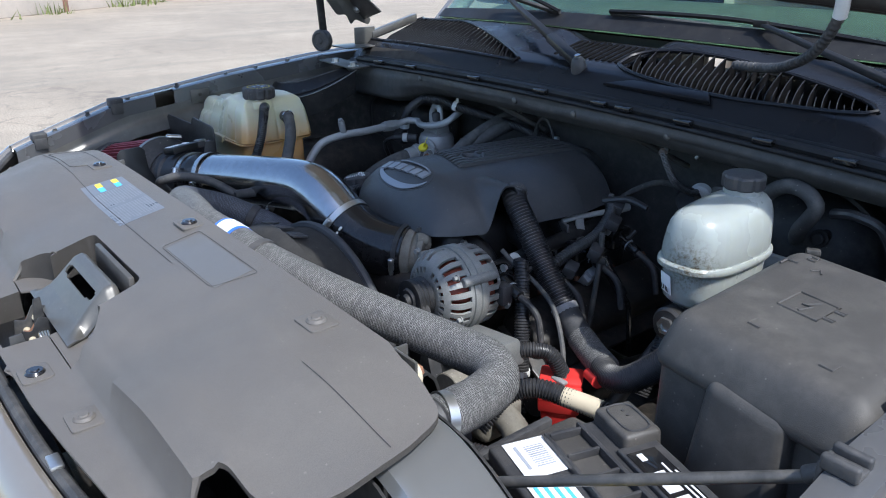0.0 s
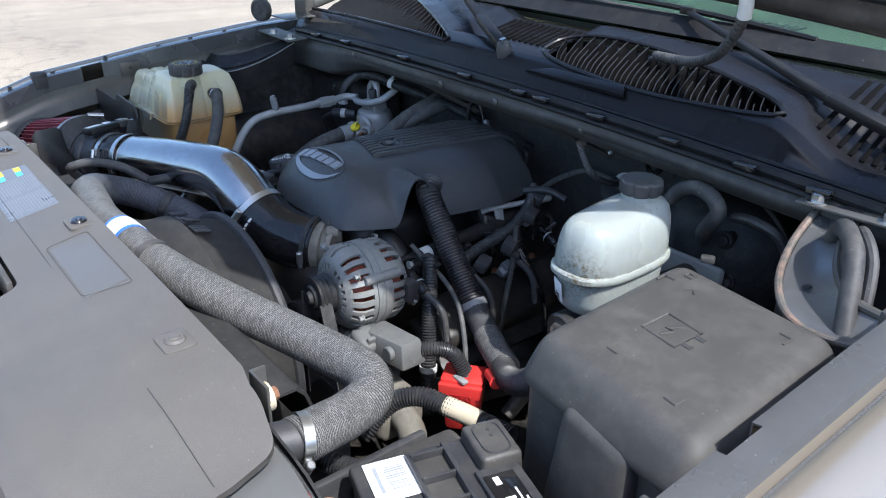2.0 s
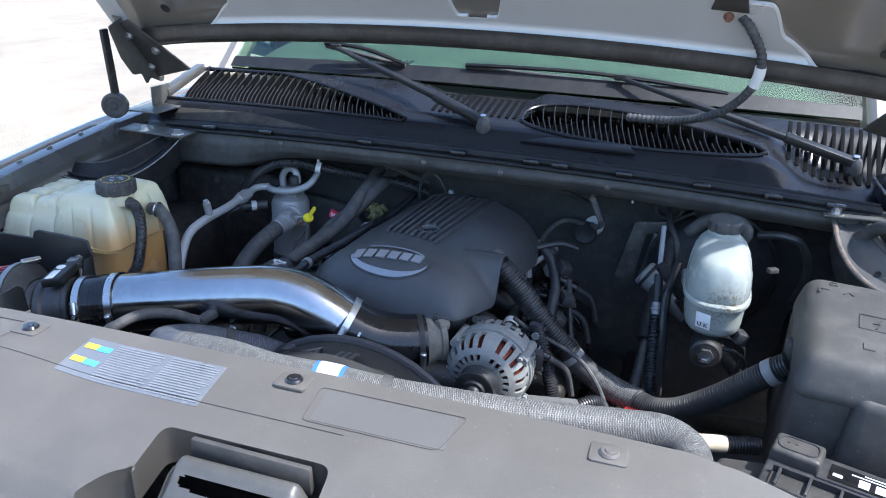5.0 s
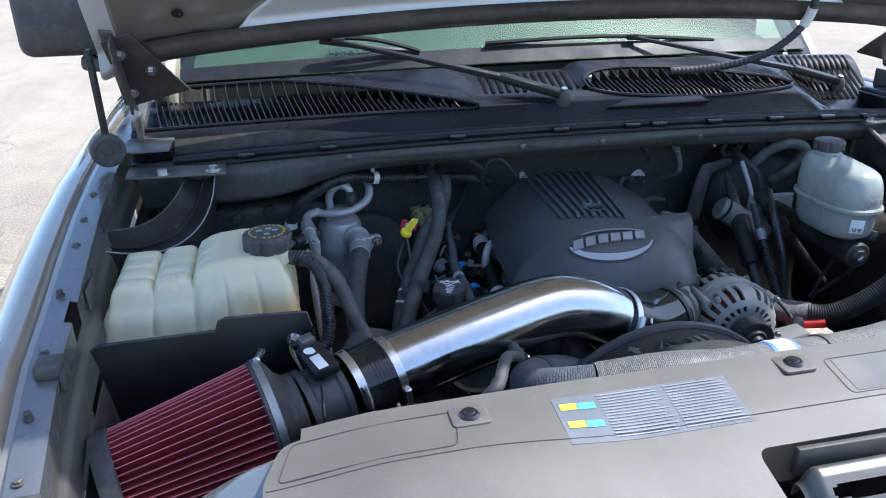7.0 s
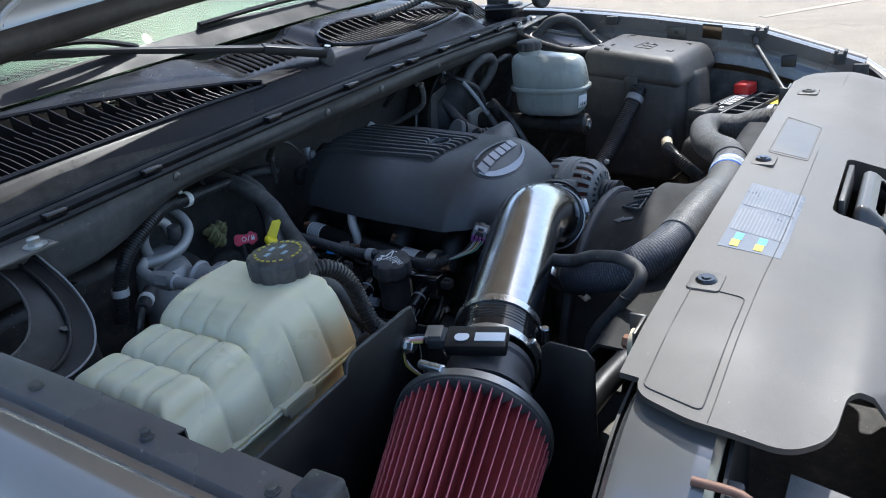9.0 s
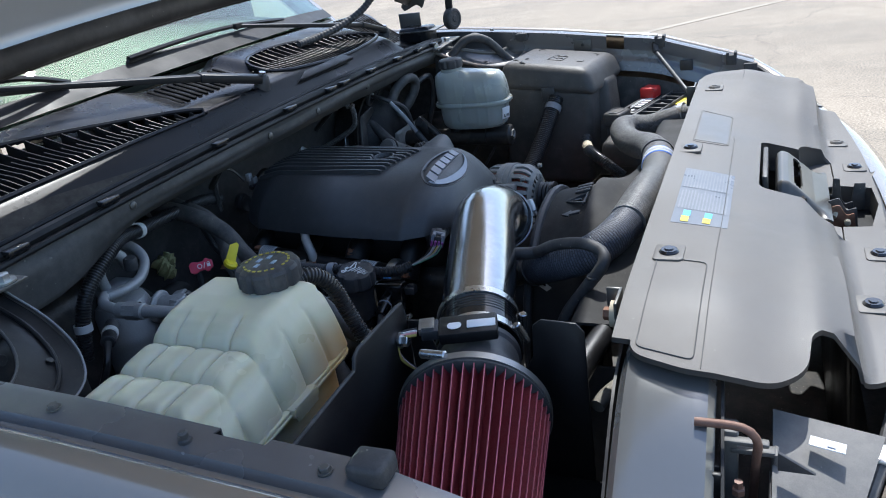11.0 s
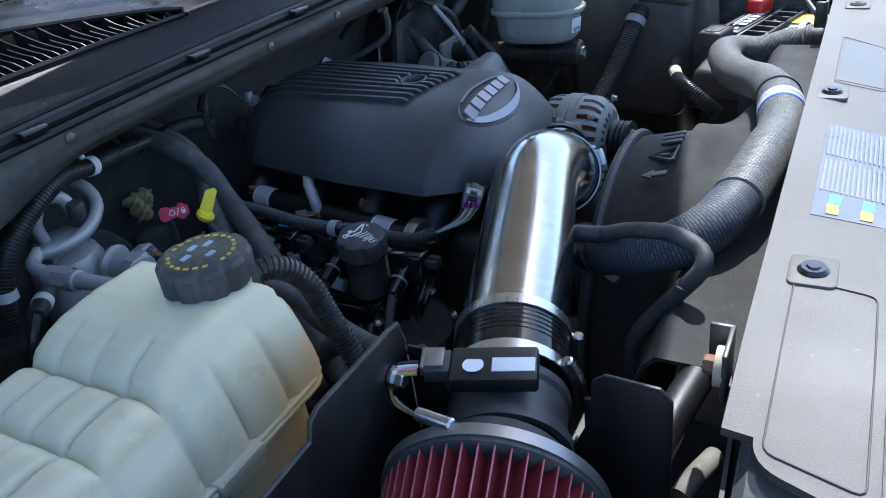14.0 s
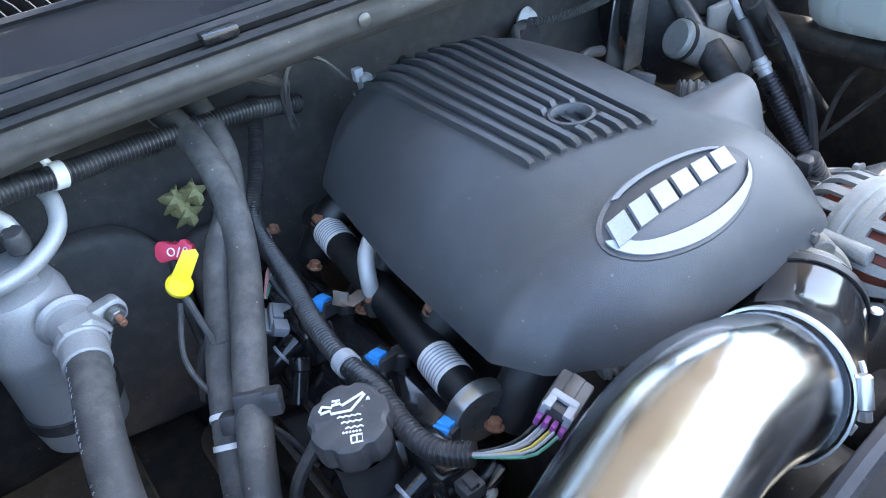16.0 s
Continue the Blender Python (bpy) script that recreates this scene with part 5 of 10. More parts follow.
def hood_latch():
    h = thing("hood_latch", (0.02, -0.22, 0.94), "worn steel hood latch with pressed grip and rusty hook", "latch")

    # pressed grip: a ramp up from the pocket's floor, rolled over at the top, with an oblong slot through it
    def grip(u, v):
        wide = 0.106 - 0.016 * ease(v / 0.6)
        y, z = lerp_table([(0, -0.211), (0.35, -0.187), (0.62, -0.160), (0.74, -0.148), (0.84, -0.138), (0.93, -0.131), (1, -0.129)], v), \
            lerp_table([(0, 0.992), (0.35, 1.008), (0.62, 1.034), (0.74, 1.044), (0.84, 1.047), (0.93, 1.043), (1, 1.028)], v)
        k = abs(2 * u - 1)
        return (0.004 + wide * (2 * u - 1), y, z - 0.020 * ease((k - 0.80) / 0.20) * ease(v / 0.5))

    part("grip", sheet(grip, span(0, 1, 60), span(0, 1, 48), 0.003, keep=lambda u, v: not (((u - 0.5) / 0.36) ** 6 + ((v - 0.60) / 0.060) ** 4 < 1)), PAINTIN, h, "satin grey pressed grip with oblong slot", 60)
    part("rear_bar", hexa([(-0.076, -0.110, 1.020), (0.086, -0.110, 1.018), (0.086, -0.119, 1.018), (-0.076, -0.119, 1.020)], [(-0.074, -0.109, 1.0545), (0.084, -0.109, 1.0525), (0.084, -0.117, 1.0525), (-0.074, -0.117, 1.0545)], 0.002), BOXPL, h)
    part("plate", prism(round_outline([(-0.115, -0.30), (-0.115, -0.19), (0.055, -0.19), (0.055, -0.30)], 0.01), 0.945, 0.949, 0.001), SHIELD, h)
    YZ = Matrix(((0, 0, 1, 0), (1, 0, 0, 0), (0, 1, 0, 0), (0, 0, 0, 1)))
    for x, mt, k in ((-0.040, RUST, 0.85), (-0.030, STEELGRY, 1.0), (-0.012, RUST, 0.7), (0.006, STEELBLK, 0.9)):
        part("leaf", prism(round_outline([(-0.026 * k, 0), (0.026 * k, 0), (0.022 * k, 0.045 * k), (0.004, 0.052 * k), (-0.008, 0.030 * k), (-0.022 * k, 0.036 * k)], 0.004), -0.0014, 0.0014, 0.0005,
                           m=Matrix.Translation((x, -0.226, 0.950)) @ YZ), mt, h)
    part("hook", hexa([(-0.001, -0.232, 0.955), (0.004, -0.232, 0.955), (0.004, -0.214, 0.955), (-0.001, -0.214, 0.955)], [(-0.001, -0.224, 1.022), (0.004, -0.224, 1.022), (0.004, -0.214, 1.024), (-0.001, -0.214, 1.024)], 0.0015), STEELBLK, h)
    part("pawl", tube([(-0.045, -0.215, 0.975), (-0.028, -0.222, 0.984), (-0.012, -0.218, 0.978), (0.004, -0.222, 0.972)], 0.0045, 8), BEIGE, h)
    part("pin", cyl((-0.050, -0.235, 0.966), (0.016, -0.235, 0.966), 0.005, seg=12), BEIGE, h)
    part("spring", tube([(0.026 + 0.010 * math.cos(a), -0.228 + 0.0016 * a / 3, 0.972 + 0.010 * math.sin(a)) for a in span(0, 25, 60)], 0.0014, 6, curve=False), STEEL, h)
    part("side_tab", hexa([(0.046, -0.268, 0.95), (0.049, -0.268, 0.95), (0.049, -0.244, 0.95), (0.046, -0.244, 0.95)], [(0.046, -0.266, 0.998), (0.049, -0.266, 0.998), (0.049, -0.250, 0.998), (0.046, -0.250, 0.998)], 0.001), STEELGRY, h)


hood_latch()


def radiator_support(side):
    """The pressed steel beam end beside the cover."""
    w = "passenger's" if side < 0 else "driver's"
    r = thing("radiator_support", (side * 0.66, -0.02, 0.7), f"grey painted steel radiator support end on the {w} side", "radiator support", "radiator support ends")

    def at(u, v):
        x = 0.50 + 0.36 * u
        z = 1.052 - 0.094 * ease((u - 0.30) / 0.70)
        y = 0.022 - 0.094 * v - 0.012 * u
        edge = min(v, 1 - v)
        return (side * x, y, z - 0.012 * (1 - ease(edge / 0.1)))

    part("beam", sheet(at, span(0, 1, 20), span(0, 1, 14), 0.003), BEAMPT, r)
    part("front_face", sheet(lambda u, v: (side * (0.50 + 0.36 * u), -0.076 - 0.02 * u - 0.004 * v, 1.040 - 0.094 * ease((u - 0.30) / 0.70) - 0.22 * v), span(0, 1, 12), span(0, 1, 4), 0.003), STEELBLK, r)
    part("rear_face", sheet(lambda u, v: (side * (0.50 + 0.36 * u), 0.032 - 0.02 * u + 0.004 * v, 1.038 - 0.094 * ease((u - 0.30) / 0.70) - 0.25 * v), span(0, 1, 12), span(0, 1, 4), 0.003), STEELBLK, r)
    hex_bolt((side * 0.80, -0.025, 0.962), (0, 0, 1), 0.011, 0.010, STEELBLK, r)
    if side > 0:
        part("bump_stop", lathe([(0, 0.046), (0.012, 0.046), (0.0155, 0.042), (0.0165, 0), (0, 0)], (0.800, 0.000, 0.950), (0, 0, 1), 24), RUBBER, r, "black rubber bump stop")
    # bracket tab at the cover's rear corner, with a rusty bolt
    part("bracket", join(box((side * 0.505, 0.040, 1.045), (0.042, 0.004, 0.045), 0.0015), box((side * 0.486, 0.048, 1.045), (0.004, 0.018, 0.045), 0.0015)), PAINTIN, r)
    hex_bolt((side * 0.51, 0.043, 1.045), (0, 1, 0), 0.008, 0.014, RUST, r)
    part("cushion", lathe([(0, 0), (0.016, 0), (0.016, 0.008), (0.008, 0.008), (0, 0.008)], (side * 0.51, 0.040, 1.045), (0, 1, 0), 20), BEIGE, r)


radiator_support(-1)
radiator_support(1)


def grille_side(side):
    """Black inner headlamp carrier in front of the support."""
    g = thing("headlamp_carrier", (side * 0.68, -0.22, 0.7), "dusty black plastic headlamp carrier with moulded ribs", "headlamp carrier", "headlamp carriers")
    # dusty black plastic, made lighter to put the sun's glare into its colour
    dusty = material("dusty_plastic_painted_sunlit", (0.125, 0.120, 0.113), 0.55, bump=0.15, bscale=300, vary=0.15, dust=0.2)
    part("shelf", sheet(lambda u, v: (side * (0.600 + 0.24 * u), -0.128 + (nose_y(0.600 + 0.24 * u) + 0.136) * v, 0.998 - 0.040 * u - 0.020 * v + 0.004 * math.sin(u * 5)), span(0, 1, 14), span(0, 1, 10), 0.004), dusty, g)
    part("rib", box((side * 0.74, -0.128, 0.965), (0.14, 0.005, 0.03), 0.002), PLASTIC, g)
    part("gusset", prism([(0, 0), (0.032, 0), (0, 0.020)], -0.002, 0.002, 0.0006, m=Matrix.Translation((side * 0.690, -0.132, 0.997)) @ pose(0, 0, 0, 90, 0, -90)), PLASTIC, g)
    if side < 0:
        card = part("sticker", box((-0.647, -0.175, 0.9975), (0.0165, 0.031, 0.0012), 0.0003, rot=(5, 7, -8)), WHITE, g, "small white paper sticker")
        rnd = random.Random(8)
        for i in range(5):
            part("print_bar", box((-0.6525 + 0.0032 * (i % 4), -0.165 - 0.012 * (i // 4) + rnd.uniform(-0.001, 0.001), 0.9990 - 0.0004 * (i % 4)), (0.0014, 0.007, 0.0012), 0.0, rot=(5, 7, -8)), GREYPRINT, card)


grille_side(-1)
grille_side(1)


def nose():
    n = thing("front_nose", (0, -0.30, 0.6), "pewter grey painted front nose with black rubber edge seal", "nose panel")
    xs = [-0.945, -0.91, -0.85, -0.76, -0.66, -0.57, -0.45, -0.25, 0.0, 0.25, 0.45, 0.57, 0.66, 0.76, 0.85, 0.91, 0.945]
    rise = lambda x: lerp_table([(0, 0.952), (0.6, 0.948), (0.76, 0.952), (0.85, 0.968), (0.91, 0.995), (0.945, 1.022)], abs(x))
    line = even_path([(x, nose_y(x), rise(x)) for x in xs], 0.03)

    def lip(u, v):
        i = int(round(u))
        d = (line[min(i + 1, len(line) - 1)] - line[max(i - 1, 0)]).normalized()
        out = Vector((d.y, -d.x, 0)).normalized()
        o, dz = ((0.0, -0.03), (0.0, 0.0), (0.008, 0.004), (0.022, 0.002), (0.040, -0.010), (0.056, -0.040), (0.066, -0.10), (0.070, -0.32))[int(v)]
        return line[i] + out * o + Vector((0, 0, dz))

    part("skin", sheet(lip, list(range(len(line))), list(range(8)), 0.0015), PAINT, n, angle=50)
    part("edge_seal", tube([p + Vector((0, 0.010, 0.000)) for p in line[1:-1]], 0.008, 8, 0.03), RUBBER, n, "black rubber edge seal")
    for x in (-0.60, -0.30, 0.30, 0.60):
        part("seal_clip", box((x, nose_y(x) + 0.010, rise(x) + 0.008), (0.028, 0.014, 0.006), 0.002), STEEL, n)
    part("closing_plate", sheet(lambda u, v: (u, nose_y(u) + 0.012 - 0.02 * v, 0.935 - 0.30 * v), span(-0.80, 0.80, 30), [0, 1], 0.003), SHIELD, n)
    ln = thing("fluid_line", (-0.63, -0.12, 0.925), "brown copper fluid line in a black plastic bracket", "pipe")
    part("pipe", tube([(-0.684, -0.060, 1.036), (-0.684, -0.094, 1.036), (-0.687, -0.109, 1.033), (-0.686, -0.115, 1.020), (-0.678, -0.114, 0.995), (-0.664, -0.112, 0.94), (-0.655, -0.111, 0.89)], 0.0042, 12), COPPER, ln)
    # the bracket shares the plastic with sunlight in its colour
    dusty = bpy.data.materials["dusty_plastic_painted_sunlit"]
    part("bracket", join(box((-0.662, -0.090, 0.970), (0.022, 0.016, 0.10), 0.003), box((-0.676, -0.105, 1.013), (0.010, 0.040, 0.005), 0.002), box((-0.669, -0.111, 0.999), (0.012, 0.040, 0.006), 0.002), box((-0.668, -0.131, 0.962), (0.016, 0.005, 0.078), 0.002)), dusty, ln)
    part("latch_arm", join(box((-0.715, -0.080, 0.975), (0.006, 0.012, 0.06), 0.002), box((-0.735, -0.088, 0.965), (0.012, 0.030, 0.006), 0.002), box((-0.705, -0.072, 0.99), (0.004, 0.022, 0.030), 0.001)), STEELBLK, ln)
    part("fitting", lathe([(0, 0), (0.006, 0), (0.006, 0.006), (0.004, 0.007), (0.004, 0.014), (0, 0.014)], (-0.715, -0.100, 0.985), (0, 0, 1), 6), COPPER, ln)


nose()


def fan_shroud():
    s = thing("fan_shroud", (-0.03, 0.15, 0.55), "black plastic fan shroud with moulded warning marks", "fan shroud")
    cx, cz, R = -0.03, 0.785, 0.218
    part("ring", sheet(lambda u, v: (cx + (R + 0.004 * math.sin(v * 3)) * math.sin(u), 0.245 - 0.004 * v, cz + R * math.cos(u)) if v < 1 else
                       (cx + (R + 0.03 * (v - 1)) * math.sin(u), 0.241 - 0.085 * (v - 1), cz + (R + 0.012 * (v - 1)) * math.cos(u)), span(-1.9, 1.9, 60), span(0, 2, 9), 0.004), SHROUD, s)
    part("lip", tube([(cx + (R + 0.002) * math.sin(a), 0.247, cz + (R + 0.002) * math.cos(a)) for a in span(-1.9, 1.9, 60)], 0.008, 8, 0.03), PLASTIC, s)

    def top(u, v):
        x = -0.46 + 0.92 * u
        y = 0.165 - 0.13 * v
        arc = math.sqrt(max(0.0, (R + 0.022) ** 2 - (x - cx) ** 2)) + cz if abs(x - cx) < R else 0.82
        k = ease(v / 0.45)
        return (x, y, max(0.86, arc) * (1 - k) + 1.0 * k)

    part("hood_panel", sheet(top, span(0, 1, 60), span(0, 1, 12), 0.004), SHROUD, s, angle=50)
    for x in (-0.465, 0.465):
        part("side_wall", box((x, 0.10, 0.76), (0.006, 0.14, 0.36), 0.002), PLASTIC, s)
    # raised arrow, triangle and fan marks
    m = Matrix.Translation((-0.055, 0.185, 1.010)) @ pose(0, 0, 0, -14, -4, 0)

    def mark(name, outline):
        part(name, prism(outline, 0, 0.0035, 0.0006, m=m), PLASTIC, s)

    mark("arrow_mark", [(-0.065, -0.012), (-0.055, -0.012), (-0.055, 0.006), (-0.049, 0.006), (-0.060, 0.022), (-0.071, 0.006), (-0.065, 0.006)])
    part("triangle_mark", tube([m @ Vector((x, y, 0.002)) for x, y in ((-0.028, -0.012), (0.012, -0.012), (-0.008, 0.022), (-0.028, -0.012))], 0.003, 6, curve=False), PLASTIC, s)
    mark("bang_mark", [(-0.0105, -0.004), (-0.0055, -0.004), (-0.0055, 0.008), (-0.0105, 0.008)])
    for i in range(3):
        mark("fan_mark", [(0.026 + i * 0.012, -0.012), (0.034 + i * 0.012, -0.012), (0.034 + i * 0.012, 0.016), (0.026 + i * 0.012, 0.016)])
    f = thing("cooling_fan", (cx, 0.16, cz), "black plastic cooling fan inside its shroud", "fan")
    part("hub", cyl((cx, 0.12, cz), (cx, 0.24, cz), 0.065, seg=28, w=0.01), DEEP, f)
    for i in range(7):
        a = 2 * math.pi * i / 7
        bm = sheet(lambda u, v: (cx + u * math.sin(a + 0.35 * v + 0.3 * (u - 0.06)), 0.205 - 0.05 * v, cz + u * math.cos(a + 0.35 * v + 0.3 * (u - 0.06))), span(0.06, 0.205, 6), span(0, 1, 4), 0.003)
        part("blade", bm, DEEP, f)
    r = thing("radiator_core", (0, 0.0, 0.55), "dark finned radiator behind the grille", "radiator")
    part("core", box((0, 0.01, 0.78), (0.86, 0.035, 0.44), 0.005), DEEP, r)
    for sx in (-1, 1):
        part("tank", box((sx * 0.455, 0.01, 0.79), (0.06, 0.06, 0.46), 0.015, 3), PLASTIC, r)


fan_shroud()


# ---- cold-air intake, passenger's side ----
AXIS = [(-0.60, 0.192, 0.982), (-0.53, 0.214, 0.990), (-0.45, 0.2415, 1.002), (-0.33, 0.276, 1.018), (-0.22, 0.308, 1.028), (-0.165, 0.3175, 1.0225),
        (-0.122, 0.321, 1.006), (-0.080, 0.327, 0.979), (-0.035, 0.341, 0.957), (0.008, 0.361, 0.949), (0.045, 0.382, 0.948)]


def intake():
    t = thing("air_intake_tube", (-0.3, 0.26, 0.95), "polished aluminium air intake tube with black couplers", "air intake")
    silver = smooth_path([Vector(AXIS[1]).lerp(Vector(AXIS[2]), 0.6)] + AXIS[2:8], 0.006)
    part("tube", tube(silver, 0.0518, 40, 0.006), CHROME, t, "mirror-polished aluminium tube")
    part("coupler", tube([AXIS[1], Vector(AXIS[1]).lerp(Vector(AXIS[2]), 0.4), Vector(AXIS[1]).lerp(Vector(AXIS[2]), 0.78)], 0.0542, 40, 0.01), GLOSSBLK, t, "ribbed black silicone coupler")
    for k in range(5):
        p = Vector(AXIS[1]).lerp(Vector(AXIS[2]), 0.30 + 0.065 * k)
        part("coupler_rib", lathe([(0.0540, 0), (0.0550, 0.0006), (0.0550, 0.0014), (0.0540, 0.0020)], p, Vector(AXIS[2]) - Vector(AXIS[1]), 40), GLOSSBLK, t)
    part("elbow", tube([Vector(AXIS[7]).lerp(Vector(AXIS[6]), 0.25)] + AXIS[7:], 0.0542, 40, 0.008, rfun=lambda s: -0.05 * s), GLOSSBLK, t, "gloss black rubber elbow")
    d1, d2 = Vector(AXIS[2]) - Vector(AXIS[1]), Vector(AXIS[8]) - Vector(AXIS[6])
    clamp_band(Vector(AXIS[2]) - d1 * 0.30, d1, 0.0546, t, screw=(0.2, -1, -0.1))
    clamp_band(Vector(AXIS[1]) + d1 * 0.04, d1, 0.0546, t, screw=(-0.1, -0.9, 0.3))
    clamp_band(Vector(AXIS[7]) - d2 * 0.05, d2, 0.0548, t, screw=(-0.3, -0.7, 0.5))
    clamp_band(Vector(AXIS[10]) - (Vector(AXIS[10]) - Vector(AXIS[9])) * 0.25, Vector(AXIS[10]) - Vector(AXIS[9]), 0.0520, t, width=0.009, screw=(-0.4, -0.9, 0), mat=STEELBLK)
    # white lettering on the elbow, unreadable at this size: bars round the coupler
    dd = d2.normalized()
    side = Vector((-0.1, -0.95, 0.3))
    side = (side - dd * side.dot(dd)).normalized()
    for k, (n0, n1) in enumerate(((-0.5, -0.36), (-0.28, -0.16), (-0.08, 0.04), (0.12, 0.25), (0.32, 0.46))):
        pts = []
        up = dd.cross(side)
        for a in span(n0, n1, 5):
            pts.append(Vector(AXIS[7]) + dd * 0.021 + (side * math.cos(a) + up * math.sin(a)) * 0.0562)
        part("print_bar", tube(pts, 0.0022, 6, curve=False), WHITE, t)
    # bracket stay and nipple on the tube's front
    part("stay", hexa([(-0.270, 0.256, 0.982), (-0.255, 0.252, 0.980), (-0.255, 0.254, 0.983), (-0.270, 0.258, 0.985)],
                      [(-0.256, 0.202, 0.930), (-0.240, 0.198, 0.928), (-0.240, 0.200, 0.931), (-0.256, 0.204, 0.933)], 0.0008), STEEL, t, "bright flat steel stay")
    part("stay_hole", lathe([(0, 0), (0.0035, 0), (0.0035, 0.001), (0, 0.001)], (-0.250, 0.2075, 0.9395), (0.1, -0.72, 0.68), 12), SLOTBLK, t)
    part("nipple", tube([(-0.285, 0.255, 1.010), (-0.288, 0.222, 1.012), (-0.285, 0.196, 1.014)], 0.0095, 12), PLASTIC, t)
    # mass-air-flow housing
    m = thing("air_flow_sensor", (-0.57, 0.19, 0.94), "black airflow sensor housing with wired plug", "airflow sensor")
    d = d1.normalized()
    c = Vector(AXIS[0]).lerp(Vector(AXIS[1]), 0.42)
    part("body", lathe([(0.050, -0.028), (0.056, -0.028), (0.056, -0.018), (0.051, -0.014), (0.051, 0.018), (0.054, 0.022), (0.054, 0.030), (0.046, 0.030)], c, d, 40), PLASTIC, m)
    e = Vector((0, 0, 1))
    sd = d.cross(e).normalized()
    R = Matrix((sd, d, sd.cross(d) * 1.0)).transposed().to_4x4()

    def on(x, y, z, s, w, name, mat, par):
        bm = box((0, 0, 0), s, w)
        bmesh.ops.transform(bm, matrix=Matrix.Translation(c + sd * x + d * y + Vector((0, 0, z))) @ R, verts=bm.verts)
        return part(name, bm, mat, par)

    top = on(-0.004, 0.0, 0.064, (0.070, 0.036, 0.016), 0.003, "sensor_top", SHIELD, m)
    on(0.012, -0.004, 0.0727, (0.034, 0.014, 0.0012), 0.0004, "sticker", WHITE, top)
    part("sticker", lathe([(0, 0.0008), (0.0085, 0.0008), (0.0085, 0), (0, 0)], c + sd * -0.020 + d * -0.004 + Vector((0, 0, 0.0722)), (0, 0, 1), 20), WHITE, top)
    plug = on(-0.050, 0.004, 0.064, (0.022, 0.024, 0.014), 0.002, "plug", PLASTIC, m)
    on(-0.052, 0.004, 0.0725, (0.016, 0.020, 0.004), 0.001, "plug_lock", STEELWORN, plug)
    on(-0.061, 0.004, 0.069, (0.004, 0.022, 0.010), 0.001, "plug_lock", STEELWORN, plug)
    p0 = c + sd * -0.066 + Vector((0, 0, 0.066))
    for k, mt in enumerate((BRAIDW, PINK, WHITE, PLASTIC)):
        off = d * (0.004 * k - 0.006)
        part("wire", tube([p0 + off, p0 + off + sd * -0.02 + Vector((0, 0, -0.004)), p0 + off * 0.5 + sd * -0.035 + Vector((0, -0.012, -0.03)), p0 + sd * -0.025 + Vector((0.01, -0.02, -0.06))], 0.0017, 6), mt, m)
    # conical pleated filter
    f = thing("air_filter", (-0.72, 0.155, 0.9), "red pleated cone air filter with black rubber ends", "air filter")
    p0, p1 = Vector((-0.628, 0.186, 0.978)), Vector((-0.845, 0.130, 0.950))
    L = (p1 - p0).length
    n = 46
    R0, R1 = 0.083, 0.066
    prof = [(R0 + (R1 - R0) * k / 14, 0.018 + (L - 0.036) * k / 14) for k in range(15)]
    part("pleats", lathe(prof, p0, p1 - p0, n * 6, wave=lambda a, h: 1 + 0.17 * (1 - abs(((a * n / (2 * math.pi)) % 1) * 2 - 1)) ** 1.4 - 0.15), REDGAUZE, f, angle=20)
    gauze = material("wire_gauze", (0.42, 0.12, 0.15), 0.45, metal=0.3, vary=0.3, scale=400)
    fm = frame_of(p0, p1 - p0)
    for k in range(n):
        a = 2 * math.pi * (k + 0.5) / n
        part("gauze_wire", tube([fm @ Vector((q * math.cos(a), q * math.sin(a), z)) for q, z in ((1.021 * (R0 + (R1 - R0) * s) + 0.0004 * (i % 2), 0.020 + (L - 0.040) * s) for i, s in enumerate(span(0, 1, 31)))], 0.0008, 4, curve=False), gauze, f)
    flange = part("base_flange", lathe([(0.050, -0.016), (0.058, -0.016), (0.062, -0.010), (0.078, -0.002), (0.0865, 0.004), (0.0872, 0.020), (0.082, 0.022), (0.05, 0.022)], p0, p1 - p0, 56), RUBBER, f, "black rubber base")
    part("band", lathe([(0.0874, 0.006), (0.0886, 0.006), (0.0886, 0.016), (0.0874, 0.016)], p0, p1 - p0, 56), STEELWORN, flange)
    dd = (p1 - p0).normalized()
    c2 = p0 + dd * 0.011 + Vector((-0.01, 0.03, 0.081)).normalized() * 0.0915
    part("band_screw", cyl(c2 + Vector((0.005, 0.020, -0.005)), c2 + Vector((-0.002, -0.014, 0.000)), 0.0055, seg=12), STEEL, flange)
    part("end_cap", lathe([(0, L - 0.005), (0.052, L - 0.005), (0.056, L), (0.069, L), (0.0715, L - 0.006), (0.0715, L - 0.022), (0.068, L - 0.024)], p0, p1 - p0, 48), RUBBER, f)
    neck = p0 - dd * 0.030
    part("neck", lathe([(0.052, 0), (0.055, 0.002), (0.055, 0.024), (0.052, 0.026)], neck, dd, 40), RUBBER, f)
    # heat shield of folded sheet
    h = thing("heat_shield", (-0.72, 0.25, 0.85), "satin black folded sheet-metal heat shield round the filter", "heat shield")
    XZ = Matrix(((1, 0, 0, 0), (0, 0, 1, 0), (0, 1, 0, 0), (0, 0, 0, 1)))
    wall = prism([(-0.885, 0.84), (-0.575, 0.84), (-0.575, 1.060), (-0.580, 1.081), (-0.592, 1.083), (-0.690, 1.086), (-0.700, 1.082), (-0.706, 1.068), (-0.86, 1.066), (-0.885, 1.05)], 0.284, 0.287, 0.0006, m=XZ)
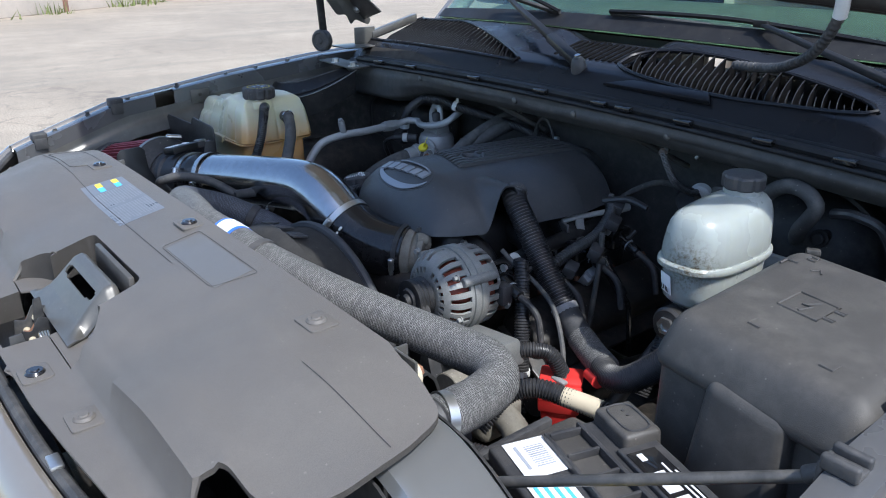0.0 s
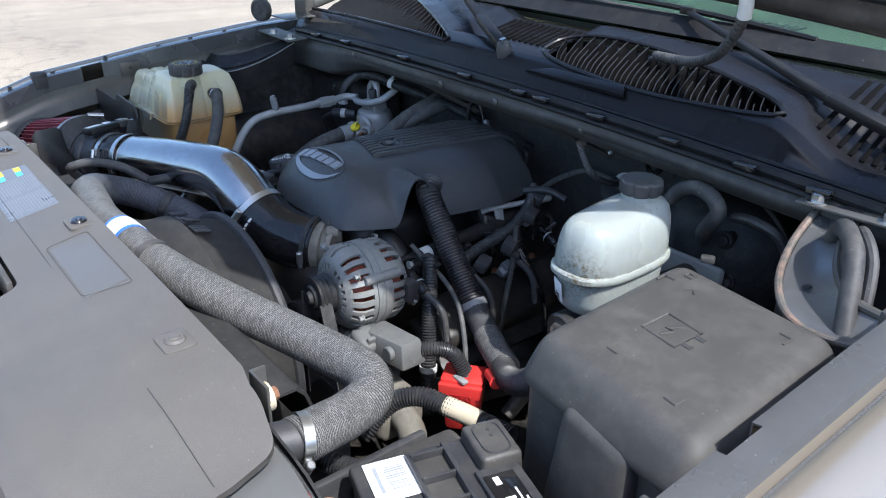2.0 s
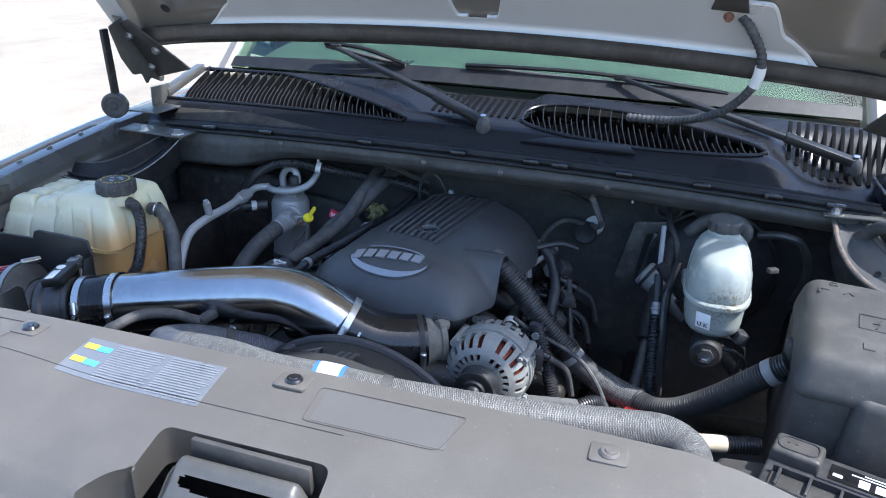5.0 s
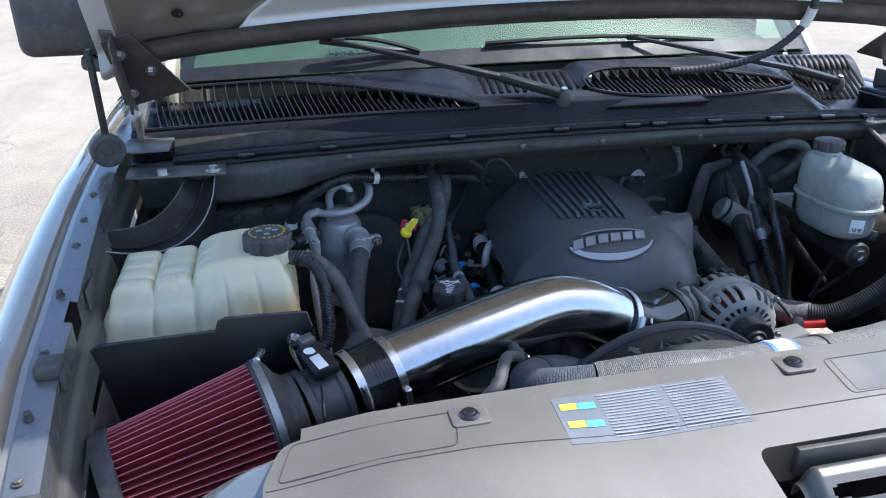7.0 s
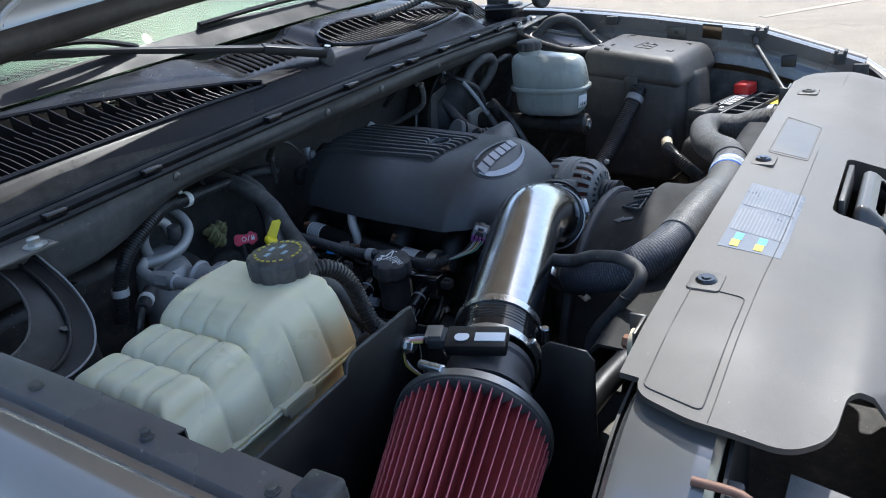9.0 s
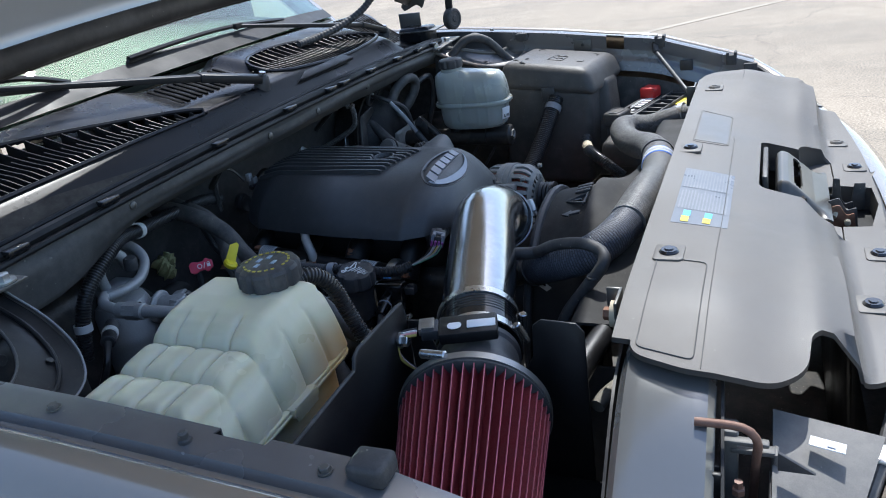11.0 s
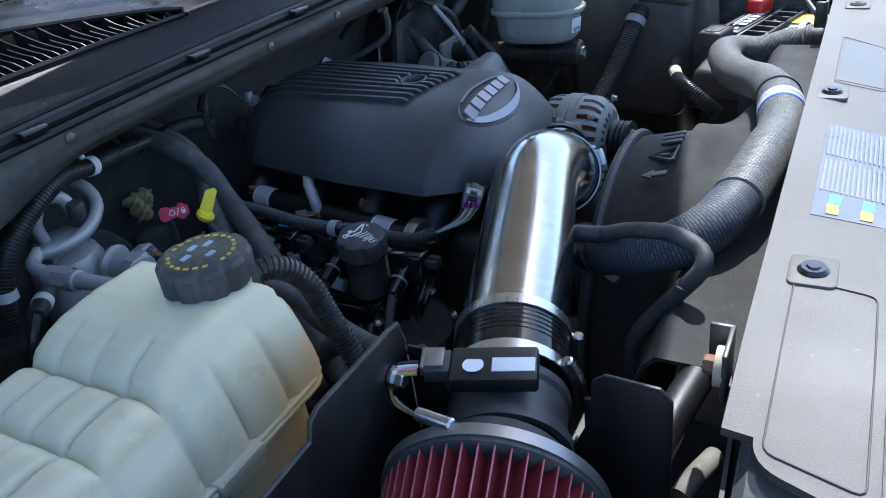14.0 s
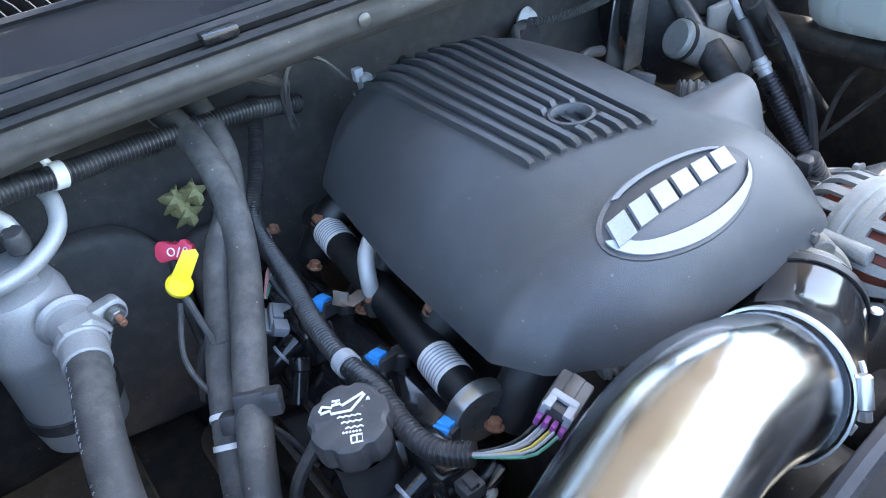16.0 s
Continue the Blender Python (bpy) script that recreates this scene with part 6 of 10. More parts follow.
    part("rear_wall", wall, SHIELD, h)
    YZ = Matrix(((0, 0, 1, 0), (1, 0, 0, 0), (0, 1, 0, 0), (0, 0, 0, 1)))
    part("side_wall", prism([(0.284, 0.84), (0.284, 1.055), (0.262, 1.056), (0.246, 1.0), (0.20, 0.955), (0.15, 0.97), (0.128, 1.02), (0.125, 1.060), (0.115, 1.068), (0.075, 1.066), (0.066, 1.055), (0.066, 0.84)], -0.5735, -0.5705, 0.0006, m=YZ), SHIELD, h)
    part("floor", box((-0.73, 0.16, 0.845), (0.31, 0.25, 0.003), 0.0005), SHIELD, h)
    part("edge_trim", tube([(-0.885, 0.2855, 1.051), (-0.86, 0.2855, 1.067), (-0.706, 0.2855, 1.069), (-0.700, 0.2855, 1.083), (-0.690, 0.2855, 1.087), (-0.592, 0.2855, 1.084), (-0.580, 0.2855, 1.082), (-0.574, 0.2855, 1.060)], 0.0022, 6, curve=False), RUBBER, h)
    hex_bolt((-0.601, 0.283, 1.044), (0, -1, 0), 0.0075, 0.012, STEEL, h)


intake()


# ---- coolant reservoir ----
def ribbed_cap(name, p, d, r, h, mat, parent, lobes=14, label=""):
    return part(name, lathe([(0, 0), (r * 0.93, 0), (r, h * 0.12), (r, h * 0.78), (r * 0.94, h * 0.93), (r * 0.80, h), (0, h)], p, d, lobes * 10,
                            wave=lambda a, z: 1 - (0.085 if z < h * 0.99 else 0.03) * max(0.0, math.cos(a * lobes)) ** 2), mat, parent, label, 25)


def coolant_reservoir():
    c = thing("coolant_reservoir", (-0.75, 0.45, 0.88), "milky plastic coolant reservoir with amber staining", "coolant reservoir")
    x0, x1, y0, y1 = -0.860, -0.606, 0.378, 0.530          # the top; the walls splay by SPLAY on their way down
    rows = [0.0, 0.25, 0.47, 0.65, 0.83, 1.0]               # cells along the tank, from the fender to the engine

    def pillow(t):
        """1 over the middle of a cell, falling to 0 in the narrow creases on both sides of it."""
        return (1 - abs(2 * (t % 1) - 1) ** 5.0) ** 0.6

    def along(u):
        for a, b in zip(rows, rows[1:]):
            if u <= b:
                return (u - a) / (b - a)
        return 1.0

    def height(x, y):
        """Top of the tank: two low rows of pillows by the fender, then a fluted slope up to the shoulder under the cap."""
        u, v = (x - x0) / (x1 - x0), (y - y0) / (y1 - y0)
        base = lerp_table([(0, 1.106), (0.25, 1.108), (0.47, 1.112), (0.50, 1.116), (0.56, 1.124), (0.62, 1.128), (0.75, 1.131), (1.0, 1.128)], u)
        low = 1 - ease((u - 0.47) / 0.05)
        slope = (1 - ease((u - 0.56) / 0.10)) * (1 - low)
        crease = 0.0135 * low * (1 - pillow(along(u)) * pillow(v * 4)) + 0.0085 * slope * (1 - pillow(v * 4)) + 0.012 * (1 - low) * (1 - ease((u - 0.47) / 0.03))
        d, r = min(u * (x1 - x0), (1 - u) * (x1 - x0), v * (y1 - y0), (1 - v) * (y1 - y0)), 0.020
        return base - crease - (r - math.sqrt(max(0.0, r * r - max(0.0, r - d) ** 2))) * 1.0

    nx, ny = 110, 72
    bm = BM()
    top = [[bm.verts.new((x, y, height(x, y))) for y in span(y0, y1, ny)] for x in span(x0, x1, nx)]
    for i in range(nx - 1):
        for j in range(ny - 1):
            bm.faces.new((top[i][j], top[i + 1][j], top[i + 1][j + 1], top[i][j + 1]))
    ringv = [top[i][0] for i in range(nx)] + [top[-1][j] for j in range(1, ny)] + [top[i][-1] for i in range(nx - 2, -1, -1)] + [top[0][j] for j in range(ny - 2, 0, -1)]
    cx, cy = (x0 + x1) / 2, (y0 + y1) / 2

    def flute(p, k):
        """Upright flutes down the splayed sides."""
        wall_x = abs(p.x - x0) < 1e-4 or abs(p.x - x1) < 1e-4
        t = (p.y - y0) / (y1 - y0) * 4 if wall_x else along((p.x - x0) / (x1 - x0))
        f = 0.0075 * pillow(t) * k ** 0.5
        n = Vector((math.copysign(1, p.x - cx), 0, 0)) if wall_x else Vector((0, math.copysign(1, p.y - cy), 0))
        sx = 0.012 * (p.x - cx) / (x1 - cx) * k
        sy = 0.012 * (p.y - cy) / (y1 - cy) * k
        return n * f + Vector((sx, sy, 0))

    last = ringv
    for k, zf in ((0.15, 0.06), (0.35, 0.2), (0.6, 0.45), (0.85, 0.75), (1.0, 1.0)):
        cur = []
        for v in ringv:
            p = v.co + flute(v.co, k)
            cur.append(bm.verts.new((p.x, p.y, v.co.z + (1.030 - v.co.z) * zf)))
        m = len(cur)
        for i in range(m):
            bm.faces.new((last[i], last[(i + 1) % m], cur[(i + 1) % m], cur[i]))
        last = cur
    part("tank", bm, MILKY, c, angle=70)
    o = round_outline([(x0 - 0.022, y0 - 0.024), (x1 + 0.016, y0 - 0.024), (x1 + 0.016, y1 + 0.022), (x0 - 0.022, y1 + 0.022)], 0.03)
    part("flange", join(prism(o, 1.0225, 1.0265, 0.0015), prism([(cx + (x - cx) * 0.985, cy + (y - cy) * 0.985) for x, y in o], 1.027, 1.031, 0.0015)), MILKY, c)
    o2 = round_outline([(x0 - 0.006, y0 - 0.006), (x1 + 0.004, y0 - 0.006), (x1 + 0.004, y1 + 0.006), (x0 - 0.006, y1 + 0.006)], 0.03)
    part("lower_tank", prism(o2, 0.90, 1.022, 0.012, 3), MILKY, c)
    part("flange_clip", join(box((-0.714, y0 - 0.022, 1.0265), (0.050, 0.013, 0.012), 0.002), box((-0.714, y0 - 0.027, 1.024), (0.042, 0.003, 0.018), 0.001)), MILKY, c)
    part("neck", lathe([(0.033, 0), (0.030, 0.018), (0.034, 0.020), (0.034, 0.026), (0, 0.026)], (-0.626, 0.428, 1.106), (0, 0, 1), 28), MILKY, c)
    cap = ribbed_cap("cap", (-0.626, 0.428, 1.128), (0, 0, 1), 0.0385, 0.027, RUBBER, c, 10, "black fluted screw cap")
    yp = material("faded_yellow_print", (0.40, 0.33, 0.05), 0.6, vary=0.4, scale=300)
    for k in range(22):
        a = 2 * math.pi * k / 22
        if k % 8 != 7:
            part("print_mark", box((-0.626 + 0.0265 * math.cos(a), 0.428 + 0.0265 * math.sin(a), 1.1553), (0.0028, 0.0042, 0.0010), 0, rot=(0, 0, math.degrees(a))), yp, cap)
    bp = material("faded_blue_print", (0.25, 0.33, 0.45), 0.6, vary=0.3, scale=300)
    for dx, dy in ((-0.012, 0.006), (0.012, 0.004), (0.0, -0.010), (0.002, 0.012)):
        part("print_mark", box((-0.626 + dx, 0.428 + dy, 1.1553), (0.009, 0.005, 0.0012), 0.0003), bp, cap)
    h = thing("overflow_hose", (-0.55, 0.42, 0.9), "black corrugated overflow hose from the coolant reservoir", "hose")
    part("loom", tube([(-0.594, 0.424, 1.110), (-0.572, 0.412, 1.110), (-0.552, 0.398, 1.088), (-0.546, 0.382, 1.04), (-0.552, 0.358, 0.990), (-0.600, 0.325, 0.965), (-0.68, 0.312, 0.955), (-0.76, 0.308, 0.94)], 0.0105, 14, ribs=0.0046, depth=0.0016), CONDUIT, h)
    part("hose_end", cyl((-0.600, 0.428, 1.110), (-0.584, 0.419, 1.110), 0.0118, seg=18), RUBBER, h)
    v = thing("vent_hose", (-0.53, 0.45, 0.9), "smooth black rubber hose beside the coolant reservoir", "hose")
    part("hose", tube([(-0.585, 0.470, 1.085), (-0.560, 0.468, 1.084), (-0.525, 0.452, 1.05), (-0.500, 0.420, 0.99), (-0.47, 0.37, 0.93), (-0.46, 0.33, 0.88)], 0.013, 14), GRUBBER, v)
    part("spring_clip", tube([(-0.566, 0.470 + 0.0145 * math.cos(a), 1.085 + 0.0145 * math.sin(a)) for a in span(0, 6.2, 20)], 0.0022, 6, curve=False), STEEL, v)
    return c


coolant_reservoir()


# ---- air-conditioning accumulator and lines ----
def accumulator():
    a = thing("accumulator", (-0.485, 0.862, 0.82), "grey aluminium air-conditioning accumulator canister", "accumulator")
    part("canister", lathe([(0, 0), (0.030, 0.002), (0.045, 0.016), (0.0475, 0.034), (0.0475, 0.13), (0.049, 0.134), (0.049, 0.146), (0.0475, 0.15), (0.0475, 0.188), (0.042, 0.202), (0.028, 0.210), (0, 0.212)], (-0.485, 0.862, 0.80), (0, 0, 1), 40), ACCALU, a)
    part("rubber_band", lathe([(0.0475, 0), (0.0500, 0.001), (0.0500, 0.015), (0.0475, 0.016)], (-0.485, 0.862, 0.845), (0, 0, 1), 40), RUBBER, a)
    part("head", hexa([(-0.515, 0.84, 1.005), (-0.455, 0.84, 1.005), (-0.455, 0.885, 1.005), (-0.515, 0.885, 1.005)], [(-0.512, 0.843, 1.03), (-0.458, 0.843, 1.03), (-0.458, 0.882, 1.03), (-0.512, 0.882, 1.03)], 0.004), ACCALU, a)
    part("loop", tube([(-0.500, 0.862, 1.02), (-0.503, 0.862, 1.055), (-0.485, 0.860, 1.078), (-0.462, 0.855, 1.073), (-0.455, 0.85, 1.045)], 0.0085, 12), ACCALU, a)
    part("loop", tube([(-0.530, 0.835, 1.030), (-0.50, 0.820, 1.030), (-0.46, 0.825, 1.032), (-0.425, 0.845, 1.045), (-0.415, 0.87, 1.062), (-0.42, 0.90, 1.075)], 0.0085, 12), ACCALU, a)
    part("service_cap", lathe([(0, 0), (0.011, 0), (0.011, 0.018), (0.009, 0.021), (0, 0.021)], (-0.458, 0.842, 1.045), (0, -0.2, 1), 16), RUBBER, a)
    l = thing("refrigerant_line", (-0.55, 0.7, 0.9), "bare aluminium refrigerant line with hex fittings", "pipe")
    part("pipe", tube([(-0.545, 0.46, 0.86), (-0.552, 0.50, 0.95), (-0.556, 0.545, 1.005), (-0.550, 0.600, 1.022), (-0.548, 0.68, 1.024), (-0.555, 0.758, 1.026)], 0.0095, 14), ACCALU, l)
    part("fitting", join(lathe([(0.0145, 0), (0.0145, 0.024)], (-0.5535, 0.745, 1.0255), (-0.05, 1, 0.0), 6), cyl((-0.553, 0.735, 1.025), (-0.556, 0.785, 1.026), 0.0125, seg=18)), ACCALU, l)
    part("pipe", tube([(-0.556, 0.785, 1.026), (-0.552, 0.815, 1.032), (-0.528, 0.838, 1.032)], 0.0085, 12), ACCALU, l)
    part("valve", join(cyl((-0.548, 0.612, 1.03), (-0.548, 0.606, 1.06), 0.0085, seg=14), cyl((-0.548, 0.606, 1.058), (-0.548, 0.604, 1.066), 0.006, seg=14)), GREYPL, l)
    s = thing("suction_hose", (-0.45, 0.72, 0.85), "black rubber suction hose with aluminium crimp collar", "hose")
    part("hose", tube([(-0.452, 0.770, 0.968), (-0.460, 0.72, 0.960), (-0.475, 0.66, 0.935), (-0.485, 0.60, 0.89), (-0.48, 0.54, 0.83)], 0.019, 16), GRUBBER, s)
    part("collar", join(cyl((-0.456, 0.742, 0.964), (-0.449, 0.792, 0.972), 0.0215, seg=20), cyl((-0.452, 0.765, 0.968), (-0.451, 0.776, 0.9695), 0.0235, seg=20)), ACCALU, s)
    part("pipe", tube([(-0.449, 0.79, 0.972), (-0.455, 0.815, 0.977), (-0.468, 0.830, 0.98)], 0.014, 14), ACCALU, s)
    ax = Vector((0.013, -0.100, -0.016)).normalized()
    p0 = Vector((-0.455, 0.815, 0.975))
    part("port_flange", lathe([(0.017, 0.0), (0.027, 0.001), (0.028, 0.005), (0.025, 0.009), (0.021, 0.010), (0.021, 0.030), (0.0225, 0.031), (0.0225, 0.034), (0.019, 0.036)], p0, ax, 32), ACCALU, a)
    part("port_lug", prism(round_outline([(-0.014, -0.010), (0.046, -0.012), (0.050, 0.0), (0.046, 0.012), (-0.014, 0.010)], 0.010, 5), -0.011, 0.011, 0.003, m=Matrix.Translation(p0 + ax * 0.022) @ pose(0, 0, 0, 78, 0, 8)), ACCALU, a)
    hex_bolt(p0 + ax * 0.030 + Vector((0.036, 0, 0.004)), ax, 0.0075, 0.008, STEELWORN, a)
    part("stud", cyl(p0 + ax * 0.036 + Vector((0.036, 0, 0.004)), p0 + ax * 0.050 + Vector((0.036, 0, 0.004)), 0.0036, seg=12), RUST, a)
    part("hex_collar", lathe([(0.020, 0.0), (0.0265, 0.003), (0.0265, 0.016), (0.022, 0.019)], Vector((-0.4505, 0.785, 0.971)), ax, 6), ACCALU, s)
    run = even_path([(-0.452, 0.770, 0.968), (-0.460, 0.72, 0.960), (-0.475, 0.66, 0.935), (-0.485, 0.60, 0.89), (-0.48, 0.54, 0.83)], 0.0055)
    rnd = random.Random(21)
    for k in range(5, len(run) - 2):
        if rnd.random() < 0.72:
            dirn = (run[k + 1] - run[k]).normalized()
            out = Vector((-0.80, -0.05, 0.60))
            out = (out - dirn * out.dot(dirn)).normalized()
            c = run[k] + out * 0.0190
            across = dirn.cross(out)
            part("print_bar", tube([c - across * 0.0016, c + across * rnd.uniform(0.0004, 0.0018), c + across * 0.0012 + dirn * rnd.uniform(0.0012, 0.0030)], 0.0006, 5, curve=False), GREYPRINT, s)
    w = thing("pressure_switch", (-0.56, 0.82, 0.9), "small black pressure switch with grey collar", "switch")
    part("body", cyl((-0.535, 0.835, 0.985), (-0.585, 0.795, 0.985), 0.011, seg=16), PLASTIC, w)
    part("collar", cyl((-0.556, 0.818, 0.985), (-0.566, 0.810, 0.985), 0.0125, seg=16), WHITEPL, w)
    part("lead", tube([(-0.585, 0.795, 0.985), (-0.61, 0.78, 0.965), (-0.62, 0.80, 0.92)], 0.006, 8), CONDUIT, w)


accumulator()


def firewall_loom():
    """Corrugated loom along the firewall, and the heater hoses."""
    l = thing("firewall_loom", (-0.4, 0.85, 1.0), "black corrugated wiring loom clipped along the firewall", "wiring loom")
    part("loom", tube([(-0.60, 0.835, 0.96), (-0.585, 0.830, 1.02), (-0.56, 0.828, 1.06), (-0.50, 0.828, 1.095), (-0.450, 0.848, 1.098), (-0.40, 0.862, 1.088), (-0.332, 0.880, 1.078), (-0.25, 0.893, 1.068), (-0.187, 0.905, 1.058), (-0.13, 0.915, 1.04)], 0.0108, 14, ribs=0.0044, depth=0.0016), CONDUIT, l)
    for p, d in (((-0.588, 0.831, 1.01), (0.1, 0, 1)), ((-0.402, 0.862, 1.0885), (1, 0.27, -0.2))):
        part("tie", lathe([(0.0115, -0.006), (0.0135, -0.006), (0.0135, 0.006), (0.0115, 0.006)], p, d, 18), WHITEPL, l)
    part("clip", tube([(-0.404, 0.866, 1.100), (-0.408, 0.872, 1.112), (-0.406, 0.884, 1.114)], 0.004, 8), WHITEPL, l)
    h = thing("heater_hose", (-0.33, 0.75, 0.85), "dark grey rubber heater hose into the firewall", "hose", "heater hoses")
    part("hose", tube([(-0.274, 0.985, 1.078), (-0.273, 0.925, 1.075), (-0.270, 0.855, 1.058), (-0.276, 0.795, 1.032), (-0.292, 0.750, 0.997), (-0.320, 0.694, 0.972), (-0.348, 0.643, 0.949), (-0.371, 0.599, 0.925), (-0.397, 0.549, 0.885), (-0.415, 0.505, 0.83)], 0.0155, 16), GRUBBER, h)
    clamp_band((-0.2735, 0.948, 1.0765), (0.0, 1, 0.06), 0.0160, h, screw=(0, -0.2, 1))
    h2 = thing("heater_hose", (-0.33, 0.75, 0.85), "dark grey rubber heater hose with tan firewall collar", "hose", "heater hoses")
    part("hose", tube([(-0.235, 0.985, 1.074), (-0.240, 0.925, 1.068), (-0.252, 0.850, 1.048), (-0.276, 0.800, 1.018), (-0.311, 0.764, 0.992), (-0.335, 0.728, 0.962), (-0.362, 0.681, 0.933), (-0.386, 0.632, 0.898), (-0.401, 0.600, 0.860), (-0.41, 0.56, 0.79)], 0.0155, 16), GRUBBER, h2)
    part("collar", join(cyl((-0.236, 0.992, 1.076), (-0.247, 0.960, 1.070), 0.018, seg=22), cyl((-0.240, 0.980, 1.074), (-0.242, 0.975, 1.073), 0.0205, seg=22)), BEIGE, h2)
    h3 = thing("heater_hose", (-0.43, 0.40, 0.85), "rubber hose with black mesh sleeve beside the shield", "hose", "heater hoses")
    part("hose", tube([(-0.40, 0.57, 0.83), (-0.44, 0.48, 0.91), (-0.485, 0.41, 0.960), (-0.52, 0.345, 0.965)], 0.0135, 14), GRUBBER, h3)
    part("sleeve", tube([(-0.50, 0.385, 0.973), (-0.525, 0.335, 0.963), (-0.545, 0.295, 0.945), (-0.55, 0.27, 0.92)], 0.0155, 14), MESHSLV, h3)
    d = thing("oil_dipstick", (-0.36, 0.70, 0.9), "yellow ring-handled engine oil dipstick", "dipstick")
    part("handle", join(hexa([(-0.364, 0.724, 1.012), (-0.353, 0.716, 1.012), (-0.353, 0.722, 1.020), (-0.364, 0.730, 1.020)], [(-0.347, 0.722, 1.036), (-0.336, 0.714, 1.036), (-0.336, 0.718, 1.042), (-0.347, 0.726, 1.042)], 0.002), lathe([(0, -0.005), (0.010, -0.005), (0.012, -0.002), (0.012, 0.002), (0.009, 0.005), (0, 0.005)], (-0.361, 0.723, 1.011), (0.25, -0.55, 0.8), 24)), YELLOW, d)
    part("stem", tube([(-0.361, 0.723, 1.006), (-0.358, 0.705, 0.97), (-0.35, 0.66, 0.90), (-0.33, 0.60, 0.80)], 0.0035, 8), RUBBER, d)
    r = thing("transmission_dipstick", (-0.345, 0.79, 0.9), "red transmission dipstick handle with white marks", "dipstick")
    M = Matrix(((0.707, 0.339, -0.62, -0.3395), (-0.707, 0.339, -0.62, 0.8105), (0.0, 0.878, 0.48, 0.992), (0, 0, 0, 1)))
    part("handle", join(prism(round_outline([(-0.020, -0.006), (-0.015, -0.011), (-0.007, -0.010), (-0.004, -0.008), (0.006, -0.008), (0.008, -0.012), (0.014, -0.012), (0.016, -0.008), (0.021, -0.007), (0.021, 0.007), (0.016, 0.008), (0.014, 0.012), (0.008, 0.012), (0.006, 0.008), (-0.004, 0.008), (-0.007, 0.010), (-0.015, 0.011), (-0.020, 0.006)], 0.002, 3), -0.004, 0.004, 0.0015, m=M), lathe([(0, -0.002), (0.008, -0.002), (0.008, 0.008), (0, 0.008)], M @ Vector((-0.011, 0, -0.012)), (0.62, 0.62, -0.48), 16)), REDDIP, r)
    part("mark", tube([M @ Vector((-0.002 + 0.0038 * math.cos(a), 0.0038 * math.sin(a), 0.0042)) for a in span(0, 6.28, 14)], 0.0008, 6, curve=False), WHITE, r)
    part("mark", tube([M @ Vector((0.004, -0.005, 0.0042)), M @ Vector((0.008, 0.005, 0.0042))], 0.0008, 6, curve=False), WHITE, r)
    part("mark", prism([(0.0105, -0.004), (0.0165, -0.004), (0.0165, 0.0015), (0.0105, 0.0015)], 0.0038, 0.0046, 0.0002, m=M), WHITE, r)
    part("mark", tube([M @ Vector((0.0135 + 0.0022 * math.cos(a), 0.0015 + 0.003 * math.sin(a), 0.0042)) for a in span(0, 3.14, 9)], 0.0007, 6, curve=False), WHITE, r)
    part("stem", tube([(-0.342, 0.818, 0.985), (-0.350, 0.805, 0.93), (-0.35, 0.78, 0.85), (-0.33, 0.75, 0.75)], 0.006, 8), STEELBLK, r)
    i = solo("insulation_wad", join(*[lathe([(0, -0.018), (0.012, -0.009), (0.015, 0.004), (0.009, 0.015), (0, 0.020)], (-0.290 + 1.6 * dx, 0.945 + dy, 0.950 + 1.6 * dz), (dx * 10, -1, 1), 12, wave=lambda a, h: 1 + 0.45 * math.sin(a * 5 + h * 500)) for dx, dy, dz in ((0, 0, 0), (0.010, 0.01, 0.010), (-0.004, 0.005, 0.012))]), FOAM, "torn tuft of yellow insulation on the firewall", "insulation")
    return i


firewall_loom()


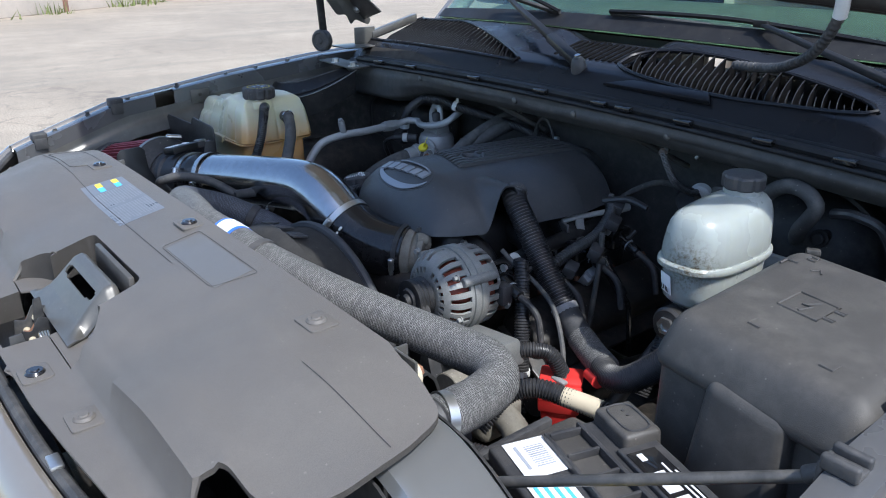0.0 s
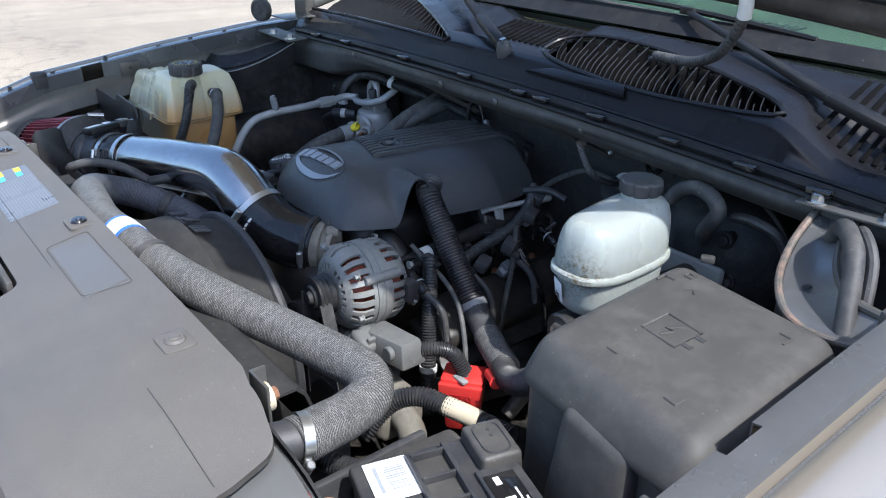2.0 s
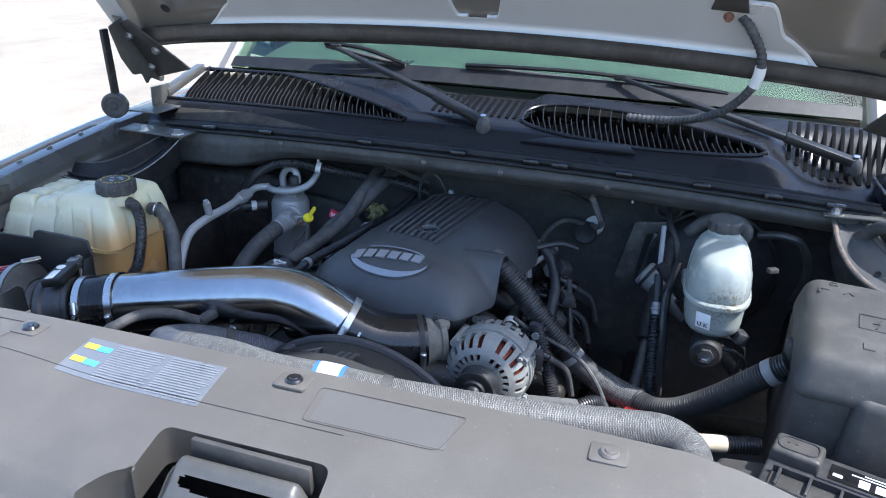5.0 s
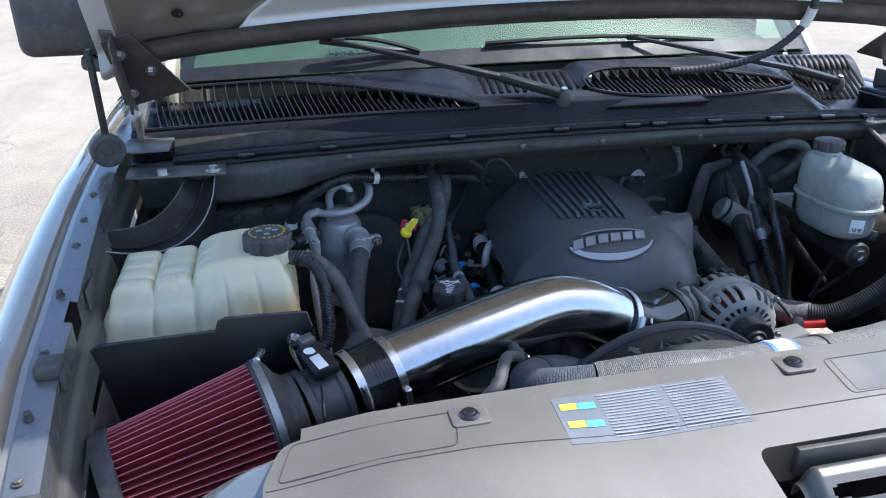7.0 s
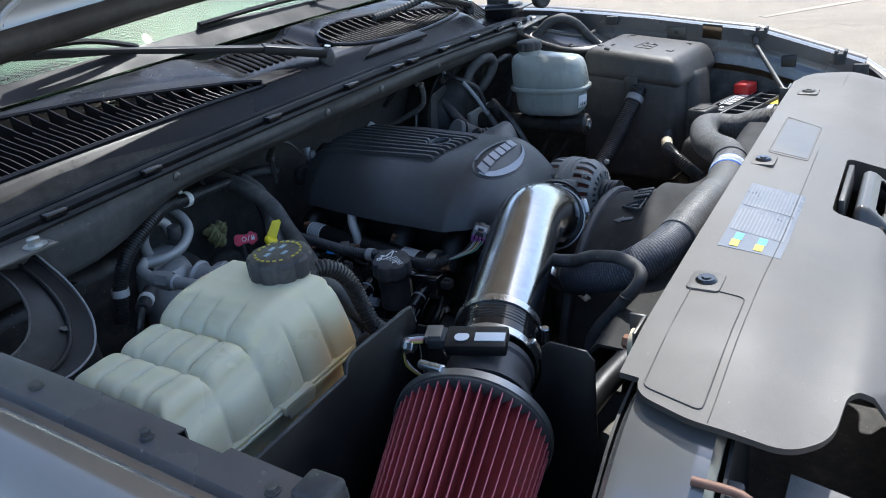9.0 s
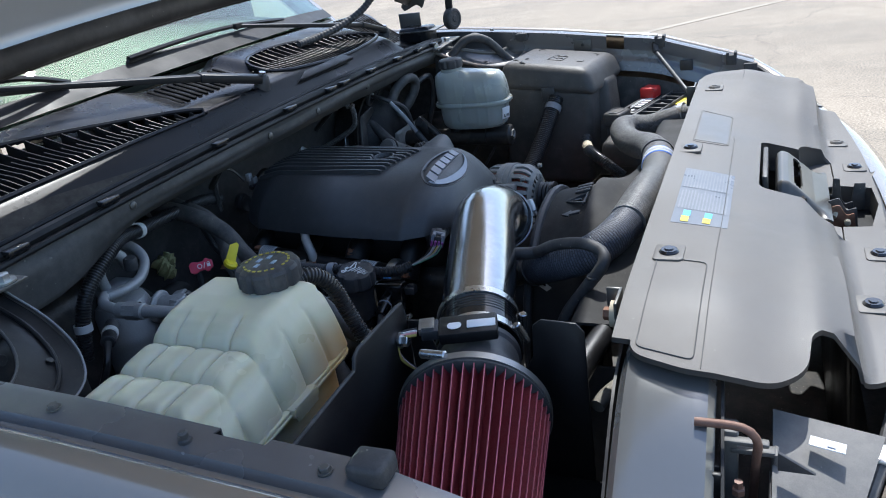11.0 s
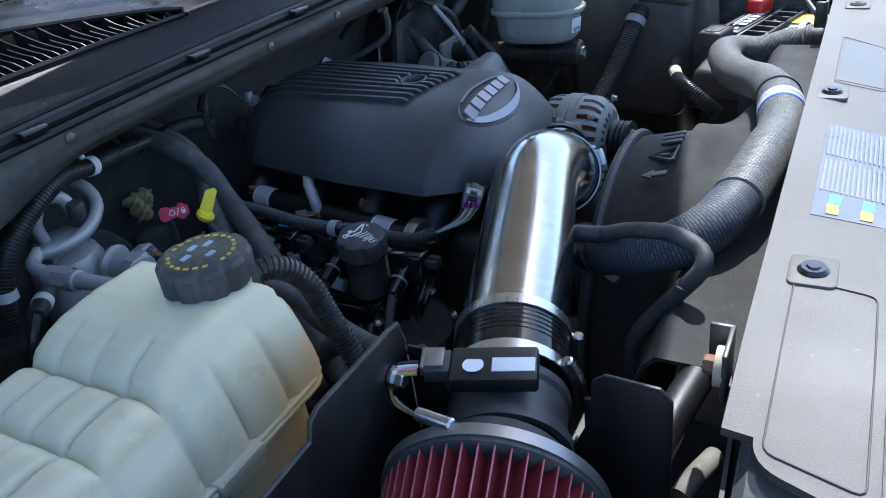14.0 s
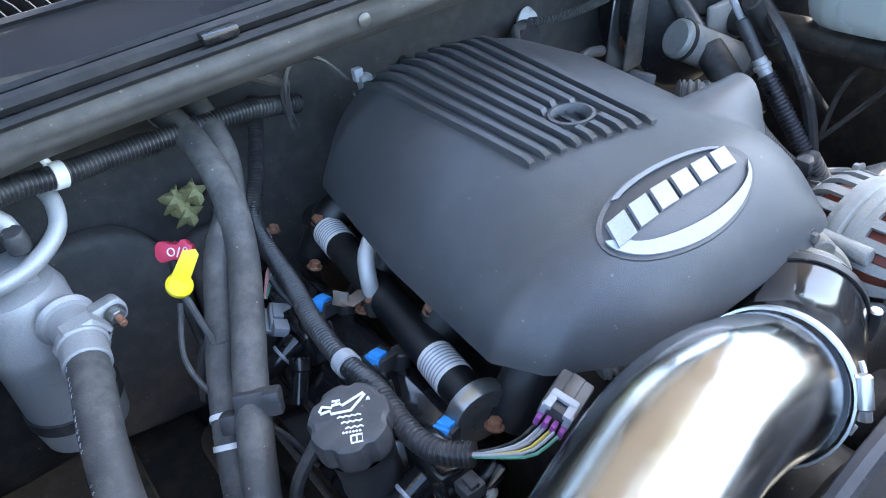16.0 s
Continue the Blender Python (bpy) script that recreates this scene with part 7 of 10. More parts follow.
def wheelhouse_brace(side):
    """The curved pressed brace between the cowl's corner and the fender."""
    word = "rust-flecked edge, driver's corner" if side > 0 else "web coloured black for its shade, passenger's corner"
    b = thing("wheelhouse_brace", (side * 0.80, 0.65, 1.08), "curved pewter grey steel brace with " + word, "brace", "wheelhouse braces")
    outer = smooth_path([(0.722, 0.768, 1.150), (0.728, 0.70, 1.120), (0.750, 0.635, 1.095), (0.79, 0.585, 1.082), (0.84, 0.560, 1.085), (0.892, 0.552, 1.098)], 0.02)
    inner = smooth_path([(0.775, 0.765, 1.152), (0.785, 0.71, 1.140), (0.803, 0.665, 1.126), (0.828, 0.632, 1.116), (0.860, 0.612, 1.113), (0.895, 0.606, 1.114)], 0.02)
    pick = lambda c, u: c[min(len(c) - 1, int(u * (len(c) - 1)))].lerp(c[min(len(c) - 1, int(u * (len(c) - 1)) + 1)], u * (len(c) - 1) % 1)

    def at(u, v):
        p = pick(outer, u).lerp(pick(inner, u), v)
        return (side * p.x, p.y, p.z - 0.010 * math.sin(math.pi * v))

    # one grey paint: driver's web lightened for sun, passenger's blackened for shade
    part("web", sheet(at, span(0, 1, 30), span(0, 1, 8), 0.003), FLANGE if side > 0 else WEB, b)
    mirror = lambda c: [(side * p.x, p.y, p.z) for p in c]
    part("outer_rim", tube(mirror(outer), 0.005 if side > 0 else 0.0014, 10, 0.015), FLAKING if side > 0 else GREYPL, b, "rolled outer edge with flaking paint" if side > 0 else "")
    if side < 0:
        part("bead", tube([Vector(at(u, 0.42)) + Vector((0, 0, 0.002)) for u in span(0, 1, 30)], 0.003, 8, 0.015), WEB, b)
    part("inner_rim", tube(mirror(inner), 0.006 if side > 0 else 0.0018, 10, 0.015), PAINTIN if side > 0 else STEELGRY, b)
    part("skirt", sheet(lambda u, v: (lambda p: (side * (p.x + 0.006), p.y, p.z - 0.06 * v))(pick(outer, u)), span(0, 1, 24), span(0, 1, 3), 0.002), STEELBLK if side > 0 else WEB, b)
    part("hole", lathe([(0, 0), (0.006, 0), (0.006, 0.001), (0, 0.001)], Vector(at(0.5, 0.5)) + Vector((0, 0, 0.0025)), (-0.3 * side, -0.3, 1), 6), DEEP, b)
    part("plate", hexa([(side * x, y, z) for x, y, z in ((0.70, 0.742, 1.156), (0.88, 0.742, 1.160), (0.88, 0.80, 1.162), (0.70, 0.80, 1.158))],
                       [(side * x, y, z + 0.004) for x, y, z in ((0.70, 0.742, 1.156), (0.88, 0.742, 1.160), (0.88, 0.80, 1.162), (0.70, 0.80, 1.158))], 0.001), PAINTIN, b)
    for x in (0.722, 0.815):
        p = Vector((side * x, 0.758, 1.161))
        part("bolt", join(lathe([(0, 0), (0.015, 0), (0.015, 0.002), (0, 0.002)], p, (0, 0, 1), 22), lathe([(0, 0), (0.009, 0), (0.009, 0.009), (0.007, 0.010), (0, 0.010)], p + Vector((0, 0, 0.002)), (0, 0, 1), 6)), STEEL, b)


def fender_support():
    """Closing boxes at the rear corners of the bay."""
    wheelhouse_brace(-1)
    wheelhouse_brace(1)
    # ribbed dark panel below, beside the canister
    k = thing("heater_case", (-0.62, 0.93, 0.7), "black heater case on the firewall", "heater case")
    part("case", box((-0.66, 0.915, 0.90), (0.36, 0.08, 0.30), 0.03, 3), DEEP, k)
    part("boss", cyl((-0.63, 0.88, 1.03), (-0.63, 0.865, 1.03), 0.012, seg=20), STEELGRY, k)
    part("boss", cyl((-0.70, 0.88, 1.02), (-0.70, 0.866, 1.02), 0.009, seg=20), STEELGRY, k)


fender_support()


# ---- engine ----
def engine_cover():
    c = thing("engine_cover", (-0.03, 0.6, 0.98), "matt charcoal plastic engine cover with raised badge", "engine cover")
    yf, yr = 0.385, 0.845

    def left(y):
        return lerp_table([(0.385, -0.10), (0.40, -0.150), (0.43, -0.195), (0.47, -0.216), (0.62, -0.205), (0.80, -0.175), (0.845, -0.14)], y)

    def right(y):
        return lerp_table([(0.385, 0.06), (0.395, 0.10), (0.43, 0.125), (0.47, 0.145), (0.55, 0.155), (0.70, 0.180), (0.80, 0.165), (0.845, 0.10)], y)

    def at(u, v):
        y = yf + (yr - yf) * v
        x = left(y) + (right(y) - left(y)) * u
        k = 2 * u - 1
        side = (1 - abs(k) ** (2.6 if k < 0 else 3.4)) ** 0.75
        front = min(1.0, max(0.0, (y - yf) / 0.085))
        front = (1 - (1 - front) ** 2.2) ** 0.8
        rear = 1 - 0.16 * ease((y - 0.78) / 0.08)
        z = 0.994 + 0.088 * side * front * rear
        # the lifted mouth on the driver's side for the breather hose
        n = ease((x - 0.045) / 0.05) * math.exp(-((y - 0.525) / 0.034) ** 4)
        return (x, y, max(z, z * (1 - n) + (1.076 - 0.016 * ((y - 0.525) / 0.034) ** 2) * n))

    hx, hy = -0.018, 0.580
    far = lambda u, v: (at(u, v)[0] - hx) ** 2 + (at(u, v)[1] - hy) ** 2 > 0.0178 ** 2
    part("shell", sheet(at, span(0, 1, 90), span(0, 1, 100), 0.003, keep=far), COVERPL, c, angle=70)

    def z_at(x, y):
        u = (x - left(y)) / (right(y) - left(y))
        return at(u, (y - yf) / (yr - yf))[2]

    # raised ribs along the top
    for k in range(9):
        x0 = -0.092 + 0.0145 * k
        rows = []
        for y in span(0.550 - 0.0040 * k, 0.838, 40):
            x = x0 + (0.05 + 0.012 * k) * (y - 0.55)
            lift = 0.0062 * ease((y - 0.547 + 0.0040 * k) / 0.006)
            if math.hypot(x - hx, y - hy) < 0.0245:
                lift = -0.004
            z = z_at(x, y)
            rows.append(((x - 0.0050, y, z - 0.002), (x - 0.0042, y, z + lift), (x + 0.0020, y, z + lift), (x + 0.0030, y, z - 0.002)))
        bm = BM()
        V = [[bm.verts.new(p) for p in r] for r in rows]
        for a, b in zip(V, V[1:]):
            for i in range(3):
                bm.faces.new((a[i], a[i + 1], b[i + 1], b[i]))
        bm.faces.new(V[0])
        part("rib", bm, COVERPL, c)
    part("hole_rim", lathe([(0.0225, -0.001), (0.0215, 0.004), (0.0185, 0.0045), (0.0165, 0.001), (0.0155, -0.012), (0.0150, -0.03)], (hx, hy, z_at(hx, hy)), (0, 0, 1), 32), COVERPL, c)
    part("hole_floor", lathe([(0, 0.0), (0.016, 0.0), (0.016, 0.001), (0, 0.001)], (hx, hy, z_at(hx, hy) - 0.03), (0, 0, 1), 28), DEEP, c)
    # badge: an oval with a crescent and slanted blocks standing for the maker's lettering
    silver = material("badge_silver", (0.27, 0.285, 0.315), 0.42, metal=0.4, vary=0.08)
    bx, by = -0.045, 0.440
    ex = Vector((1, -0.03, -0.02)).normalized()
    gy = Vector((0, 1, (z_at(bx, by + 0.02) - z_at(bx, by - 0.02)) / 0.04)).normalized()

    def on(a, b, off):
        p = Vector((bx, by, 0)) + ex * a + Vector((0, gy.y, 0)) * b
        return Vector((p.x, p.y, z_at(p.x, p.y) + off))

    def flat(name, outline, off, mat, hgt):
        """An outline in the badge's plane laid on the shell, drawn up by hgt."""
        low = [on(a, b, off) for a, b in outline]
        n = Vector((0, -0.45, 0.9)).normalized()
        part(name, hexa(low, [p + n * hgt for p in low], 0.0), mat, badge)

    badge = part("badge_field", hexa([on(0.080 * math.cos(t), 0.036 * math.sin(t), -0.002) for t in span(0, 2 * math.pi, 33)[:-1]],
                                     [on(0.080 * math.cos(t), 0.036 * math.sin(t), 0.0016) for t in span(0, 2 * math.pi, 33)[:-1]], 0.0), COVERPL, c)
    flat("badge_crescent", [(0.076 * math.cos(t), 0.034 * math.sin(t)) for t in span(math.pi * 0.98, math.pi * 1.97, 22)] +
         [(0.068 * math.cos(t) + 0.004, 0.021 * math.sin(t) - 0.004) for t in span(math.pi * 1.93, math.pi * 1.04, 22)], 0.0016, silver, 0.0016)
    flat("badge_crescent", [(0.076 * math.cos(t), 0.034 * math.sin(t)) for t in span(math.pi * 0.18, math.pi * 0.72, 14)] +
         [(0.074 * math.cos(t), 0.0285 * math.sin(t)) for t in span(math.pi * 0.70, math.pi * 0.20, 14)], 0.0016, silver, 0.0016)
    for k in range(6):
        a, s = -0.072 + 0.0230 * k, 0.0050
        flat("badge_block", [(a, -0.009 + 0.0012 * k), (a + 0.0176, -0.009 + 0.0012 * k), (a + 0.0176 + s, 0.0110 + 0.0008 * k), (a + s, 0.0110 + 0.0008 * k)], 0.0016, silver, 0.0035)


engine_cover()


def engine_block():
    e = thing("engine_block", (0, 0.65, 0.6), "dark oily engine block and intake manifold", "engine")
    part("block", box((-0.02, 0.66, 0.76), (0.30, 0.52, 0.30), 0.03, 3), DEEP, e)
    part("manifold", box((-0.02, 0.63, 0.945), (0.26, 0.42, 0.10), 0.03, 3), SHIELD, e)
    part("front_case", box((0.0, 0.37, 0.78), (0.30, 0.09, 0.30), 0.03, 3), DEEP, e)
    for s, x in ((-1, -0.255), (1, 0.235)):
        head = part("valve_cover", box((x, 0.68, 0.865 if s < 0 else 0.825), (0.105, 0.40, 0.065), 0.022, 4, rot=(0, s * 28, 0)), GLEAM if s < 0 else DEEP, e)
        part("cover_rim", box((x + s * 0.012, 0.68, 0.838 if s < 0 else 0.798), (0.126, 0.425, 0.010), 0.004, 2, rot=(0, s * 28, 0)), GLEAM if s < 0 else DEEP, head)
        for k in range(5):
            y = 0.47 + 0.10 * k
            hex_bolt((x - s * 0.035, y, 0.925 if s < 0 else 0.868), (s * -0.4, 0, 1), 0.006, 0.008, RUST, head)
        part("exhaust_manifold", tube([(x + s * 0.09, 0.43, 0.76), (x + s * 0.11, 0.6, 0.74), (x + s * 0.11, 0.85, 0.70)], 0.03, 12, 0.02), DEEP, e)
    for k in range(4):
        part("runner", tube([(-0.10, 0.47 + 0.11 * k, 0.97), (-0.165, 0.475 + 0.11 * k, 0.955), (-0.20, 0.48 + 0.11 * k, 0.91)], 0.022, 12), SHIELD, e)
        part("runner", tube([(0.07, 0.47 + 0.11 * k, 0.97), (0.135, 0.475 + 0.11 * k, 0.955), (0.17, 0.48 + 0.11 * k, 0.91)], 0.022, 12), SHIELD, e)
    t = thing("throttle_body", (0.06, 0.39, 0.88), "cast aluminium throttle body on the intake manifold", "throttle body")
    part("flange", lathe([(0.044, 0.0), (0.048, 0.0), (0.048, 0.020), (0.043, 0.022), (0.043, 0.030), (0.047, 0.032), (0.047, 0.042), (0.0, 0.042)], (0.036, 0.377, 0.948), (0.80, 0.60, -0.05), 36), CASTING, t)
    part("motor", cyl((0.075, 0.385, 0.905), (0.11, 0.43, 0.905), 0.026, seg=24), ALU, t)
    part("lug", join(cyl((0.070, 0.380, 0.985), (0.082, 0.398, 0.984), 0.011, seg=20), box((0.070, 0.398, 0.975), (0.024, 0.018, 0.024), 0.006, 3)), CASTING, t)
    for dx, dz in ((0.010, 0.042), (0.025, 0.030)):
        hex_bolt((0.055 + dx, 0.392, 0.957 + dz), (0, -1, 0), 0.005, 0.007, STEELGRY, t)
    part("boot", tube([(-0.115, 0.405, 0.985), (-0.14, 0.39, 0.985), (-0.165, 0.385, 0.98)], 0.010, 12), BEIGE, t)
    g = thing("ground_clip", (-0.15, 0.4, 0.98), "small ribbed steel sleeve under the cover's edge", "sleeve")
    part("sleeve", tube([(-0.12, 0.412, 0.990), (-0.155, 0.420, 0.982)], 0.012, 14, ribs=0.006, depth=0.002), ALU, g)


engine_block()


def alternator():
    a = thing("alternator", (0.165, 0.37, 0.83), "grey cast aluminium alternator with copper winding showing", "alternator")
    c, d = Vector((0.166, 0.325, 0.925)), Vector((0.05, 1, -0.02)).normalized()
    sx = Vector((1, -0.05, 0)).normalized()
    up = sx.cross(d)
    R, L = 0.072, 0.125
    part("winding", lathe([(0.0, 0.012), (0.050, 0.012), (0.062, 0.03), (0.062, 0.10), (0.045, L - 0.012), (0, L - 0.012)], c, d, 40), COPPERW, a)
    # two cast end frames with slots round the shoulder and the face, meeting at a proud seam
    prof = [(0.026, 0.0), (0.040, 0.001), (0.050, 0.003), (0.060, 0.009), (0.068, 0.018), (R, 0.028), (R, 0.044), (R, 0.052)]
    for near in (True, False):
        half = prof if near else [(r, L - h) for r, h in prof]
        solid = (5, 13, 20) if near else (2, 10, 17)

        def shell(u, v, half=half):
            r, h = half[int(v)]
            t = 2 * math.pi * u / 192
            return c + d * h + (sx * math.cos(t) + up * math.sin(t)) * r

        def cast(u, v, solid=solid):
            k, q = int(u) // 8, (u % 8) / 8
            return not (0.24 < q < 0.72 and (1 < v < 2 or 3 < v < 6) and k not in solid)

        part("end_frame", sheet(shell, list(range(193)), list(range(len(half))), 0.005, keep=cast), ALU, a, "cast aluminium end frame with cooling slots")
    part("seam_ring", lathe([(R - 0.004, 0.050), (R + 0.003, 0.051), (R + 0.003, 0.060), (R + 0.001, 0.0615), (R + 0.001, 0.064), (R + 0.003, 0.0655), (R + 0.003, 0.074), (R - 0.004, 0.075)], c, d, 56), ALU, a)
    for t in (0.55, 2.5, 4.2):
        e = sx * math.cos(t) + up * math.sin(t)
        part("through_bolt_boss", cyl(c + e * (R + 0.002) + d * 0.030, c + e * (R + 0.002) + d * 0.096, 0.0085, seg=14), ALU, a)
    part("pulley", lathe([(0, -0.042), (0.009, -0.042), (0.012, -0.036), (0.018, -0.036), (0.021, -0.032), (0.030, -0.033), (0.034, -0.032), (0.034, -0.028), (0.031, -0.026), (0.034, -0.022), (0.031, -0.018), (0.034, -0.014), (0.031, -0.010), (0.035, -0.004), (0.0, -0.004)], c, d, 36), STEELBLK, a, "black grooved pulley")
    part("lug", box(tuple(c + d * 0.03 - up * 0.088 + sx * 0.035), (0.045, 0.03, 0.035), 0.008, 3), ALU, a)
    part("lug", box(tuple(c + d * 0.03 - up * 0.080 - sx * 0.03), (0.04, 0.03, 0.03), 0.008, 3), ALU, a)
    for s, u in ((0.062, 0.05), (-0.05, 0.06), (0.075, -0.02)):
        hex_bolt(c + d * (L - 0.01) + sx * s + up * u * 0.9, d, 0.005, 0.008, ALU, a)
        hex_bolt(c + d * 0.02 + sx * s + up * u, -d, 0.0045, 0.008, ALU, a)
    part("plug", box(tuple(c + d * 0.115 + sx * 0.066), (0.026, 0.024, 0.036), 0.004), PLASTIC, a)
    bkt = thing("alternator_bracket", (0.20, 0.36, 0.72), "weathered cast aluminium bracket under the alternator", "bracket")
    part("body", hexa([(0.12, 0.33, 0.72), (0.27, 0.33, 0.72), (0.27, 0.40, 0.72), (0.12, 0.40, 0.72)], [(0.14, 0.335, 0.85), (0.25, 0.335, 0.85), (0.26, 0.40, 0.85), (0.13, 0.40, 0.85)], 0.01), ALUDK, bkt)
    part("arm", box((0.235, 0.345, 0.845), (0.05, 0.04, 0.06), 0.01, 3, rot=(0, 20, 0)), ALUDK, bkt)
    part("foot", join(hexa([(0.20, 0.340, 0.835), (0.335, 0.350, 0.845), (0.335, 0.400, 0.845), (0.20, 0.400, 0.835)], [(0.205, 0.345, 0.872), (0.325, 0.355, 0.888), (0.325, 0.395, 0.888), (0.205, 0.395, 0.872)], 0.006), cyl((0.305, 0.340, 0.868), (0.305, 0.350, 0.868), 0.012, seg=20)), ALUDK, bkt)
    part("rib", box((0.255, 0.342, 0.858), (0.008, 0.014, 0.040), 0.002, rot=(0, 20, 0)), ALUDK, bkt)
    part("tensioner", cyl((0.08, 0.30, 0.83), (0.08, 0.36, 0.83), 0.042, seg=32, w=0.004), STEELBLK, bkt)
    ps = thing("belt_drive", (0.05, 0.30, 0.72), "black serpentine belt and pulleys at the engine's front", "belt")
    part("pulley", cyl((-0.03, 0.29, 0.79), (-0.03, 0.33, 0.79), 0.075, seg=36, w=0.003), STEELBLK, ps)
    part("pulley", cyl((0.20, 0.29, 0.72), (0.20, 0.33, 0.72), 0.06, seg=36, w=0.003), STEELBLK, ps)
    part("belt", sheet(lambda u, v: (lerp_table([(0, 0.137), (1, 0.140)], u) , 0.288 + 0.022 * v, 0.925 - 0.2 * u), span(0, 1, 4), [0, 1], 0.004), RUBBER, ps)
    part("belt", sheet(lambda u, v: (0.197 + 0.06 * u, 0.288 + 0.022 * v, 0.925 - 0.2 * u), span(0, 1, 4), [0, 1], 0.004), RUBBER, ps)
    pump = thing("water_pump", (0.23, 0.3, 0.7), "tan-stained cast housing below the radiator hose", "pump")
    part("housing", join(box((0.30, 0.335, 0.775), (0.12, 0.09, 0.07), 0.02, 3), cyl((0.27, 0.29, 0.80), (0.27, 0.36, 0.80), 0.034, seg=28)), CASTING, pump)
    part("neck", tube([(0.36, 0.33, 0.79), (0.40, 0.32, 0.78), (0.42, 0.30, 0.75)], 0.022, 16), CASTING, pump)


alternator()


def coil(p, yaw, group):
    """An ignition coil: finned black body, boot and plug lead."""
    c = thing("ignition_coil", p, "black ignition coil with plug lead on the valve cover", "ignition coil", group)
    P = Vector(p)
    m = Matrix.Translation(P) @ pose(0, 0, 0, 0, 0, yaw)

    def put(name, bm, mat):
        bmesh.ops.transform(bm, matrix=m, verts=bm.verts)
        return part(name, bm, mat, c)

    put("body", box((0, 0, 0.02), (0.030, 0.052, 0.04), 0.005, 3), GLOSSBLK)
    for k in range(4):
        put("fin", box((-0.0155, -0.018 + 0.012 * k, 0.02), (0.004, 0.003, 0.034), 0.001), PLASTIC)
    put("label_band", cyl((0.030, 0, 0.0135), (0.034, 0, 0.0120), 0.0117), GREYPRINT)
    put("tower", cyl((0.012, 0, 0.02), (0.055, 0, 0.004), 0.012, 0.010), GLOSSBLK)
    put("lead", tube([(0.05, 0, 0.006), (0.085, 0.01, -0.02), (0.10, 0.01, -0.07)], 0.006, 10), RUBBER)
    put("plug", join(box((-0.004, 0.034, 0.024), (0.018, 0.018, 0.013), 0.002), box((-0.004, 0.036, 0.032), (0.008, 0.012, 0.005), 0.001)), PLASTIC)
    return c


for _k in range(4):
    coil((0.205, 0.455 + 0.105 * _k, 0.915), 0, "driver's side coils")
    coil((-0.275, 0.47 + 0.105 * _k, 0.905), 180, "passenger's side coils")


def fuel_rail():
    r = thing("fuel_rail", (-0.2, 0.6, 0.9), "black fuel rail with domed steel end cap", "fuel rail")
    part("rail", cyl((-0.220, 0.488, 0.930), (-0.180, 0.83, 0.945), 0.0175, seg=24), SHIELD, r)
    part("end_cap", lathe([(0.0175, -0.006), (0.028, -0.006), (0.029, 0.003), (0.026, 0.009), (0.013, 0.010), (0.010, 0.007), (0, 0.0075)], (-0.220, 0.489, 0.930), (-0.115, -1, -0.04), 32), STEELWORN, r)
    for n in (0.16, 0.84):
        a, b = Vector((-0.220, 0.488, 0.930)), Vector((-0.180, 0.83, 0.945))
        p = a.lerp(b, n)
        band = part("label_band", lathe([(0.0175, -0.017), (0.0181, -0.017), (0.0181, 0.017), (0.0175, 0.017)], p, b - a, 28), WHITEPL, r)
        for j in range(7):
            part("print_line", lathe([(0.0181, -0.013 + j * 0.004), (0.0184, -0.013 + j * 0.004), (0.0184, -0.0115 + j * 0.004), (0.0181, -0.0115 + j * 0.004)], p, b - a, 24), GREYPRINT, band)
    for k in range(3):
        y = 0.505 + 0.105 * k
        y -= 0.016
        inj = part("injector", cyl((-0.228 + 0.004 * k, y + 0.004, 0.925), (-0.238 + 0.004 * k, y + 0.004, 0.885), 0.010, seg=14), PLASTIC, r)
        M = Matrix.Translation((-0.252 + 0.003 * k, y, 0.934)) @ pose(0, 0, 0, 8, 24, 28)
        for nm, c, d, mt, lb in (("plug_shell", (0.004, 0, -0.004), (0.030, 0.020, 0.016), PLASTIC, ""), ("plug_lock", (-0.003, 0, 0.0055), (0.014, 0.012, 0.005), BLUE, "bright blue plug lock"),
                                 ("plug_lock", (-0.012, 0, 0.001), (0.004, 0.014, 0.010), BLUE, "bright blue plug lock"), ("latch", (0.010, 0, 0.006), (0.010, 0.008, 0.004), GLOSSBLK, "")):
            bm = box(c, d, 0.0012)
            bmesh.ops.transform(bm, matrix=M, verts=bm.verts)
            part(nm, bm, mt, inj, lb)
        P = Vector((-0.262 + 0.003 * k, y, 0.932))
        part("injector_lead", tube([P, P + Vector((-0.012, 0.008, 0.006)), P + Vector((-0.020, 0.022, 0.020)), P + Vector((-0.022, 0.032, 0.034))], 0.0042, 8), LABELT if k == 0 else CONDUIT, inj)
    part("pipe", tube([(-0.210, 0.661, 0.940), (-0.209, 0.664, 0.962), (-0.200, 0.676, 0.980), (-0.180, 0.69, 0.990)], 0.0085, 12), ACCALU, r)
    part("pipe_bracket", join(box((-0.226, 0.664, 0.949), (0.034, 0.016, 0.002), 0.0006, rot=(0, 16, 30)), box((-0.240, 0.668, 0.954), (0.003, 0.016, 0.014), 0.0006, rot=(0, 30, 30))), FLAKING, r)
    part("pipe_foot", cyl((-0.209, 0.658, 0.925), (-0.210, 0.662, 0.942), 0.0125, seg=16), STEELBLK, r)
    part("pipe_seat", cyl((-0.2095, 0.661, 0.940), (-0.210, 0.663, 0.946), 0.0105, seg=16), RUST, r)
    for x, y in ((-0.175, 0.59), (-0.176, 0.80)):
        hex_bolt((x - 0.012, y, 0.955), (-0.2, 0, 1), 0.0075, 0.008, RUST, r)


fuel_rail()


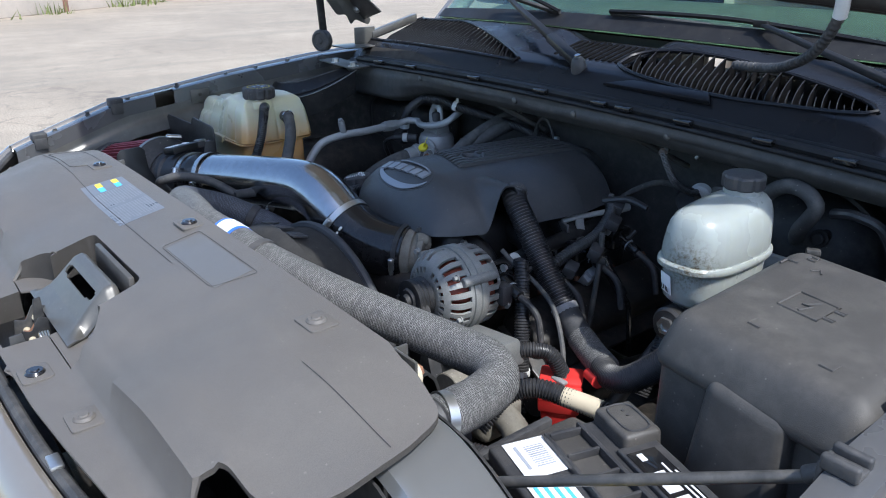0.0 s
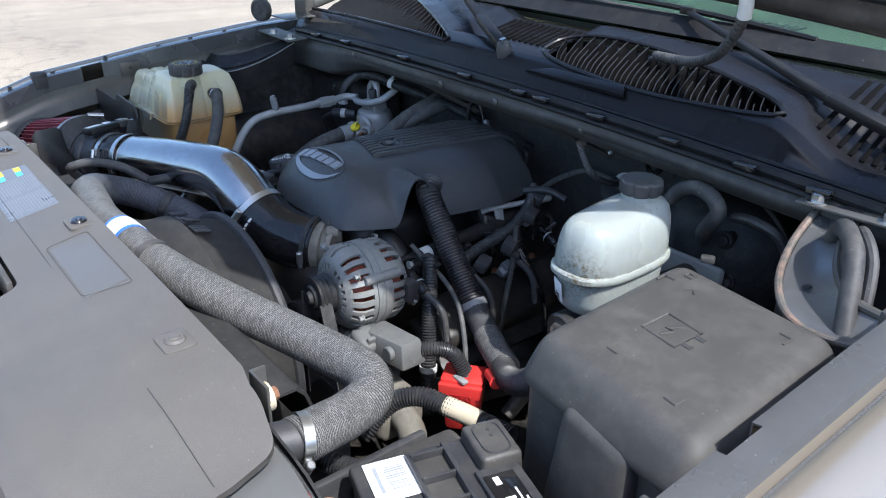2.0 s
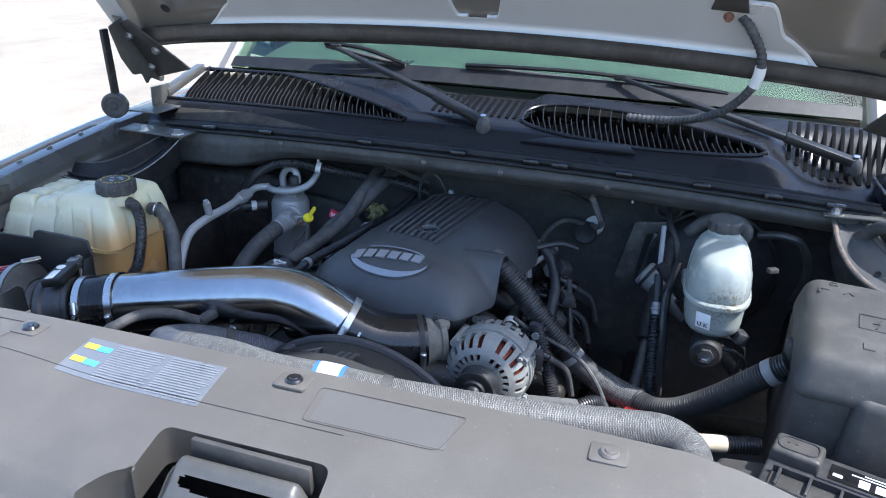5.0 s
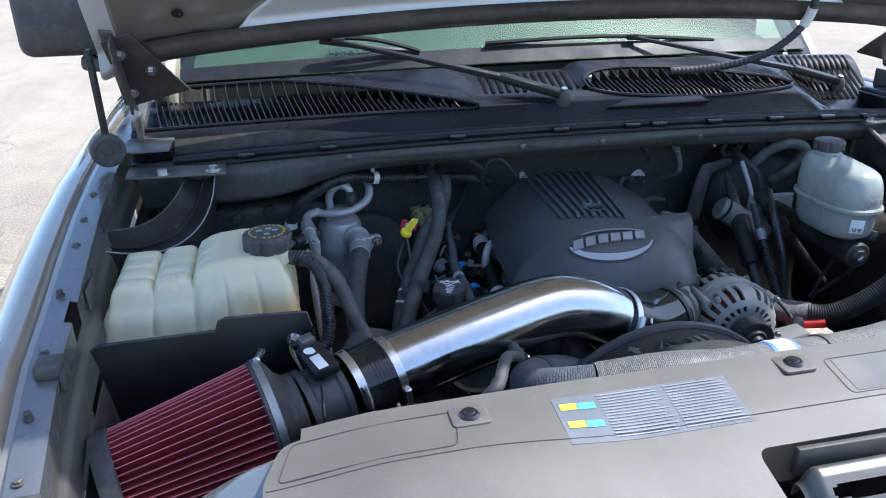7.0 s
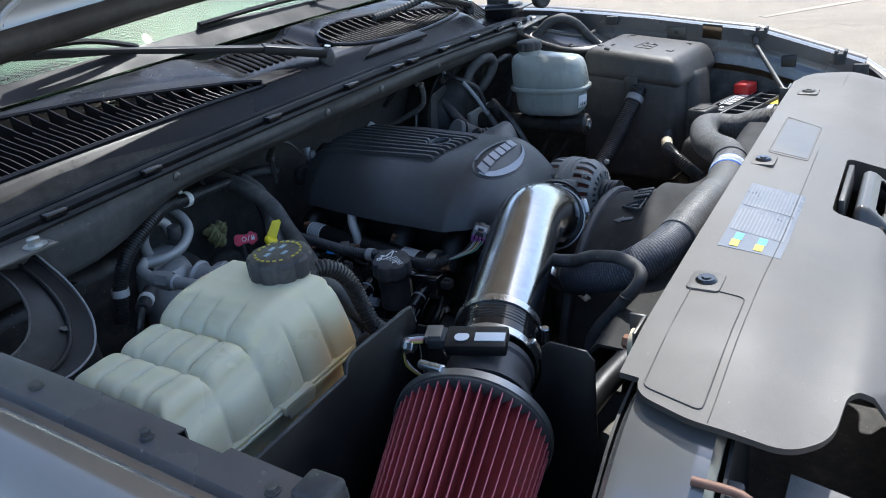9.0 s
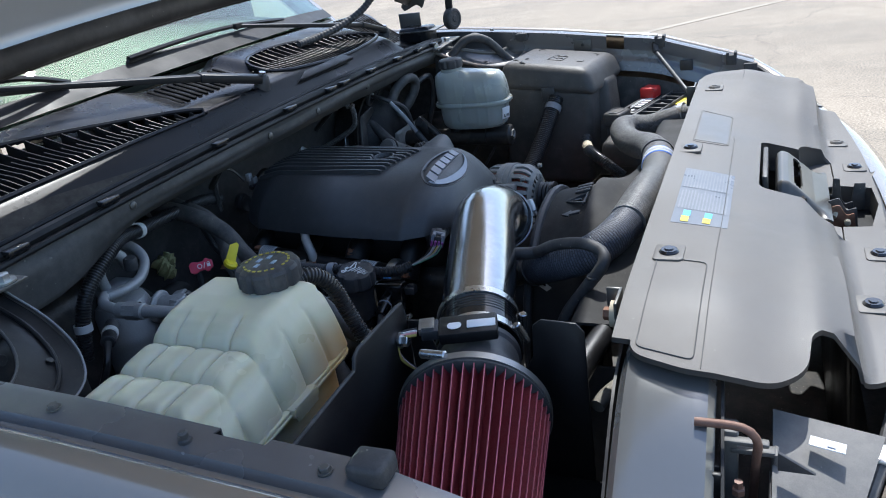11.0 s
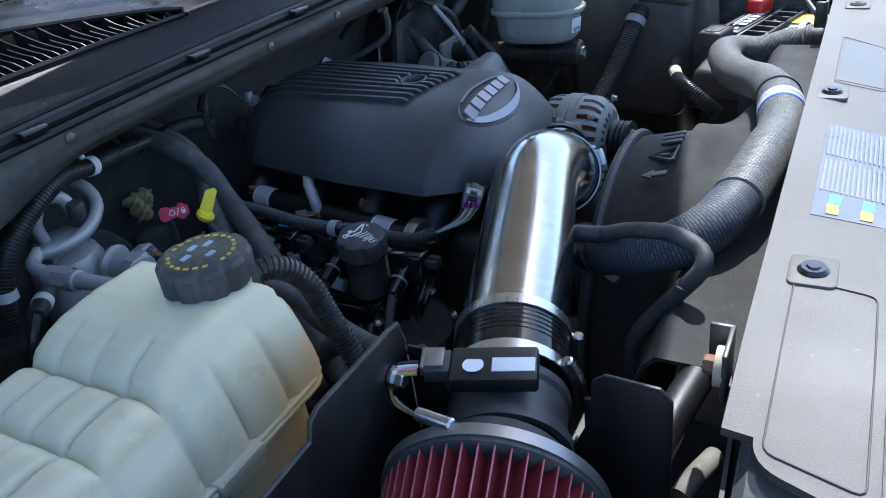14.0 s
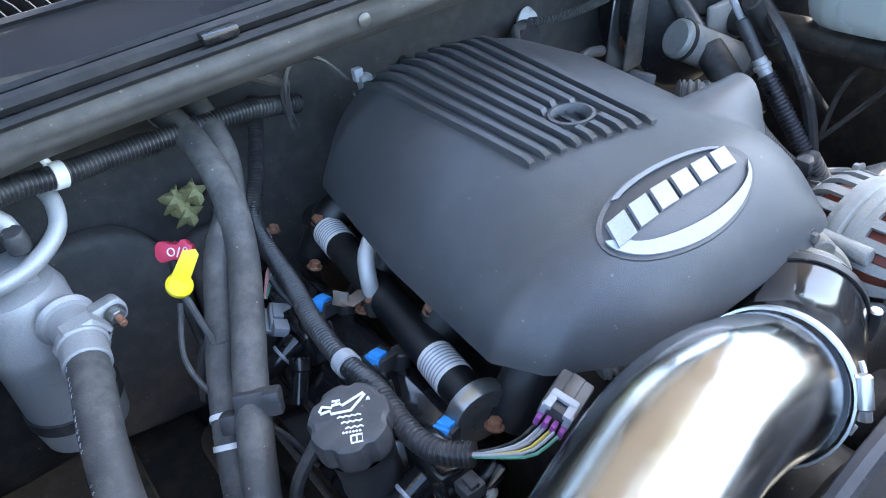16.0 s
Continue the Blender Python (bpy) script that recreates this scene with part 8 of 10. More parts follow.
def oil_filler():
    o = thing("oil_filler", (-0.322, 0.503, 0.86), "black oil filler neck and cap with white oil-can mark", "oil filler")
    tilt = Vector((-0.10, -0.10, 1)).normalized()
    base = Vector((-0.318, 0.508, 0.962))
    cap = ribbed_cap("cap", base, tilt, 0.032, 0.028, PLASTIC, o, 7)
    x = Vector((0.79, -0.50, 0.0))
    x = (x - tilt * x.dot(tilt)).normalized()
    y = tilt.cross(x)
    t = base + tilt * 0.0285

    def mk(name, pts, r=0.0010):
        part(name, tube([t + x * a + y * b for a, b in pts], r, 6, curve=False), WHITE, cap)

    mk("oil_can_mark", [(-0.0215, 0.0060), (-0.0195, 0.0105), (-0.0125, 0.0085), (-0.0118, 0.0105), (-0.0060, 0.0110), (-0.0045, 0.0090), (0.0115, 0.0175), (0.0125, 0.0160), (0.0020, 0.0035), (-0.0125, 0.0030), (-0.0135, 0.0060), (-0.0205, 0.0045)], 0.0011)
    mk("oil_can_mark", [(-0.0090, 0.0110), (-0.0090, 0.0140), (-0.0120, 0.0140), (-0.0060, 0.0140)], 0.0009)
    mk("drop_mark", [(0.0150, 0.0130), (0.0160, 0.0105), (0.0140, 0.0105), (0.0150, 0.0130)], 0.0008)
    for n in range(3):
        mk("wave_mark", [(-0.008 + 0.003 * n + 0.0022 * q, -0.0015 - 0.0050 * n + 0.006 * (n == 0) * 0 + 0.0012 * (q % 2)) for q in range(9 - n)], 0.0007)
    for q in range(6):
        mk("print_bar", [(-0.004 + 0.0024 * q, -0.0150), (-0.004 + 0.0024 * q + 0.0014, -0.0142)], 0.0009)
    mk("book_mark", [(0.002, -0.0180), (0.010, -0.0175), (0.0105, -0.0235), (0.0025, -0.0240), (0.002, -0.0180)], 0.0008)
    mk("book_mark", [(0.006, -0.0180), (0.0065, -0.0230)], 0.0006)
    part("neck", lathe([(0.030, 0.0), (0.026, -0.008), (0.0245, -0.045), (0.026, -0.060), (0, -0.060)], base, tilt, 28), PLASTIC, o)
    part("neck_bend", tube([base - tilt * 0.05, base - tilt * 0.085 + Vector((0.006, -0.004, 0)), base - tilt * 0.110 + Vector((0.020, -0.012, 0)), base - tilt * 0.135 + Vector((0.036, -0.022, 0))], 0.0235, 20, ribs=0.010, depth=0.0016), GLOSSBLK, o)
    part("base", cyl((-0.275, 0.485, 0.80), (-0.280, 0.470, 0.835), 0.060, 0.055, 40, 0.006), STEELBLK, o)
    part("base_ring", lathe([(0.048, 0), (0.056, 0.001), (0.059, 0.006), (0.056, 0.011), (0.048, 0.012)], (-0.279, 0.472, 0.826), (-0.1, -0.36, 0.9), 40), GLEAM, o)
    for k in range(4):
        a = 1.57 * k + 0.4
        hex_bolt((-0.295 + 0.066 * math.cos(a), 0.445 + 0.066 * math.sin(a), 0.852), (0, 0, 1), 0.006, 0.007, STEEL, o)


oil_filler()


def engine_looms():
    l = thing("engine_loom", (-0.25, 0.55, 0.95), "black corrugated engine wiring loom with grey tie", "wiring loom")
    part("loom", tube([(-0.165, 0.965, 1.045), (-0.185, 0.93, 1.02), (-0.215, 0.885, 0.99), (-0.245, 0.84, 0.975), (-0.258, 0.79, 0.97), (-0.268, 0.71, 0.968), (-0.281, 0.64, 0.968), (-0.287, 0.58, 0.970), (-0.285, 0.53, 0.972), (-0.289, 0.485, 0.970), (-0.286, 0.450, 0.971), (-0.270, 0.426, 0.975)], 0.0088, 14, ribs=0.0040, depth=0.0014), CONDUIT, l)
    part("tie", lathe([(0.0094, -0.006), (0.0114, -0.006), (0.0114, 0.006), (0.0094, 0.006)], (-0.287, 0.572, 0.9705), (0, 1, -0.03), 18), LABELT, l)
    p = thing("sensor_plug", (-0.16, 0.43, 0.96), "grey and purple sensor plug with bundled wires", "connector")
    S = Matrix.Translation((-0.207, 0.402, 0.996)) @ pose(0, 0, 0, 20, 0, 20)

    def on(name, c, d, mt, w=0.0012, lb=""):
        bm = box(c, d, w)
        bmesh.ops.transform(bm, matrix=S, verts=bm.verts)
        part(name, bm, mt, p, lb)

    on("housing", (0.004, 0, 0), (0.036, 0.026, 0.020), PLASTIC, 0.003)
    on("rib", (0.008, 0, 0.011), (0.024, 0.010, 0.003), PLASTIC)
    for q in (-1, 1):
        on("lock", (-0.009, q * 0.0075, 0.0115), (0.016, 0.006, 0.005), GREYPRINT, 0.001, "pale grey sliding lock")
        on("lock", (-0.0145, q * 0.009, 0.006), (0.005, 0.005, 0.012), GREYPRINT, 0.001, "pale grey sliding lock")
    on("lock", (-0.004, 0, 0.0125), (0.006, 0.020, 0.004), GREYPRINT, 0.001, "pale grey sliding lock")
    for q in range(4):
        on("retainer", (-0.0185, -0.009 + 0.006 * q, -0.002), (0.007, 0.004, 0.010), PURPLE, 0.001, "purple wire retainer")
    for k, mt in enumerate((GREEN, LABELT, BRAIDW, GREYPL, LABELT, STEELBLK)):
        o = Vector((0, 0.0036 * k - 0.009, 0.001 * (k % 2)))
        part("wire", tube([Vector((-0.226, 0.396, 0.992)) + o, Vector((-0.245, 0.400, 0.984)) + o * 0.9, Vector((-0.262, 0.416, 0.978)) + o * 0.4, Vector((-0.271, 0.427, 0.975)) + o * 0.3], 0.0013, 6), mt, p)
    # second loom behind, at the back of the engine
    b = thing("rear_loom", (-0.12, 0.86, 0.98), "twisted black wiring at the rear of the engine", "wiring loom")
    for k in range(2):
        part("lead", tube([(-0.150 + 0.004 * k, 0.90, 1.02), (-0.152, 0.898 - 0.004 * k, 1.06), (-0.142 + 0.003 * k, 0.896, 1.090), (-0.118, 0.893, 1.102 - 0.005 * k), (-0.096, 0.888, 1.085), (-0.078, 0.882, 1.058)], 0.0026, 8), CONDUIT if k else STEELGRY, b)
    part("wrap", tube([(-0.151, 0.899, 1.035), (-0.151, 0.898, 1.060), (-0.146, 0.897, 1.080)], 0.0052, 10), MESHSLV, b)
    part("clip", box((-0.066, 0.878, 1.062), (0.012, 0.010, 0.016), 0.002), LABELT, b)
    part("plug", box((-0.06, 0.875, 1.05), (0.016, 0.016, 0.022), 0.003), GREYPL, b)
    w = thing("wire_bundle", (-0.33, 0.66, 0.9), "loose coloured wires and grey plug beside the heater hose", "wiring")
    part("plug", join(box((-0.291, 0.708, 0.935), (0.022, 0.030, 0.018), 0.002, rot=(10, 25, -20)), box((-0.297, 0.690, 0.940), (0.015, 0.014, 0.012), 0.002, rot=(10, 25, -20)), box((-0.290, 0.708, 0.945), (0.010, 0.018, 0.006), 0.001, rot=(10, 25, -20)), box((-0.302, 0.712, 0.938), (0.006, 0.030, 0.005), 0.001, rot=(10, 25, -20))), LABELT, w)
    part("boot", join(cyl((-0.325, 0.725, 0.935), (-0.338, 0.705, 0.905), 0.0105, seg=14), cyl((-0.337, 0.707, 0.907), (-0.345, 0.692, 0.880), 0.0130, seg=14), box((-0.322, 0.732, 0.944), (0.014, 0.012, 0.010), 0.002, rot=(0, 30, 30))), GLOSSBLK, w)
    part("boot", join(cyl((-0.300, 0.655, 0.920), (-0.318, 0.640, 0.890), 0.0085, seg=14), cyl((-0.297, 0.658, 0.925), (-0.303, 0.652, 0.914), 0.0105, seg=14)), GLOSSBLK, w)
    part("loop", tube([(-0.262, 0.800, 0.955), (-0.268, 0.812, 0.972), (-0.258, 0.822, 0.980), (-0.246, 0.822, 0.972), (-0.243, 0.812, 0.955)], 0.0022, 8), LABELT, w)
    for k, mt in enumerate((PINK, GREYPL, GREEN)):
        part("wire", tube([(-0.290, 0.735, 0.945), (-0.278 + 0.004 * k, 0.745, 0.962), (-0.268, 0.765, 0.955 - 0.004 * k)], 0.002, 6), mt, w)


engine_looms()


def engine_clutter():
    """Small fittings between the engine, the firewall and the fenders."""
    w = thing("vacuum_tee", (-0.07, 0.87, 1.0), "small black vacuum tee with twisted leads behind the engine cover", "vacuum fitting")
    part("tee", join(cyl((-0.085, 0.865, 1.045), (-0.045, 0.862, 1.040), 0.006, seg=12), cyl((-0.065, 0.864, 1.042), (-0.065, 0.84, 1.052), 0.005, seg=12)), PLASTIC, w)
    part("lead", tube([(-0.045, 0.862, 1.040), (-0.01, 0.87, 1.055), (0.01, 0.90, 1.05), (0.02, 0.94, 1.02)], 0.0035, 8), RUBBER, w)
    c = thing("wiper_motor", (0.44, 0.80, 0.9), "dark grey cylindrical motor beside the engine", "motor")
    part("can", cyl((0.392, 0.795, 0.972), (0.500, 0.765, 0.905), 0.028, seg=32, w=0.004), ALU, c)
    part("end_cap", cyl((0.497, 0.766, 0.907), (0.512, 0.762, 0.897), 0.0295, seg=32, w=0.003), STEELGRY, c)
    part("band", lathe([(0.0285, 0), (0.0300, 0.001), (0.0300, 0.006), (0.0285, 0.007)], (0.40, 0.793, 0.967), (0.108, -0.03, -0.067), 32), STEELBLK, c)
    s = thing("shift_cable", (0.40, 0.65, 0.9), "grey control cable with black corrugated boot", "cable")
    part("inner", tube([(0.421, 0.775, 1.085), (0.423, 0.742, 1.045), (0.426, 0.712, 0.998)], 0.0050, 10), LABELT, s)
    part("sleeve", cyl((0.4255, 0.716, 1.004), (0.4295, 0.686, 0.953), 0.0088, seg=14), PLASTIC, s)
    part("collar", join(cyl((0.4293, 0.687, 0.955), (0.431, 0.672, 0.932), 0.0100, seg=14), cyl((0.430, 0.682, 0.947), (0.4304, 0.678, 0.941), 0.0120, seg=14)), ACCALU, s)
    part("boot", tube([(0.431, 0.674, 0.934), (0.434, 0.645, 0.890), (0.438, 0.602, 0.828), (0.44, 0.57, 0.77)], 0.012, 14, ribs=0.0055, depth=0.0022), CONDUIT, s)
    k = thing("column_shaft", (0.55, 0.7, 0.85), "matt black steering column shaft running down to the frame", "shaft")
    part("shaft", cyl((0.425, 0.705, 1.03), (0.62, 0.69, 0.80), 0.0125, seg=18), STEELBLK, k)
    part("joint", cyl((0.475, 0.701, 0.970), (0.505, 0.699, 0.935), 0.019, seg=18), DEEP, k)
    b = thing("transmission_bracket", (0.40, 0.88, 0.9), "grey stamped bracket with a rusty bolt on the firewall", "bracket")
    part("plate", hexa([(0.375, 0.915, 0.90), (0.43, 0.905, 0.89), (0.44, 0.905, 0.99), (0.40, 0.915, 1.02)], [(0.377, 0.912, 0.90), (0.432, 0.902, 0.89), (0.442, 0.902, 0.99), (0.402, 0.912, 1.02)], 0.001), BEAMPT, b)
    hex_bolt((0.412, 0.905, 0.935), (0, -1, 0.1), 0.010, 0.009, RUST, b)
    g = thing("ground_strap", (-0.40, 0.7, 0.85), "thin dark wire hanging beside the heater hoses", "wire")
    part("wire", tube([(-0.365, 0.735, 0.985), (-0.385, 0.70, 0.95), (-0.375, 0.66, 0.92), (-0.345, 0.62, 0.89), (-0.33, 0.60, 0.85)], 0.0028, 8), RUBBER, g)
    part("boot", cyl((-0.350, 0.700, 0.955), (-0.362, 0.685, 0.91), 0.0105, seg=14), PLASTIC, g)
    part("boot", cyl((-0.362, 0.685, 0.912), (-0.366, 0.660, 0.868), 0.0125, seg=14), RUBBER, g)
    h = thing("hose_clip", (-0.37, 0.56, 0.88), "black plastic clip holding the two heater hoses", "clip")
    part("clip", join(box((-0.356, 0.612, 0.944), (0.040, 0.014, 0.024), 0.003, rot=(-25, 0, -30)), box((-0.345, 0.604, 0.952), (0.014, 0.020, 0.010), 0.002, rot=(-25, 0, -30)), box((-0.380, 0.625, 0.928), (0.018, 0.018, 0.018), 0.003, rot=(-25, 0, -30))), PLASTIC, h)
    for q, d in (((-0.3775, 0.649, 0.912), (0.42, 0.80, 0.60)), ((-0.3865, 0.631, 0.8975), (0.38, 0.75, 0.80))):
        part("tie", lathe([(0.0158, -0.0025), (0.0168, -0.0025), (0.0168, 0.0025), (0.0158, 0.0025)], q, d, 20), WHITEPL, h)


engine_clutter()


def driver_valve_side():
    """Plugs, leads and tubes along the driver's side valve cover."""
    d = thing("injector_harness", (0.21, 0.62, 0.93), "black injector harness with pale plugs along the driver's side", "wiring loom")
    part("rail", cyl((0.175, 0.46, 0.935), (0.150, 0.80, 0.948), 0.0145, seg=20), STEELBLK, d)
    for k in range(4):
        y = 0.47 + 0.095 * k
        part("plug", join(box((0.198, y, 0.940), (0.022, 0.026, 0.020), 0.003, rot=(0, -25, 20)), box((0.210, y + 0.006, 0.935), (0.012, 0.014, 0.014), 0.002, rot=(0, -25, 20))), GLOSSBLK, d)
        part("clip", box((0.203, y - 0.004, 0.951), (0.012, 0.010, 0.005), 0.001, rot=(0, -25, 20)), LABELT if k % 2 else STEELGRY, d)
        part("lead", tube([(0.214, y + 0.008, 0.932), (0.232, y + 0.016, 0.940), (0.240, y + 0.03, 0.955)], 0.0038, 8), CONDUIT, d)
    part("white_band", lathe([(0.0146, -0.010), (0.0152, -0.010), (0.0152, 0.010), (0.0146, 0.010)], (0.171, 0.52, 0.937), (-0.07, 1, 0.03), 20), WHITEPL, d)
    t = thing("dipstick_tube", (0.27, 0.6, 0.85), "bare metal tube bent up beside the valve cover", "tube")
    part("tube", tube([(0.255, 0.665, 0.985), (0.262, 0.655, 0.93), (0.275, 0.63, 0.87), (0.29, 0.60, 0.80)], 0.0055, 10), STEELGRY, t)
    part("bracket", box((0.262, 0.652, 0.935), (0.026, 0.006, 0.012), 0.001, rot=(0, 0, 25)), STEELGRY, t)
    p = thing("plug_lead", (0.27, 0.697, 0.89), "glossy black plug boot with a pale stripe", "plug lead", "plug leads")
    part("boot", join(cyl((0.240, 0.692, 0.918), (0.290, 0.697, 0.860), 0.0105, seg=16), cyl((0.236, 0.6915, 0.923), (0.250, 0.693, 0.906), 0.0135, seg=16)), GLOSSBLK, p)
    part("stripe", cyl((0.2525, 0.683, 0.914), (0.282, 0.686, 0.880), 0.0012, seg=6), GREYPRINT, p)
    part("lead", tube([(0.288, 0.697, 0.862), (0.300, 0.700, 0.845), (0.304, 0.705, 0.80), (0.304, 0.71, 0.74)], 0.005, 10), GLOSSBLK, p)
    part("fin_block", join(*[box((0.228 + 0.004 * q, 0.690, 0.940 - 0.005 * q), (0.0018, 0.020, 0.016), 0.0004, rot=(0, 42, 0)) for q in range(5)]), STEELGRY, p)
    for dx, dy, dz in ((-0.004, -0.095, -0.004), (0.006, 0.068, 0.022)):
        copy_thing(p, Matrix.Translation((dx, dy, dz)))
    q = thing("fuel_fitting", (0.17, 0.72, 0.98), "bare metal fuel pipe with a knurled end beside the engine cover", "pipe")
    part("pipe", tube([(0.150, 0.672, 0.975), (0.160, 0.700, 0.980), (0.175, 0.745, 0.982), (0.190, 0.782, 0.986)], 0.0055, 10), ACCALU, q)
    part("nut", lathe([(0.0055, 0), (0.0105, 0.001), (0.0105, 0.014), (0.0055, 0.015)], (0.187, 0.775, 0.9855), (0.3, 0.95, 0.1), 6), STEELWORN, q)
    part("cap", lathe([(0, 0.020), (0.008, 0.020), (0.0088, 0.018), (0.0088, 0.0), (0, 0)], (0.193, 0.790, 0.987), (0.3, 0.95, 0.1), 20), ACCALU, q)
    part("stay", box((0.163, 0.708, 0.965), (0.006, 0.018, 0.036), 0.001, rot=(10, 0, -15)), ACCALU, q)
    part("stay", box((0.152, 0.676, 0.962), (0.030, 0.006, 0.020), 0.001, rot=(10, 0, -15)), STEELWORN, q)


driver_valve_side()


# ---- upper radiator hose and its neighbours ----
def radiator_hoses():
    h = thing("radiator_hose", (0.25, 0.1, 0.95), "grey braided upper radiator hose with steel clamp", "radiator hose")
    path = [(-0.225, 0.075, 1.040), (-0.14, 0.060, 1.052), (-0.06, 0.052, 1.050), (0.02, 0.060, 1.046), (0.10, 0.072, 1.036), (0.19, 0.098, 1.022), (0.27, 0.135, 1.003), (0.345, 0.168, 0.990),
            (0.415, 0.190, 0.984), (0.465, 0.198, 0.982), (0.498, 0.182, 0.976), (0.508, 0.145, 0.972), (0.520, 0.105, 0.980), (0.530, 0.065, 0.988), (0.530, 0.060, 0.988)]
    part("hose", tube(path, 0.0285, 24, 0.008), BRAID, h)
    clamp_band((0.531, 0.070, 0.988), (0.2, 1, -0.2), 0.0290, h, screw=(1, -0.2, -0.6))
    part("outlet", cyl((0.530, 0.07, 0.988), (0.515, 0.01, 0.992), 0.0245, seg=24), PLASTIC, h)
    part("tape", tube([(0.000, 0.0572, 1.0475), (0.02, 0.060, 1.046), (0.042, 0.0625, 1.0437)], 0.0293, 24), TAPEBLUE, h, "blue tape band with a white label")
    lab = part("hose_label", tube([(0.006, 0.0580, 1.0472), (0.02, 0.060, 1.046), (0.036, 0.0618, 1.0445)], 0.0298, 24), WHITE, h)
    for k in range(9):
        p = Vector((0.010, 0.0585, 1.047)).lerp(Vector((0.032, 0.0615, 1.0447)), k / 8)
        part("print_bar", lathe([(0.0299, 0), (0.03005, 0), (0.03005, 0.001), (0.0299, 0.001)], p, (1, 0.07, -0.1), 24), GREYPRINT, lab)
    part("ring", lathe([(0.0285, -0.007), (0.0307, -0.006), (0.0307, 0.006), (0.0285, 0.007)], (0.098, 0.0715, 1.0365), (1, 0.17, -0.13), 28), RUBBER, h)
    l = thing("lower_hose", (-0.2, 0.16, 0.9), "blue-black braided coolant hose under the intake tube", "hose")
    part("hose", tube([(-0.225, 0.075, 1.040), (-0.270, 0.094, 1.030), (-0.292, 0.128, 1.013), (-0.284, 0.172, 0.995), (-0.252, 0.217, 0.970), (-0.205, 0.255, 0.945), (-0.15, 0.285, 0.91)], 0.0265, 22, 0.008), BRAIDB, l)
    part("band", lathe([(0.0265, -0.008), (0.0285, -0.007), (0.0285, 0.007), (0.0265, 0.008)], (-0.252, 0.217, 0.970), (0.68, 0.65, -0.4), 28), RUBBER, l)
    t = thing("breather_hose", (-0.3, 0.12, 0.95), "thin black breather hose looping from the intake tube", "hose")
    part("hose", tube([(-0.289, 0.200, 1.016), (-0.318, 0.163, 1.042), (-0.338, 0.119, 1.055), (-0.353, 0.089, 1.050), (-0.369, 0.085, 1.038), (-0.371, 0.112, 1.000), (-0.375, 0.140, 0.960), (-0.381, 0.147, 0.930), (-0.376, 0.140, 0.86)], 0.0085, 12), RUBBER, t)
    part("clip", tube([(-0.370 + 0.010 * math.cos(a), 0.098 + 0.009 * math.sin(a), 1.020) for a in span(0, 6.2, 16)], 0.002, 6, curve=False), STEELBLK, t)
    q = thing("transmission_line", (-0.52, 0.1, 0.9), "short black hose stub beside the heat shield", "hose")
    part("hose", tube([(-0.46, 0.07, 0.985), (-0.51, 0.078, 0.985), (-0.565, 0.085, 0.982)], 0.015, 14), SHIELD, q)
    part("stub", tube([(-0.50, 0.045, 0.94), (-0.535, 0.056, 0.945), (-0.555, 0.062, 0.943)], 0.009, 12), CASTING, q)


radiator_hoses()


